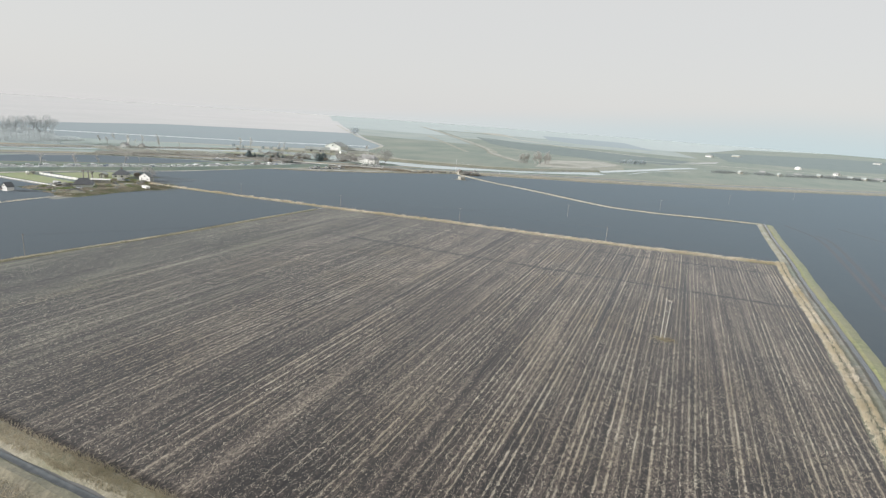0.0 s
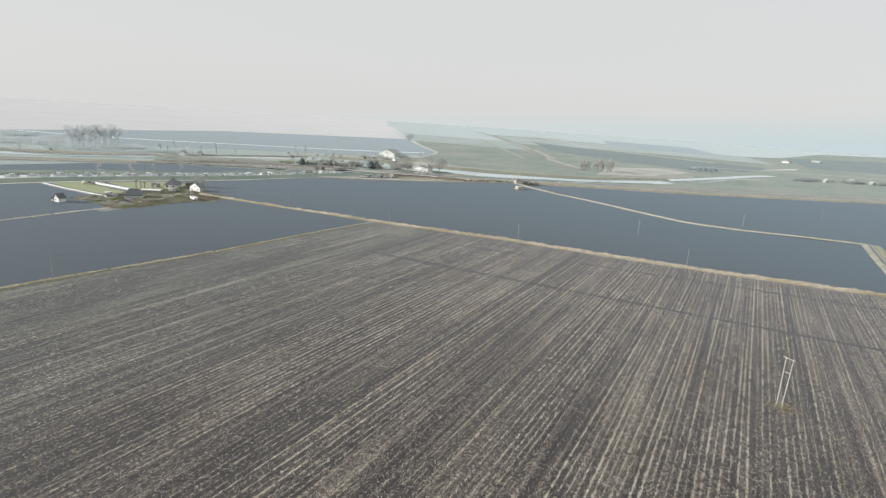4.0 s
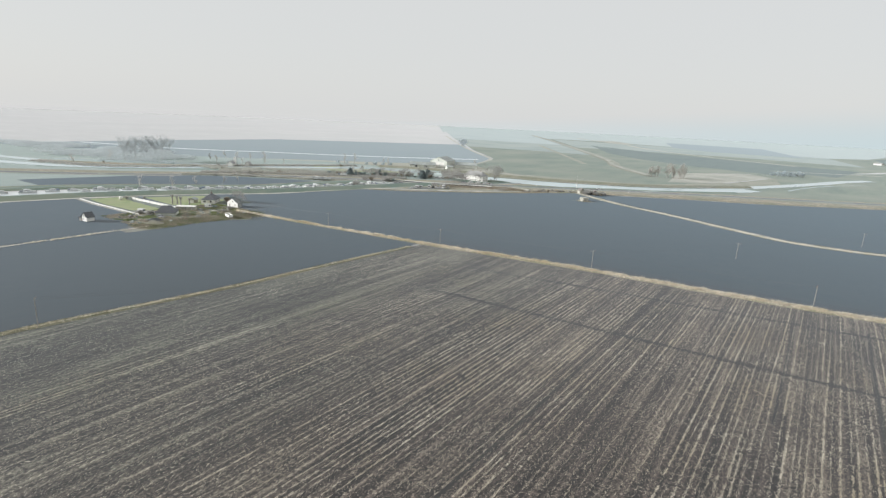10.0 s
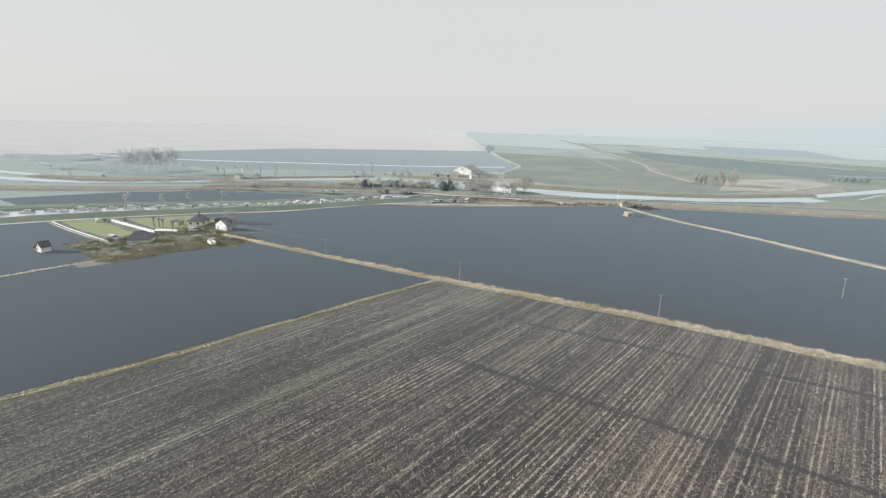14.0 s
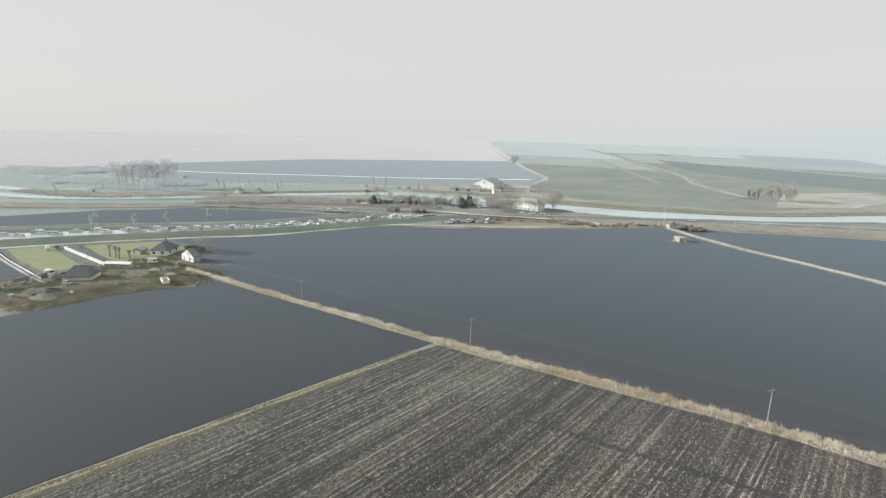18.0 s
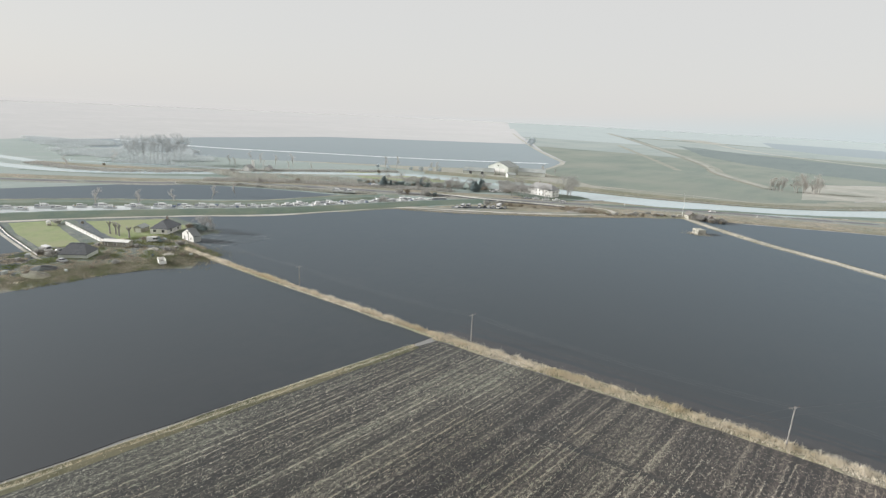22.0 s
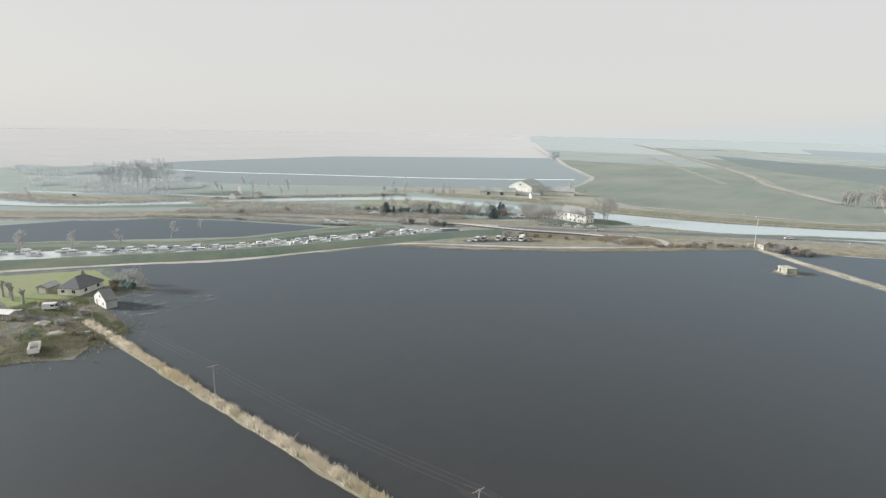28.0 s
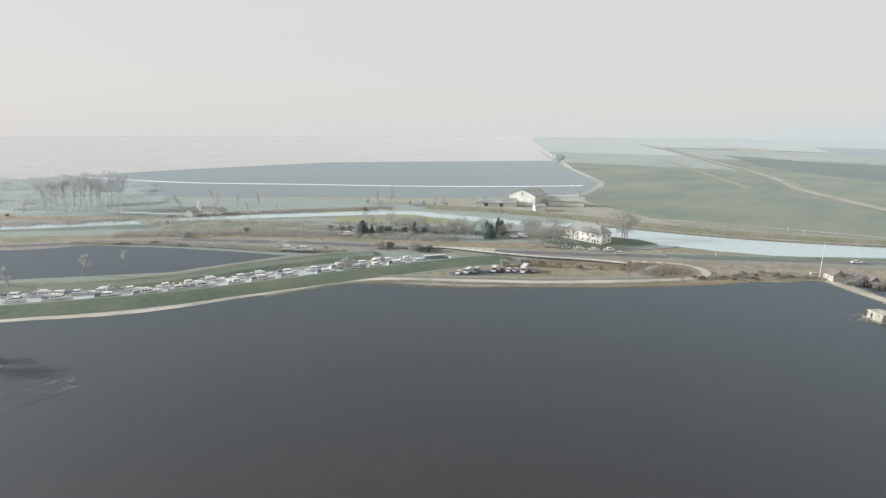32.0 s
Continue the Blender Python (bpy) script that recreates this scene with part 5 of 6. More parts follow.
reed_at = np.vstack([along(REED_LINE[2:], 5600, 2.1), along(REED_LINE[:3], 2600, 1.1)]) + (0, 0, 0.25)
tagged(blades("reeds", reed_at, 0.55 + 1.05 * value_noise(reed_at[:, 0] / 2.6, reed_at[:, 1] / 2.6, 11), 0.28, 0.07, 6, REED), "tall pale dry reeds lining the field ditch", "reeds", kind="stuff")
tagged(blades("bank_tufts", along([(-212, 55), (-206, 115), (-198, 170), (-194, 220), (-190, 264)], 2200, 1.3) + (0, 0, 0.15), 0.35, 0.2, 0.05, 5, REED), "dry grass tufts on the field boundary", "grass", kind="stuff")
tagged(blades("drain_reeds", np.vstack([along([(x - 7.2, y) for x, y in DITCH[:6]], 3200, 0.9), along([(x - 5.0, y) for x, y in DITCH[:6]], 2400, 0.6)]) + (0, 0, 0.45), 0.7, 0.2, 0.07, 6, REED), "pale dry grass on the drain bank", "grass", kind="stuff")
tagged(blades("south_reeds", along(SOUTH_DITCH, 13000, 1.9) + (0, 0, 0.6), 0.75, 0.3, 0.045, 7, SEDGE), "dry reeds on the drain bank", "reeds", kind="stuff")
tagged(blades("rough_tufts", np.c_[RNG.uniform(-210, 40, 16000), 45 - np.abs(RNG.normal(0, 14, 16000)), np.zeros(16000)], 0.4, 0.45, 0.07, 4, SEDGE), "dry grass tufts on rough land", "grass", kind="stuff")
tagged(blades("track_tufts", along(TRACK_LINE, 2200, 3.4), 0.45, 0.3, 0.08, 4, REED), "dry grass along the farm track", "grass", kind="stuff")
tagged(blades("toe_tufts", along([(-340, 402), (-309, 424), (-288, 446), (-262, 472), (-240, 500), (-222, 528)], 2600, 3.0), 0.5, 0.6, 0.06, 4, SEDGE), "dry grass on the field edge", "grass", kind="stuff")
tagged(blades("edge_scrub", along([(-225, 532), (-200, 552), (-165, 572), (-107, 604), (-73, 620), (44, 699), (137, 769), (257, 863)], 5000, 8.0), 0.7, 0.5, 0.13, 4, SEDGE), "dry grass and weeds by the road", "grass", kind="stuff")
tagged(blades("pump_house_tufts", np.c_[RNG.normal(-186, 3.4, 200), RNG.normal(492.5, 2.6, 200), np.full(200, 0.03)], 0.5, 0.4, 0.07, 4, SEDGE), "dry grass clumps round the pump house", "grass", kind="stuff")
tagged(blades("fence_tufts", along([(-313, 60), (-312, 135), (-313, 180), (-313, 205)], 420, 1.0), 0.7, 0.3, 0.12, 4, REED), "sparse dry tufts on the field boundary", "grass", kind="stuff")

# ---- power lines ----
for x, y, h, t in ((-26, 292, 9.0, 80), (-106.5, 284.5, 9.3, 55), (-182, 278, 8.0, 80), (-250.5, 268.2, 8.0, 80), (-322, 262, 8.0, 80)):
    utility_pole("slender grey weathered wooden pole beside the reed ditch", (x, y, 0), t, h)
for x, y, h in ((-206, 115, 8.5), (-58.5, 360, 8.0), (-3, 452, 8.0), (53, 548, 8.0), (122, 656, 8.0)):
    utility_pole("slender grey weathered wooden pole in a bare field", (x, y, 0), -32, h)
h_pole((5.0, 165.0, 0), -38, 12.4)
tagged(blades("pole_weeds", np.c_[RNG.normal(5.4, 1.3, 260), RNG.normal(165.2, 1.0, 260), np.full(260, 0.04)], 0.45, 0.25, 0.05, 4, SEDGE), "dry weeds round the foot of the pole", "weeds", kind="stuff")
wires("thin overhead wires along the reed ditch", [(-26, 292, 8.7), (-106.5, 284.5, 9.0), (-182, 278, 7.7), (-250.5, 268.2, 7.7), (-322, 262, 7.7)], (-1.1, 0, 1.1))
wires("thin overhead wires crossing the fields", [(-206, 115, 8.2), (-106.5, 284.5, 8.2), (-58.5, 360, 7.7), (-3, 452, 7.7), (53, 548, 7.7), (122, 656, 7.7)], (-1.1, 1.1))

# ---- the farm ----
house("bungalow", "low farmhouse with a dark hipped roof and pale walls", (-360, 268, 0), 38, 8.2, 12, 2.6, 5.6, WHITE, DARK_ROOF, [("window", "left", -4.5, 0.9, 1.6, 1.2), ("window", "left", 0.5, 0.9, 1.6, 1.2), ("door", "left", 3.2, 0, 1.0, 2.05, WOOD), ("window", "front", -2, 0.9, 1.4, 1.2), ("window", "front", 2, 0.9, 1.4, 1.2), ("window", "right", -3, 0.9, 1.4, 1.2), ("window", "right", 3, 0.9, 1.4, 1.2)], hip=4.0, chimneys=(1.5,))
house("garage", "small pale lean-to garage beside the farmhouse", (-366.5, 259.5, 0), 38, 4, 5.5, 2.2, 3.2, CREAM, SHEET_ROOF, [("door", "front", 0, 0, 2.4, 1.95, WHITE)], category="garage")
SHED_ROOF = mat("weathered_fibre_roof", (0.15, 0.165, 0.17), (0.23, 0.245, 0.25), 0.8, 0.6, (0.17, 0.18, 0.17), 0.2, 0.2, 0.04)
house("gabled_barn", "shallow grey-roofed barn with a broad white gable end", (-336.8, 269.6, 0), 5, 9.6, 3.4, 2.7, 5.4, SHEET_ROOF, SHED_ROOF, [("window", "front", 0.4, 3.1, 0.8, 0.9), ("door", "front", -2.6, 0, 1.1, 2.0, WOOD), ("window", "front", 2.6, 1.0, 0.8, 0.9)], over=0.15, category="barn", end_wall=WHITE)
house("field_cottage", "small white gabled house standing alone in a dark field", (-346.5, 188, 0), 8, 4.0, 4.0, 2.5, 4.6, WHITE, DARK_ROOF, [("window", "front", 0, 2.6, 0.7, 0.8), ("window", "front", -1.0, 0.8, 0.7, 1.0), ("window", "left", 0, 0.9, 0.7, 1.0)])
house("lean_to_shed", "low dark shed against the white field house", (-349.9, 187.0, 0), 8, 2.0, 3.0, 1.5, 2.1, BRICK, DARK_ROOF, [("door", "front", 0, 0, 0.8, 1.4, WOOD)], category="shed")
house("black_barn", "broad low barn with a dark sheeted hipped roof", (-338, 226, 0), -42, 8.6, 10.4, 1.8, 5.0, SHEET, DARK_ROOF, [("door", "front", 0, 0, 3.2, 2.1, DARK_ROOF), ("window", "left", -3, 0.9, 1.4, 0.8), ("window", "left", 3, 0.9, 1.4, 0.8)], hip=2.8, category="barn")
house("long_shed", "long low white-roofed stable shed", (-345.5, 242.5, 0), -52, 3.6, 11, 2.0, 2.5, CREAM, WHITE, [("door", "right", -4, 0, 1.2, 1.9, WOOD), ("door", "right", 0, 0, 1.2, 1.9, WOOD), ("door", "right", 4, 0, 1.2, 1.9, WOOD)], category="stable")


def yard_wall(label, pts, h, thick, cap=None, step=4.0):
    w = thing("garden_wall", label, "wall", "farmyard walls")
    for a, b in zip(pts, pts[1:]):
        a, b = Vector((*a, 0)), Vector((*b, 0))
        n = max(1, round((b - a).length / step))
        t = math.degrees(math.atan2(b.y - a.y, b.x - a.x))
        for i in range(n):
            m = a.lerp(b, (i + 0.5) / n)
            part("panel", boxed(((m.x, m.y, h / 2), ((b - a).length / n - 0.12, thick, h), t)), cap or WHITE, w)
            q = a.lerp(b, i / n)
            part("post", boxed(((q.x, q.y, h / 2 + 0.06), (0.3, thick + 0.12, h + 0.12), t)), CREAM, w)
    return w


yard_wall("long white painted garden wall beside a lawn", [(-401, 238), (-352, 239.5)], 1.3, 0.8)
yard_wall("low pale fence along the lawn edge", [(-420, 214.5), (-391, 213.5), (-347, 214.5)], 0.6, 0.12)
ribbon("path_yard", [(-420, 213), (-391, 212), (-350, 213), (-340, 214)], [(-0.6, 0.065), (0.6, 0.07)], TRACK, "pale path along the lawn", "path", 3, 0.2)
ribbon("drive_yard", [(-412, 246), (-385, 243.5), (-358, 243), (-340, 250), (-325, 256), (-310, 252)], [(-2.0, 0.06), (0, 0.09), (2.0, 0.06)], MUD, "muddy farm drive", "drive", 3, 0.5)
patch("mud_patch", [(-340, 272), (-330, 267), (-321, 270), (-317, 277), (-316, 286), (-318, 298), (-326, 299), (-336, 291), (-344, 282)], 0.05, WET_MUD, "wet churned mud beside the field", "mud", 1.5, 3)

trailer = thing("farm_trailer", "white open-topped box trailer parked on the field edge", "trailer", "", (-307, 245, 0), -15)
part("bed", boxed(((0, 0, 0.75), (6.0, 2.4, 0.15))), WOOD, trailer)
for s in (-1, 1):
    part("side_board", boxed(((0, s * 1.17, 1.45), (6.0, 0.1, 1.3))), WHITE, trailer)
    part("end_board", boxed(((s * 2.95, 0, 1.45), (0.1, 2.3, 1.3))), WHITE, trailer)
    for x in (-0.6, 0.6):
        part("wheel", tubed(((x, s * 1.0 - 0.12, 0.4), (x, s * 1.0 + 0.12, 0.4), 0.4, 0.4, 12)), RUBBER, trailer)
part("drawbar", boxed(((3.8, 0, 0.7), (1.8, 0.14, 0.12))), STEEL, trailer)
part("jockey_wheel", tubed(((4.6, 0, 0), (4.6, 0, 0.75), 0.09, 0.06, 6)), STEEL, trailer)


def pollard(label, at, h, seed):
    rnd = random.Random(seed)
    t = thing("pollard_tree", label, "tree", "pollarded trees", at)
    part("trunk", tubed(((0, 0, -0.1), (0.1, 0.05, h * 0.5), 0.45, 0.36, 8), ((0.1, 0.05, h * 0.5), (0, 0, h * 0.62), 0.36, 0.42, 8)), BARK, t)
    for i in range(5):
        a = 1.256 * i + rnd.uniform(-0.3, 0.3)
        e = (0.9 * math.cos(a), 0.9 * math.sin(a), h * rnd.uniform(0.85, 1.0))
        part("limb", tubed(((0, 0, h * 0.58), e, 0.22, 0.2, 6), (e, (e[0], e[1], e[2] + 0.25), 0.28, 0.12, 6)), BARK, t)
    return t


for i, (x, y, h) in enumerate(((-369.5, 247, 6.2), (-366.5, 248.5, 5.8), (-362.5, 248.5, 5.6), (-356, 250.5, 5.2))):
    pollard("heavily pruned tree stump with stubby limbs on the lawn", (x, y, 0), h, i)

tank = thing("water_tank", "small round white tank at the lawn's end", "tank", "", (-403, 231.5, 0))
bm = bmesh.new()
bmesh.ops.create_uvsphere(bm, u_segments=14, v_segments=9, radius=1.05)
for v in bm.verts:
    v.co.z = v.co.z * 0.95 + 1.5
part("vessel", bm, WHITE, tank)
part("stand", boxed(((0, 0, 0.3), (1.8, 1.8, 0.6))), CREAM, tank)


def pile(name, label, category, at, rx, ry, h, material, seed):
    """A heap with an uneven top."""
    bm = bmesh.new()
    rings = [[bm.verts.new((0, 0, h))]]
    for k in (0.25, 0.5, 0.75, 1.0):
        rings.append([bm.verts.new((rx * k * math.cos(a), ry * k * math.sin(a), max(-0.05, h * (1 - k ** 1.3) * (1 + 0.5 * noise.noise(Vector((3 * k * math.cos(a), 3 * k * math.sin(a), seed))))))) for a in (2 * math.pi * i / 14 for i in range(14))])
    for i in range(14):
        bm.faces.new((rings[0][0], rings[1][i], rings[1][(i + 1) % 14]))
        for a, b in zip(rings[1:], rings[2:]):
            bm.faces.new((a[i], b[i], b[(i + 1) % 14], a[(i + 1) % 14]))
    ob = part(name, bm, material)
    ob.matrix_world = pose(*at, 0, 0, 17 * seed)
    return tagged(ob, label, category)


pile("earth_mound", "rough overgrown mound of earth at the yard's edge", "mound", (-318, 208, 0), 7, 4, 1.8, ROUGH, 1)
pile("earth_mound", "rough mound of earth beside the drive", "mound", (-326, 212, 0), 5, 4, 1.4, MUD, 2)
pile("rubble_heap", "small heap of pale rubble", "heap", (-318, 252, 0), 3.5, 2.2, 1.0, TRACK, 3)
pile("rubble_heap", "small heap of pale rubble", "heap", (-331, 251, 0), 2.5, 2, 0.8, TRACK, 4)
car("van", "white", "white van parked in the muddy farmyard", (-343.5, 256, 0.03), 60, "farmyard vehicles")
car("car", "silver", "silver car parked in the muddy farmyard", (-332, 219, 0.03), 20, "farmyard vehicles")
car("car", "dark", "dark car parked in the muddy farmyard", (-347, 222, 0.03), 100, "farmyard vehicles")
car("van", "white", "white van parked by the lawn fence", (-352, 219, 0.03), 12, "farmyard vehicles")
for i in range(22):
    x, y = RNG.uniform(-350, -308), RNG.uniform(200, 262)
    if x > -314 and y < 240 or -347 < x < -326 and 214 < y < 247:
        continue
    s = RNG.uniform(0.6, 2.0, 3)
    b = part(("pallet_stack", "crate", "oil_drum")[i % 3], boxed(((0, 0, s[2] * 0.35), (s[0], s[1], s[2] * 0.7))) if i % 3 < 2 else tubed(((0, 0, 0), (0, 0, 0.9), 0.3, 0.3, 10)), (WOOD, SHEET_ROOF, BLUE_SHEET)[i % 3])
    b.matrix_world = pose(x, y, 0.03, 0, 0, RNG.uniform(0, 180))
    tagged(b, ("stack of weathered pallets in the yard", "pale storage crate in the yard", "blue steel drum in the yard")[i % 3], ("pallets", "crate", "drum")[i % 3], "yard clutter")


def chunks(name, label, category, xy, size, material):
    """Scattered broken pieces lying on the ground."""
    n = len(xy)
    s = RNG.uniform(0.4, 1.0, (n, 3)) * size
    a = RNG.uniform(0, math.pi, n)
    v = np.empty((n, 5, 3))
    for i, (u, w, t) in enumerate(((-1, -1, 0), (1, -1, 0), (1, 1, 0), (-1, 1, 0), (0.2, 0.1, 1))):
        v[:, i] = np.c_[xy[:, 0] + u * s[:, 0] * np.cos(a) - w * s[:, 1] * np.sin(a), xy[:, 1] + u * s[:, 0] * np.sin(a) + w * s[:, 1] * np.cos(a), np.full(n, 0.03) + t * s[:, 2] * 0.6]
    o = np.arange(n)[:, None] * 5
    tris = np.concatenate([o + np.array([t]) for t in ((0, 1, 4), (1, 2, 4), (2, 3, 4), (3, 0, 4))])
    return tagged(mesh_of(name, v.reshape(-1, 3), tris, material), label, category, kind="stuff")


chunks("yard_litter", "broken timber and litter strewn about the farmyard", "litter", np.c_[RNG.uniform(-350, -312, 260), RNG.uniform(204, 262, 260)], 0.3, WOOD)
weed_at = np.c_[RNG.uniform(-356, -304, 15000), RNG.uniform(198, 268, 15000), np.zeros(15000)]
weed_tone = value_noise(weed_at[:, 0] / 7, weed_at[:, 1] / 4, 51)
tagged(blades("yard_grass", weed_at[weed_tone < 0.36], 0.4, 0.5, 0.09, 4, LAWN), "tufts of green grass over the farmyard", "grass", kind="stuff")
tagged(blades("yard_straw", weed_at[(weed_tone > 0.46) & (weed_tone < 0.62)], 0.45, 0.5, 0.09, 4, SEDGE), "dry pale grass over the farmyard", "grass", kind="stuff")
tagged(blades("yard_weeds", weed_at[weed_tone > 0.66], 0.5, 0.5, 0.08, 4, SHRUB), "brown weeds over the farmyard ground", "weeds", kind="stuff")

# ---- the moorings ----
def cut_at(s, off):
    """A place and heading along the cut: s from 0 to 1, off to the left."""
    line = curve_line(CUT, 2.0)
    i = min(len(line) - 2, int(s * (len(line) - 1)))
    d = (line[i + 1] - line[i]).normalized()
    p = line[i] + Vector((-d.y, d.x, 0)) * off
    return p, math.degrees(math.atan2(d.y, d.x))


kinds = [
    boat("navy", "white motor cruiser with a navy canvas cover, moored", (0, 0, -50), 0, 8.5),
    boat("fly", "white flybridge cruiser moored along the bank", (0, 0, -50), 0, 10.0, 3.3),
    boat("grey", "small white cabin cruiser with a grey cover, moored", (0, 0, -50), 0, 7.2, 2.7),
    boat("open", "white open-cockpit motor boat moored at the bank", (0, 0, -50), 0, 6.8, 2.5),
    boat("narrowboat", "long dark canal boat moored along the bank", (0, 0, -50), 0, 14.0, 2.2),
]
# along the cut, side of the water, kind, heading
MOORED = [(0.10, 3, 1), (0.27, 3, 0), (0.345, 3, 1), (0.39, 3, 3), (0.455, 3, 0), (0.531, 3, 0), (0.557, 3, 1), (0.569, 3, 0), (0.589, 3, 3), (0.639, 3, 2), (0.672, 3, 3), (0.694, 3, 3), (0.721, 3, 1), (0.746, 3, 2), (0.771, 3, 1), (0.801, 3, 0), (0.827, 3, 2), (0.862, 3, 1), (0.891, 3, 0), (0.909, 3, 1), (0.923, 3, 2), (0.945, 3, 3), (0.979, 3, 4), (0.80, -3, 2), (0.84, -3, 0), (0.872, -3, 1), (0.90, -3, 3), (0.93, -3, 0), (0.955, -3, 2), (0.74, -3.5, 3), (0.145, 2, 0), (0.19, 3, 3), (0.23, 2, 1), (0.305, 2.5, 2), (0.32, -2.5, 3), (0.365, -2, 2), (0.415, 2.6, 1), (0.43, -2.4, 3), (0.475, -2.2, 1), (0.495, 3, 1), (0.51, -2, 0), (0.545, -2.6, 3), (0.575, -2.8, 1), (0.61, 3, 1), (0.62, -2.6, 0), (0.655, -2.7, 1), (0.685, -2.8, 2), (0.71, -2.6, 1), (0.77, -3, 1)]
for i, (s, off, kind) in enumerate(MOORED):
    p, t = cut_at(s, off)
    copy_thing(kinds[kind], pose(p.x, p.y, 0.05, 0, 0, t + (180 if i % 3 == 1 else 0) + 5 * math.sin(7 * i)))
for k in kinds:
    for o in (*k.children_recursive, k):
        bpy.data.objects.remove(o)
for i in range(11):
    p, t = cut_at(0.535 + i * 0.035, 5.6)
    st = thing("jetty", "narrow weathered timber landing stage", "jetty", "landing stages", (p.x, p.y, 0), t)
    part("deck", boxed(((0, 0, 0.55), (6.5, 1.2, 0.12))), WOOD, st)
    for x in (-3, 0, 3):
        for y in (-0.5, 0.5):
            part("post", tubed(((x, y, -0.2), (x, y, 0.95), 0.09, 0.09, 6)), WOOD, st)
for x, y, t in ((-411, 409, 35), (-404, 414, 38)):
    boat("fly", "white cruiser laid up ashore on the grass bank", (x, y, 0.95), t, 8.5, 3.0)
boat("navy", "white cruiser standing ashore beside the road", (-424, 455, 0.35), 30, 9.5, 3.1)

for x, y, t in ((-310, 516, 30), (-303, 519, 35), (-297, 524, 42)):
    boat("open", "small white motor boat moored in the inlet by the inn", (x, y, 0.15), t, 5.5, 2.0)

# ---- bridge rail, car park, inn ----
rail = thing("bridge_parapet", "long pale concrete and steel road parapet", "parapet")
line = curve_line([(-372, 459), (-355, 470), (-336, 476.5), (-315, 485), (-293, 497), (-278, 503)], 4.0)
for a, b in zip(line, line[1:]):
    t = math.degrees(math.atan2(b.y - a.y, b.x - a.x))
    m = (a + b) / 2
    part("kerb", boxed(((m.x, m.y, 1.15), ((b - a).length - 0.03, 0.5, 0.5), t)), WHITE, rail)
    # roof-dark wall stands in for the shadow below the kerb
    part("wall", boxed(((m.x, m.y, 0.45), ((b - a).length - 0.03, 0.4, 0.9), t)), DARK_ROOF, rail, "wall darkened as shade under the kerb")
    part("post", boxed(((a.x, a.y, 1.5), (0.14, 0.14, 0.6), t)), STEEL, rail)
    part("rail", boxed(((m.x, m.y, 1.75), ((b - a).length - 0.03, 0.1, 0.12), t)), CREAM, rail)
bridge = thing("road_bridge", "low concrete road bridge over the boat cut", "bridge")
part("deck", boxed(((-350, 477, 0.1), (26, 9, 0.35), 34)), CREAM, bridge)
for x, y in ((-360, 470), (-340, 484)):
    part("abutment", boxed(((x, y, 0.0), (1.2, 9, 0.6), 34)), CREAM, bridge)

PARKED = [(-322.5, 438.5, "car", "white"), (-320.5, 442, "van", "white"), (-318.5, 445.5, "van", "silver"), (-314, 452, "van", "white"), (-311.5, 454.5, "car", "dark"), (-309.5, 456.5, "car", "white"), (-307.5, 458.7, "car", "silver"), (-304.5, 461, "motorhome", "white"), (-301.5, 464, "car", "silver")]
for i, (x, y, kind, paint) in enumerate(PARKED):
    car(kind, paint, f"{paint} {'small ' if kind == 'car' else ''}{kind} parked on the worn earth", (x, y, 0.09), -66 + 6 * math.sin(i * 5))
for x, y, kind, paint, t in ((-353, 519, "car", "white", 20), (-350, 523, "van", "white", 25), (-355, 526, "car", "silver", 20), (-316, 513.5, "car", "silver", 33), (-345, 527, "car", "red", 30)):
    car(kind, paint, f"{paint} {kind} parked by the inn", (x, y, 0.05), t, "vehicles by the inn")
car("estate", "white", "white estate car standing on the road", (-289.5, 520.5, 0.25), 36, "vehicles on the road")
car("car", "white", "white car standing on the road", (-203, 581.5, 0.25), 32, "vehicles on the road")

wins = [("window", "left", -9.6 + 3.2 * i, z, 0.9, 1.2) for i in range(7) for z in (0.9, 3.6)] + [("window", "front", u, z, 1.1, 1.4) for u in (-2.2, 2.2) for z in (0.9, 3.5)] + [("door", "left", 8.0 - 0.0, 0, 1.2, 2.1, WOOD)]
house("riverside_inn", "large white two-storey riverside inn with a slate roof", (-319, 541, 0.02), 84, 9.0, 24, 5.8, 9.6, WHITE, SLATE, wins, hip=4.5, chimneys=(-5.5, 4.0), category="inn")
house("inn_wing", "lower white wing of the riverside inn", (-336.5, 541.5, 0.02), 84, 7.0, 11, 3.0, 5.6, WHITE, SLATE, [("window", "left", -3, 0.9, 1.3, 1.2), ("window", "left", 0, 0.9, 1.3, 1.2), ("door", "left", 3, 0, 1.1, 2.1, WOOD)], category="inn")
patch("ground_inn", [(-345, 526), (-320, 517), (-303, 521), (-290, 534), (-283, 549), (-287, 559), (-300, 563), (-325, 556), (-345, 552)], 0.14, GREEN_BANK, "grassy riverside point by the inn", "lawn", 0.6, 4, 0.4)

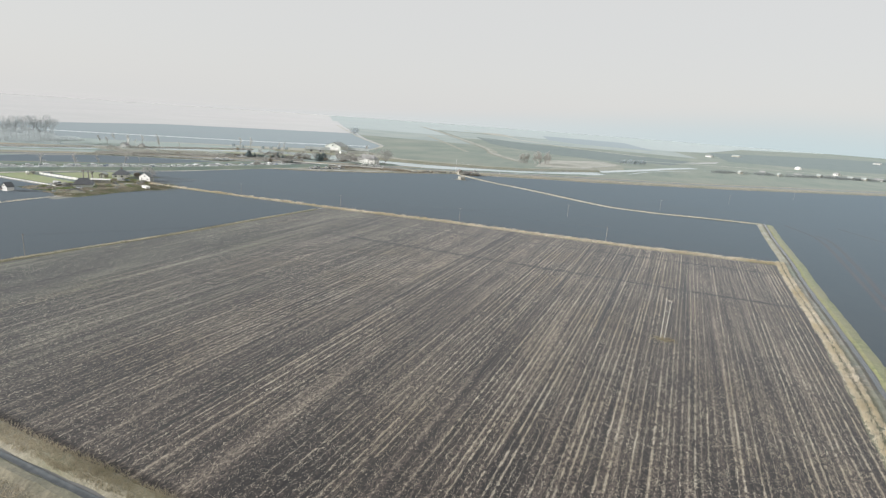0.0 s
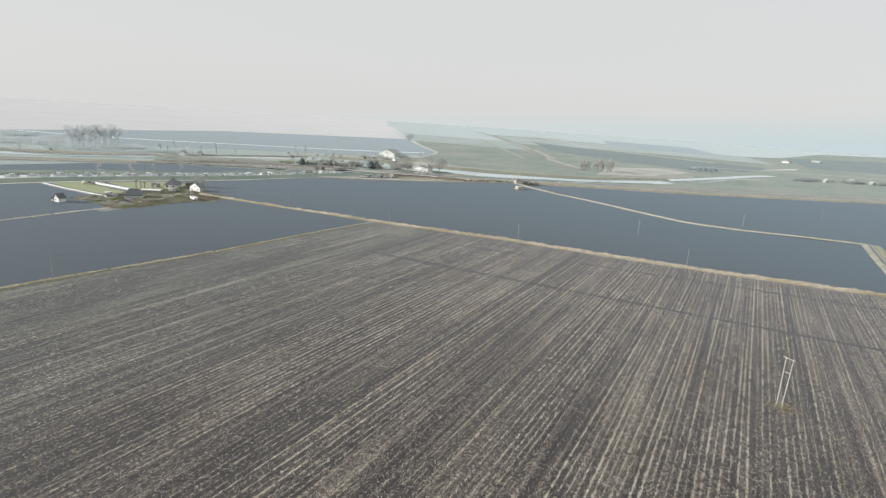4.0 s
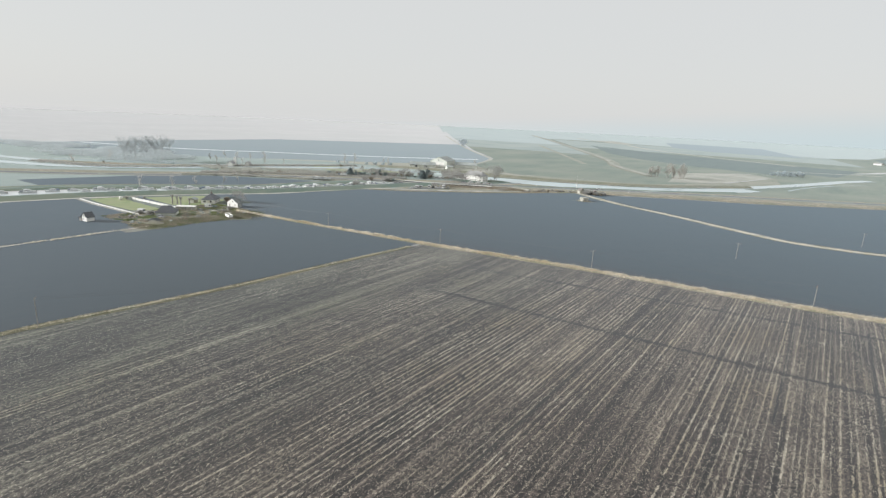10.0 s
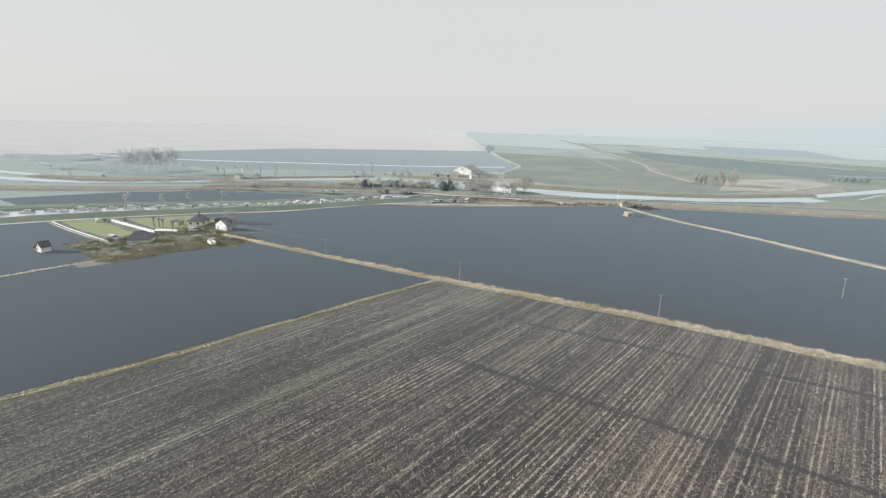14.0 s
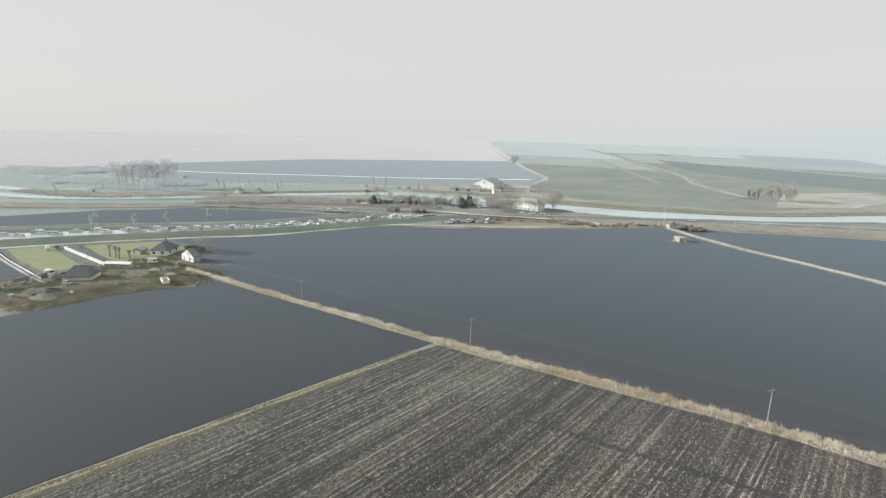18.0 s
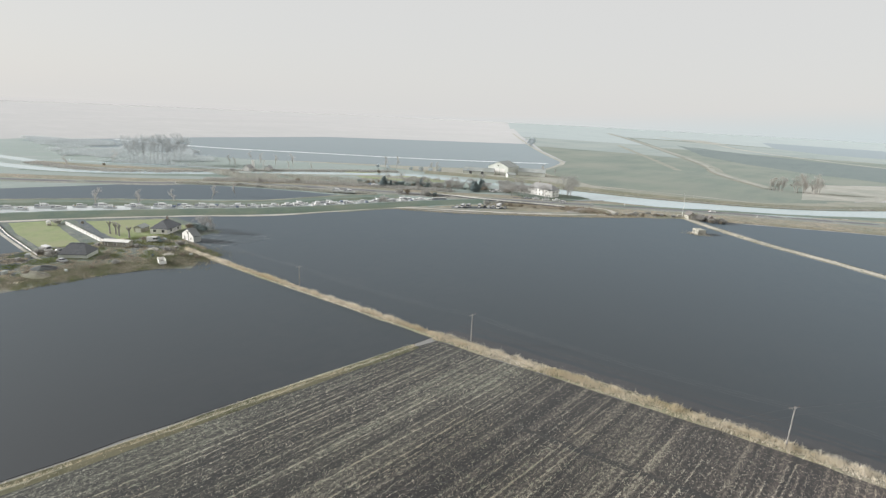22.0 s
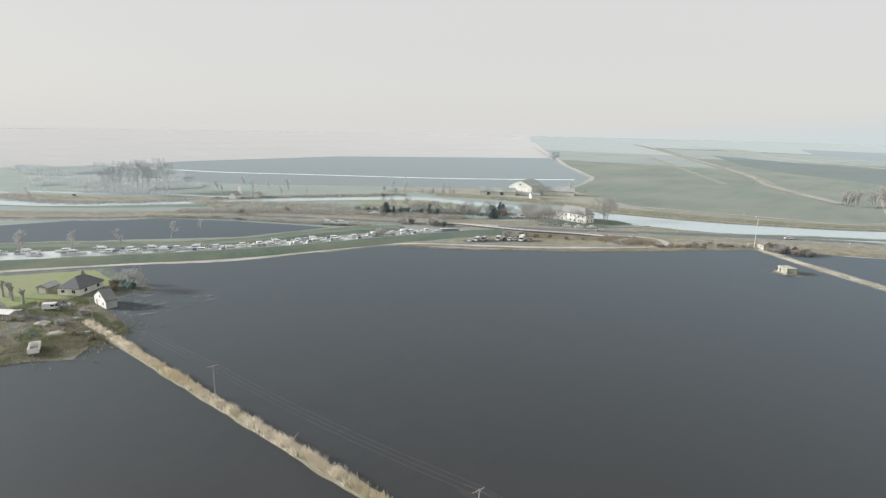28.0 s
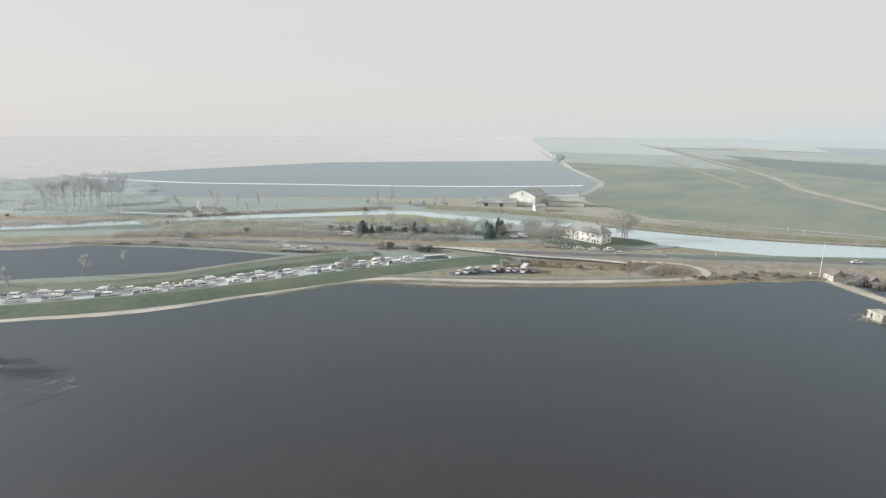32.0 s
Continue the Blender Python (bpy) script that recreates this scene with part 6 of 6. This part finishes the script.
# ---- barns ----
house("barn", "large pale sheet-clad barn with two white doors", (-428, 640, 0), 10, 23, 26, 8.0, 12.8, SHEET, SHEET_ROOF, [("door", "front", -1.4, 0, 5.4, 6.4, WHITE), ("door", "front", 5.0, 0, 5.4, 6.4, WHITE), ("window", "front", 0, 8.6, 1.6, 1.2)], category="barn")
house("long_barn", "long low grey-roofed farm shed", (-440, 613, 0), -57, 11, 32, 3.0, 6.0, SHEET, SHEET_ROOF, [("door", "right", -8, 0, 3, 2.6, DARK_ROOF), ("door", "right", 4, 0, 3, 2.6, DARK_ROOF)], category="barn")
house("white_store", "small white store shed before the barn", (-401, 615, 0), -40, 8, 8, 3.6, 5.0, SHEET, SHEET_ROOF, [("door", "left", 0, 0, 2.6, 2.8, CREAM)], category="shed")
house("blue_barn", "long barn with a blue gable and grey roof", (-402, 655, 0), 120, 11, 28, 3.8, 6.8, SHEET, SHEET_ROOF, [("door", "front", 0, 0, 9.6, 3.7, BLUE_SHEET)], category="barn")

# ---- pump houses by the track ----
bunker = thing("pump_house", "flat-roofed pale concrete pump house with a dark doorway", "pump house", "", (-185.8, 493.6, 0), -40)
part("plinth", boxed(((0, -0.3, 0.12), (6.9, 5.8, 0.24))), TRACK, bunker)
part("wall", boxed(((-2.15, -2.1, 1.35), (1.3, 0.3, 2.3)), ((1.0, -2.1, 1.35), (3.6, 0.3, 2.3)), ((-1.15, -2.1, 2.3), (0.7, 0.3, 0.4)), ((-2.75, 0, 1.35), (0.3, 3.9, 2.3)), ((2.75, 0, 1.35), (0.3, 3.9, 2.3)), ((0, 2.1, 1.35), (5.8, 0.3, 2.3))), CREAM, bunker)
part("roof", boxed(((0, 0, 2.63), (6.2, 4.9, 0.26))), CREAM, bunker)
part("door", boxed(((-1.15, -1.9, 1.15), (0.8, 0.06, 1.9))), DARK_ROOF, bunker, "dark recessed doorway")
part("vent", boxed(((1.5, -2.27, 1.9), (0.7, 0.06, 0.3))), DARK_ROOF, bunker)
house("pump_shed", "pale rendered pump shed with a grey roof", (-205.6, 540.5, 0), 42, 4.6, 6.4, 2.9, 4.6, CREAM, TILE, [("door", "front", 0, 0, 1.1, 2.0, WOOD), ("window", "left", 0, 1.0, 1.1, 0.9)], category="shed")
house("brick_shed", "small brick shed with a pale roof beside scrub", (-193.3, 541, 0), 35, 3.7, 4.6, 2.5, 4.0, BRICK, TILE, [("window", "front", 0, 1.0, 0.9, 0.9), ("door", "left", 0, 0, 1.0, 2.0, WHITE)], category="shed")
mast = thing("radio_mast", "tall thin white mast beside the pump shed", "mast", "", (-210.5, 540.2, 0))
part("pole", tubed(((0, 0, 0), (0, 0, 10), 0.11, 0.09, 8), ((0, 0, 10), (0, 0, 15.6), 0.08, 0.05, 8)), WHITE, mast)
part("base", boxed(((0, 0, 0.2), (0.9, 0.9, 0.4))), CREAM, mast)
part("aerial", tubed(((-0.6, 0, 14.6), (0.6, 0, 14.6), 0.03, 0.03, 4), ((-0.4, 0, 15.1), (0.4, 0, 15.1), 0.03, 0.03, 4)), STEEL, mast)
skip = part("storage_tank", boxed(((0, 0, 0.8), (2.6, 1.5, 1.1), 0, (0.95, 0.9))), CREAM)
skip.matrix_world = pose(-213, 543, 0.1, 0, 0, 30)
tagged(skip, "pale storage tank beside the mast", "tank")
for x, y in ((-254, 548), (-237, 649), (-246, 655), (-175, 585)):
    s = thing("marker_post", "short white marker post on the verge", "post", "marker posts", (x, y, 0.1))
    part("shaft", tubed(((0, 0, 0), (0, 0, 1.8), 0.07, 0.07, 6)), WHITE, s)
    part("board", boxed(((0, 0, 1.7), (0.6, 0.05, 0.6), 40)), WHITE, s)

# ---- trees ----
TALL = [bare_tree("bare_tree", "tall leafless winter tree with a fine grey-brown crown", 14, 0.62, s, group="bare trees", twig=1.5, upright=0.45, n_twigs=8, low=0.22, limb=0.95) for s in (3, 11, 19)]
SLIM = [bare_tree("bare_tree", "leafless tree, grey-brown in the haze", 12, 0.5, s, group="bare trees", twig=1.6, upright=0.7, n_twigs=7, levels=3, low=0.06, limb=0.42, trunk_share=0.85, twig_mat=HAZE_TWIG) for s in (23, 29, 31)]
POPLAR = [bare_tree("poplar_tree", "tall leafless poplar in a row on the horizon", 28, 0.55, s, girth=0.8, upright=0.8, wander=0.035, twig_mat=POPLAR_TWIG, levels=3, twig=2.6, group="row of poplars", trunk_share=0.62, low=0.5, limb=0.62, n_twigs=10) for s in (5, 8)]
FIR = [conifer("dark green conifer beside the gardens", 8, 2.2, 1), conifer("broad dark evergreen tree beside the gardens", 9, 4.2, 2), bush("rounded blue-grey evergreen standing far off in haze", 9, 4.4, 4, HAZED_GREEN, "evergreen_tree", 380)]
SHRUBS = [bush("leafless brown shrub on rough ground", 2.5, 2.0, s) for s in (1, 2)] + [bush("dark evergreen shrub on rough ground", 2.6, 2.0, 3, NEEDLE)] + [bush("tangled grey-brown leafless bush on rough ground", 3.0, 2.4, 4, TWIG)]
POOL = TALL + SLIM + POPLAR + FIR + SHRUBS


def plant(src, x, y, size=1.0, turn=None, z=0.0):
    m = pose(x, y, z, 0, 0, RNG.uniform(0, 360) if turn is None else turn)
    o = copy_thing(src, m)
    o.scale = (size * RNG.uniform(0.9, 1.1), size * RNG.uniform(0.9, 1.1), size)
    return o


# round the inn and on the island
for i in range(24):
    t = RNG.uniform(0, 1)
    plant(TALL[i % 3], -445 + 100 * t + RNG.normal(0, 5), 478 + 56 * t + RNG.normal(0, 6), RNG.uniform(0.4, 0.7))
for x, y, k, s in ((-309, 562, 0, 1.25), (-305, 560, 2, 1.3), (-303, 553, 1, 0.8), (-314, 534, 1, 0.75), (-319, 519, 0, 0.8), (-322, 516, 2, 0.75), (-325, 513, 1, 0.85), (-328, 510, 0, 0.75), (-326, 519, 2, 0.8), (-331, 516, 1, 0.8), (-335, 512, 0, 0.7), (-333, 522, 2, 0.75), (-340, 536, 0, 0.9), (-345, 527, 1, 0.8), (-342, 516, 2, 0.65), (-347, 533, 0, 0.7), (-396, 560, 1, 0.6), (-405, 497, 2, 0.55), (-396, 500, 0, 0.6), (-388, 503, 1, 0.55), (-380, 507, 2, 0.6), (-378, 488, 1, 0.6), (-374, 492, 0, 0.55), (-384, 484, 2, 0.5), (-370, 496, 1, 0.5)):
    plant(TALL[k], x, y, s)
for x, y, k, s in ((-403, 488, 0, 0.85), (-422, 464, 1, 0.85), (-427, 468, 1, 0.7), (-417, 467, 0, 0.7), (-362, 508, 1, 0.85), (-366, 511, 0, 0.9), (-367, 525, 1, 0.8), (-371, 527, 0, 1.0), (-375, 521, 0, 0.8), (-398, 490, 0, 0.5)):
    plant(FIR[k], x, y, s)
for i in range(46):
    t = RNG.uniform(0, 1)
    x, y = -445 + 100 * t + RNG.normal(0, 4), 448 + 72 * t + RNG.normal(0, 5) + 14
    plant(SHRUBS[i % 4], x, y, RNG.uniform(0.5, 1.3))
for i in range(14):
    t = RNG.uniform(0, 1)
    plant(TALL[i % 3], -418 + 70 * t + RNG.normal(0, 3), 484 + 34 * t + RNG.normal(0, 4), RNG.uniform(0.35, 0.55))
# rough ground, car park edge, pump houses
for x, y, k, s in ((-310, 470, 3, 1.2), (-304, 474, 0, 1.0), (-298, 478, 0, 0.9), (-290, 482, 1, 0.8), (-316, 462, 3, 1.1), (-283, 488, 0, 0.6), (-275, 494, 1, 0.6), (-330, 470, 2, 0.8), (-366, 457, 3, 1.5), (-371, 455, 3, 1.3), (-361, 459, 2, 1.2), (-200, 541, 3, 1.2), (-197, 537, 3, 1.1), (-198, 545, 2, 0.9), (-188, 545, 3, 1.0), (-202, 536, 3, 0.8), (-186, 538, 0, 0.8), (-230, 530, 3, 0.7), (-236, 522, 3, 0.7), (-224, 533, 3, 0.6)):
    plant(SHRUBS[k], x, y, s)
for i in range(30):
    t = RNG.uniform(0, 1)
    plant(SHRUBS[(3, 0, 1)[i % 3]], -247 + 30 * t + RNG.normal(0, 2), 503 + 31 * t + RNG.normal(0, 2), RNG.uniform(0.35, 0.75))
for i in range(9):
    t = RNG.uniform(0, 1)
    plant(SHRUBS[3], -505 + 110 * t + RNG.normal(0, 2), 344 + 84 * t + RNG.normal(0, 2), RNG.uniform(0.5, 0.8))
for x, y, k, s in ((-201.5, 543, 3, 1.3), (-199, 540, 3, 1.4), (-189.5, 538, 3, 1.1), (-191, 535, 0, 0.9), (-184, 541, 3, 0.9), (-381, 450, 0, 1.4), (-386, 446, 3, 1.3), (-362, 408, 3, 1.6)):
    plant(SHRUBS[k], x, y, s)
# farm
for x, y, k, s in ((-354, 281, 2, 1.3), (-357, 278, 0, 1.3), (-350, 282, 2, 1.2), (-352, 276, 0, 1.0)):
    plant(SHRUBS[k], x, y, s)
for x, y, s in ((-351, 281, 0.62), (-348.5, 283, 0.5), (-356, 284, 0.4)):
    plant(TALL[int(s * 10) % 3], x, y, s)
for x, y, k, s in ((-341, 258, 2, 0.7), (-349, 254, 0, 0.6), (-343, 217, 3, 0.9), (-350, 217, 3, 0.8), (-321, 206, 0, 0.7), (-316, 224, 0, 0.6), (-318, 232, 3, 0.6), (-325, 254, 3, 0.6), (-313, 255, 0, 0.7), (-306, 258, 0, 0.7), (-330, 262, 3, 0.7), (-404, 236, 3, 0.7), (-398, 244, 0, 0.5)):
    plant(SHRUBS[k], x, y, s)
# poplars and distant trees
for i in range(15):
    t = i / 14
    plant(POPLAR[i % 2], -647 + RNG.normal(0, 3), 352 + 50 * t + RNG.normal(0, 0.6), RNG.uniform(0.85, 1.1))
for x, y, s in ((-599, 456, 1.0), (-588, 467, 0.9), (-575, 479, 1.1), (-566, 440, 0.7), (-516, 552, 1.1), (-504, 556, 1.2), (-471, 580, 0.9), (-610, 430, 0.9), (-428, 280, 0.9), (-430, 301, 0.8), (-432, 325, 0.8), (-436, 343, 0.7), (-440, 262, 1.0), (-480, 585, 0.8), (-640, 470, 0.9), (-655, 340, 1.1), (-640, 300, 1.0), (-410, 690, 0.7), (-420, 705, 0.7), (-405, 680, 0.7), (-395, 690, 0.6), (-590, 425, 0.8), (-545, 455, 0.8), (-530, 470, 0.7)):
    plant(SLIM[int(abs(x)) % 3], x, y, s)
for i in range(9):
    t = RNG.uniform(0, 1)
    plant(SLIM[i % 3], -203 + 12 * t + RNG.normal(0, 2.5), 782 + 8 * t + RNG.normal(0, 2.5), RNG.uniform(0.9, 1.3))
for i in range(11):
    t = RNG.uniform(0, 1)
    plant(SLIM[i % 3], -184 + 20 * t + RNG.normal(0, 3), 794 + 9 * t + RNG.normal(0, 3), RNG.uniform(1.1, 1.8))
for x, y, s in ((-74, 1000, 0.8), (-66, 1006, 1.0), (-59, 1011, 0.8), (-50, 1017, 1.0), (-43, 1021, 0.8), (-80, 996, 0.6), (-448, 605, 0.6)):
    plant(FIR[2], x, y, s)
plant(FIR[2], -700, 1118, 2.0)
for x, y, s in ((-480, 570, 2.2), (-473, 575, 2.0), (-465, 581, 2.2), (-489, 564, 1.8), (-520, 546, 2.0), (-512, 551, 1.8)):
    plant(FIR[2], x, y, 0.28 * s)
for i in range(7):
    t = RNG.uniform(0, 1)
    x, y = (-640 + 180 * t + RNG.normal(0, 5), 330 + 235 * t + RNG.normal(0, 5) - 18 * math.sin(3.1 * t)) if i % 2 else (-590 + 150 * t + RNG.normal(0, 9), 345 + 80 * t + RNG.normal(0, 8))
    plant(SHRUBS[(0, 3, 1)[i % 3]], x, y, RNG.uniform(0.7, 1.4))
for k in POOL:
    for o in (*k.children_recursive, k):
        bpy.data.objects.remove(o)
wood_at = np.c_[RNG.uniform(-1010, -600, 20000), RNG.uniform(300, 480, 20000), np.zeros(20000)]
WOOD_EDGE = [(-1010, 345), (-694, 318), (-612, 385), (-640, 430), (-690, 448), (-830, 478)]
inside = value_noise(wood_at[:, 0] / 30, wood_at[:, 1] / 30, 33) > 0.3
for (x0, y0), (x1, y1) in zip(WOOD_EDGE, WOOD_EDGE[1:] + WOOD_EDGE[:1]):
    inside &= (x1 - x0) * (wood_at[:, 1] - y0) - (y1 - y0) * (wood_at[:, 0] - x0) > 0
wood_at = wood_at[inside]
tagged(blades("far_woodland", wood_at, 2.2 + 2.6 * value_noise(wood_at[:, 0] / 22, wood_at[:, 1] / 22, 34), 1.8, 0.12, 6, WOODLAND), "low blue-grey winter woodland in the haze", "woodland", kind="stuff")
tagged(blades("river_scrub", along([(-690, 285), (-620, 310), (-585, 350), (-548, 440), (-490, 545)], 2600, 9.0), 1.6, 1.0, 0.22, 4, TWIG), "grey scrub along the far river bank", "scrub", kind="stuff")
pile("scrub_mound", "low mound of reddish-brown scrubby earth inside the track loop", "mound", (-266, 503, 0.03), 15, 6, 1.3, SHRUB, 5)
tagged(blades("mound_scrub", np.c_[RNG.normal(-266, 6, 900), RNG.normal(503, 5, 900), np.full(900, 0.3)], 1.2, 0.6, 0.15, 4, SHRUB), "reddish-brown weeds on a mound", "scrub", kind="stuff")
bush_at = np.c_[RNG.uniform(-560, -440, 7000), RNG.uniform(385, 500, 7000), np.zeros(7000)]
lane = (bush_at[:, 0] + 500) * 0.66 + (bush_at[:, 1] - 440) * -0.75
bush_at = bush_at[(np.abs(lane - 18) < 22) & (value_noise(bush_at[:, 0] / 9, bush_at[:, 1] / 9, 31) > 0.3)]
tagged(blades("island_brushwood", bush_at, 2.6, 0.9, 0.08, 6, BRUSH), "brown leafless brushwood between road and river", "woodland", kind="stuff")
tagged(blades("road_scrub", along([(-520, 362), (-480, 408), (-445, 440), (-405, 470), (-372, 492)], 3000, 9.0), 1.8, 0.9, 0.12, 5, TWIG), "grey-brown scrub behind the road", "scrub", kind="stuff")
tagged(blades("mooring_scrub", along([(-512, 338), (-480, 368), (-445, 392), (-415, 410), (-392, 428)], 5200, 4.5), 1.5, 0.8, 0.10, 5, BRUSH), "grey-brown brush between field and road", "scrub", kind="stuff")
tagged(blades("car_park_scrub", along([(-330, 468), (-312, 478), (-290, 492), (-268, 508), (-252, 508)], 1500, 7.0), 0.7, 0.7, 0.09, 4, SHRUB), "dry weeds on the rough ground", "grass", kind="stuff")
tagged(blades("yard_scrub", along([(-304, 255), (-308, 246), (-312, 230), (-314, 214), (-315, 196)], 6500, 7.0), 0.65, 0.6, 0.09, 4, WEED), "dry weeds at the yard edge", "grass", kind="stuff")
tagged(blades("junction_weeds", np.c_[RNG.normal(-311, 6, 2600), RNG.normal(254, 6, 2600), np.full(2600, 0.03)], 0.8, 0.5, 0.08, 4, WEED), "tall dry weeds between farmyard and reed ditch", "weeds", kind="stuff")
tagged(blades("bank_weeds", along([(-420, 588), (-360, 603), (-312, 607), (-258, 621), (-190, 652), (-150, 688)], 2600, 5.0), 0.8, 0.6, 0.14, 4, REED), "dry weeds on the river bank", "grass", kind="stuff")

# ---- houses far off ----
chapel = house("white_farmhouse", "white farmhouse with a tall white chimney stack, far off", (-556, 420, 0), 30, 6, 9, 3, 5.5, WHITE, SLATE, [("window", "left", -2, 1, 1, 1.2), ("window", "left", 2, 1, 1, 1.2)])
part("stack", boxed(((2.0, 4.0, 4.8), (2.2, 2.2, 9.6), 0, (0.8, 0.8))), WHITE, chapel, "tall white stack")
house("white_cottage", "low white cottage, far off", (-551, 437, 0), 40, 5, 8, 2.6, 4.4, WHITE, SLATE, [("window", "left", 0, 1, 1, 1)])
for i, (x, y, t, w, l) in enumerate(((108, 1025, 20, 8, 13), (149, 1089, 50, 8, 15), (172, 1069, 30, 7, 11), (205, 1110, 60, 9, 18), (246, 1152, 35, 8, 14), (270, 1165, 10, 7, 12), (298, 1174, 45, 9, 15), (304, 1290, 30, 9, 18), (321, 1181, 30, 8, 16), (349, 1207, 55, 9, 20), (372, 1222, 40, 8, 14), (95, 1690, 50, 14, 30), (181, 1900, 60, 14, 36), (680, 2400, 40, 14, 40))):
    house("village_house", "pale village house in the haze" if i % 2 else "cream village house with a grey roof in the haze", (x, y, 0), t, w * 0.62, l * 0.62, 2.8, 5.2, (CREAM, WHITE)[i % 2], (SHEET_ROOF, SLATE)[i % 2], [("window", "left", -3, 1, 1.2, 1.3), ("window", "left", 3, 1, 1.2, 1.3), ("window", "front", 0, 1, 1.2, 1.3)], group="village houses")
dome = thing("storage_dome", "white round storage dome among village houses", "dome", "", (256, 1390, 0))
bm = bmesh.new()
bmesh.ops.create_uvsphere(bm, u_segments=20, v_segments=12, radius=7)
bmesh.ops.delete(bm, geom=[v for v in bm.verts if v.co.z < -0.5], context="VERTS")
part("shell", bm, WHITE, dome)
part("collar", tubed(((0, 0, -0.2), (0, 0, 0.8), 7.3, 7.3, 20)), CREAM, dome)
hedge_at = along([(60, 1000), (150, 1066), (250, 1146), (380, 1236), (560, 1380)], 5200, 15.0)
hedge_at = hedge_at[value_noise(hedge_at[:, 0] / 16, hedge_at[:, 1] / 16, 41) > 0.45]
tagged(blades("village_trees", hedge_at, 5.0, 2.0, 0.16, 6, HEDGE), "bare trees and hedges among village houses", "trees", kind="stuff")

# haze painted as a glowing ring wall, all round the horizon
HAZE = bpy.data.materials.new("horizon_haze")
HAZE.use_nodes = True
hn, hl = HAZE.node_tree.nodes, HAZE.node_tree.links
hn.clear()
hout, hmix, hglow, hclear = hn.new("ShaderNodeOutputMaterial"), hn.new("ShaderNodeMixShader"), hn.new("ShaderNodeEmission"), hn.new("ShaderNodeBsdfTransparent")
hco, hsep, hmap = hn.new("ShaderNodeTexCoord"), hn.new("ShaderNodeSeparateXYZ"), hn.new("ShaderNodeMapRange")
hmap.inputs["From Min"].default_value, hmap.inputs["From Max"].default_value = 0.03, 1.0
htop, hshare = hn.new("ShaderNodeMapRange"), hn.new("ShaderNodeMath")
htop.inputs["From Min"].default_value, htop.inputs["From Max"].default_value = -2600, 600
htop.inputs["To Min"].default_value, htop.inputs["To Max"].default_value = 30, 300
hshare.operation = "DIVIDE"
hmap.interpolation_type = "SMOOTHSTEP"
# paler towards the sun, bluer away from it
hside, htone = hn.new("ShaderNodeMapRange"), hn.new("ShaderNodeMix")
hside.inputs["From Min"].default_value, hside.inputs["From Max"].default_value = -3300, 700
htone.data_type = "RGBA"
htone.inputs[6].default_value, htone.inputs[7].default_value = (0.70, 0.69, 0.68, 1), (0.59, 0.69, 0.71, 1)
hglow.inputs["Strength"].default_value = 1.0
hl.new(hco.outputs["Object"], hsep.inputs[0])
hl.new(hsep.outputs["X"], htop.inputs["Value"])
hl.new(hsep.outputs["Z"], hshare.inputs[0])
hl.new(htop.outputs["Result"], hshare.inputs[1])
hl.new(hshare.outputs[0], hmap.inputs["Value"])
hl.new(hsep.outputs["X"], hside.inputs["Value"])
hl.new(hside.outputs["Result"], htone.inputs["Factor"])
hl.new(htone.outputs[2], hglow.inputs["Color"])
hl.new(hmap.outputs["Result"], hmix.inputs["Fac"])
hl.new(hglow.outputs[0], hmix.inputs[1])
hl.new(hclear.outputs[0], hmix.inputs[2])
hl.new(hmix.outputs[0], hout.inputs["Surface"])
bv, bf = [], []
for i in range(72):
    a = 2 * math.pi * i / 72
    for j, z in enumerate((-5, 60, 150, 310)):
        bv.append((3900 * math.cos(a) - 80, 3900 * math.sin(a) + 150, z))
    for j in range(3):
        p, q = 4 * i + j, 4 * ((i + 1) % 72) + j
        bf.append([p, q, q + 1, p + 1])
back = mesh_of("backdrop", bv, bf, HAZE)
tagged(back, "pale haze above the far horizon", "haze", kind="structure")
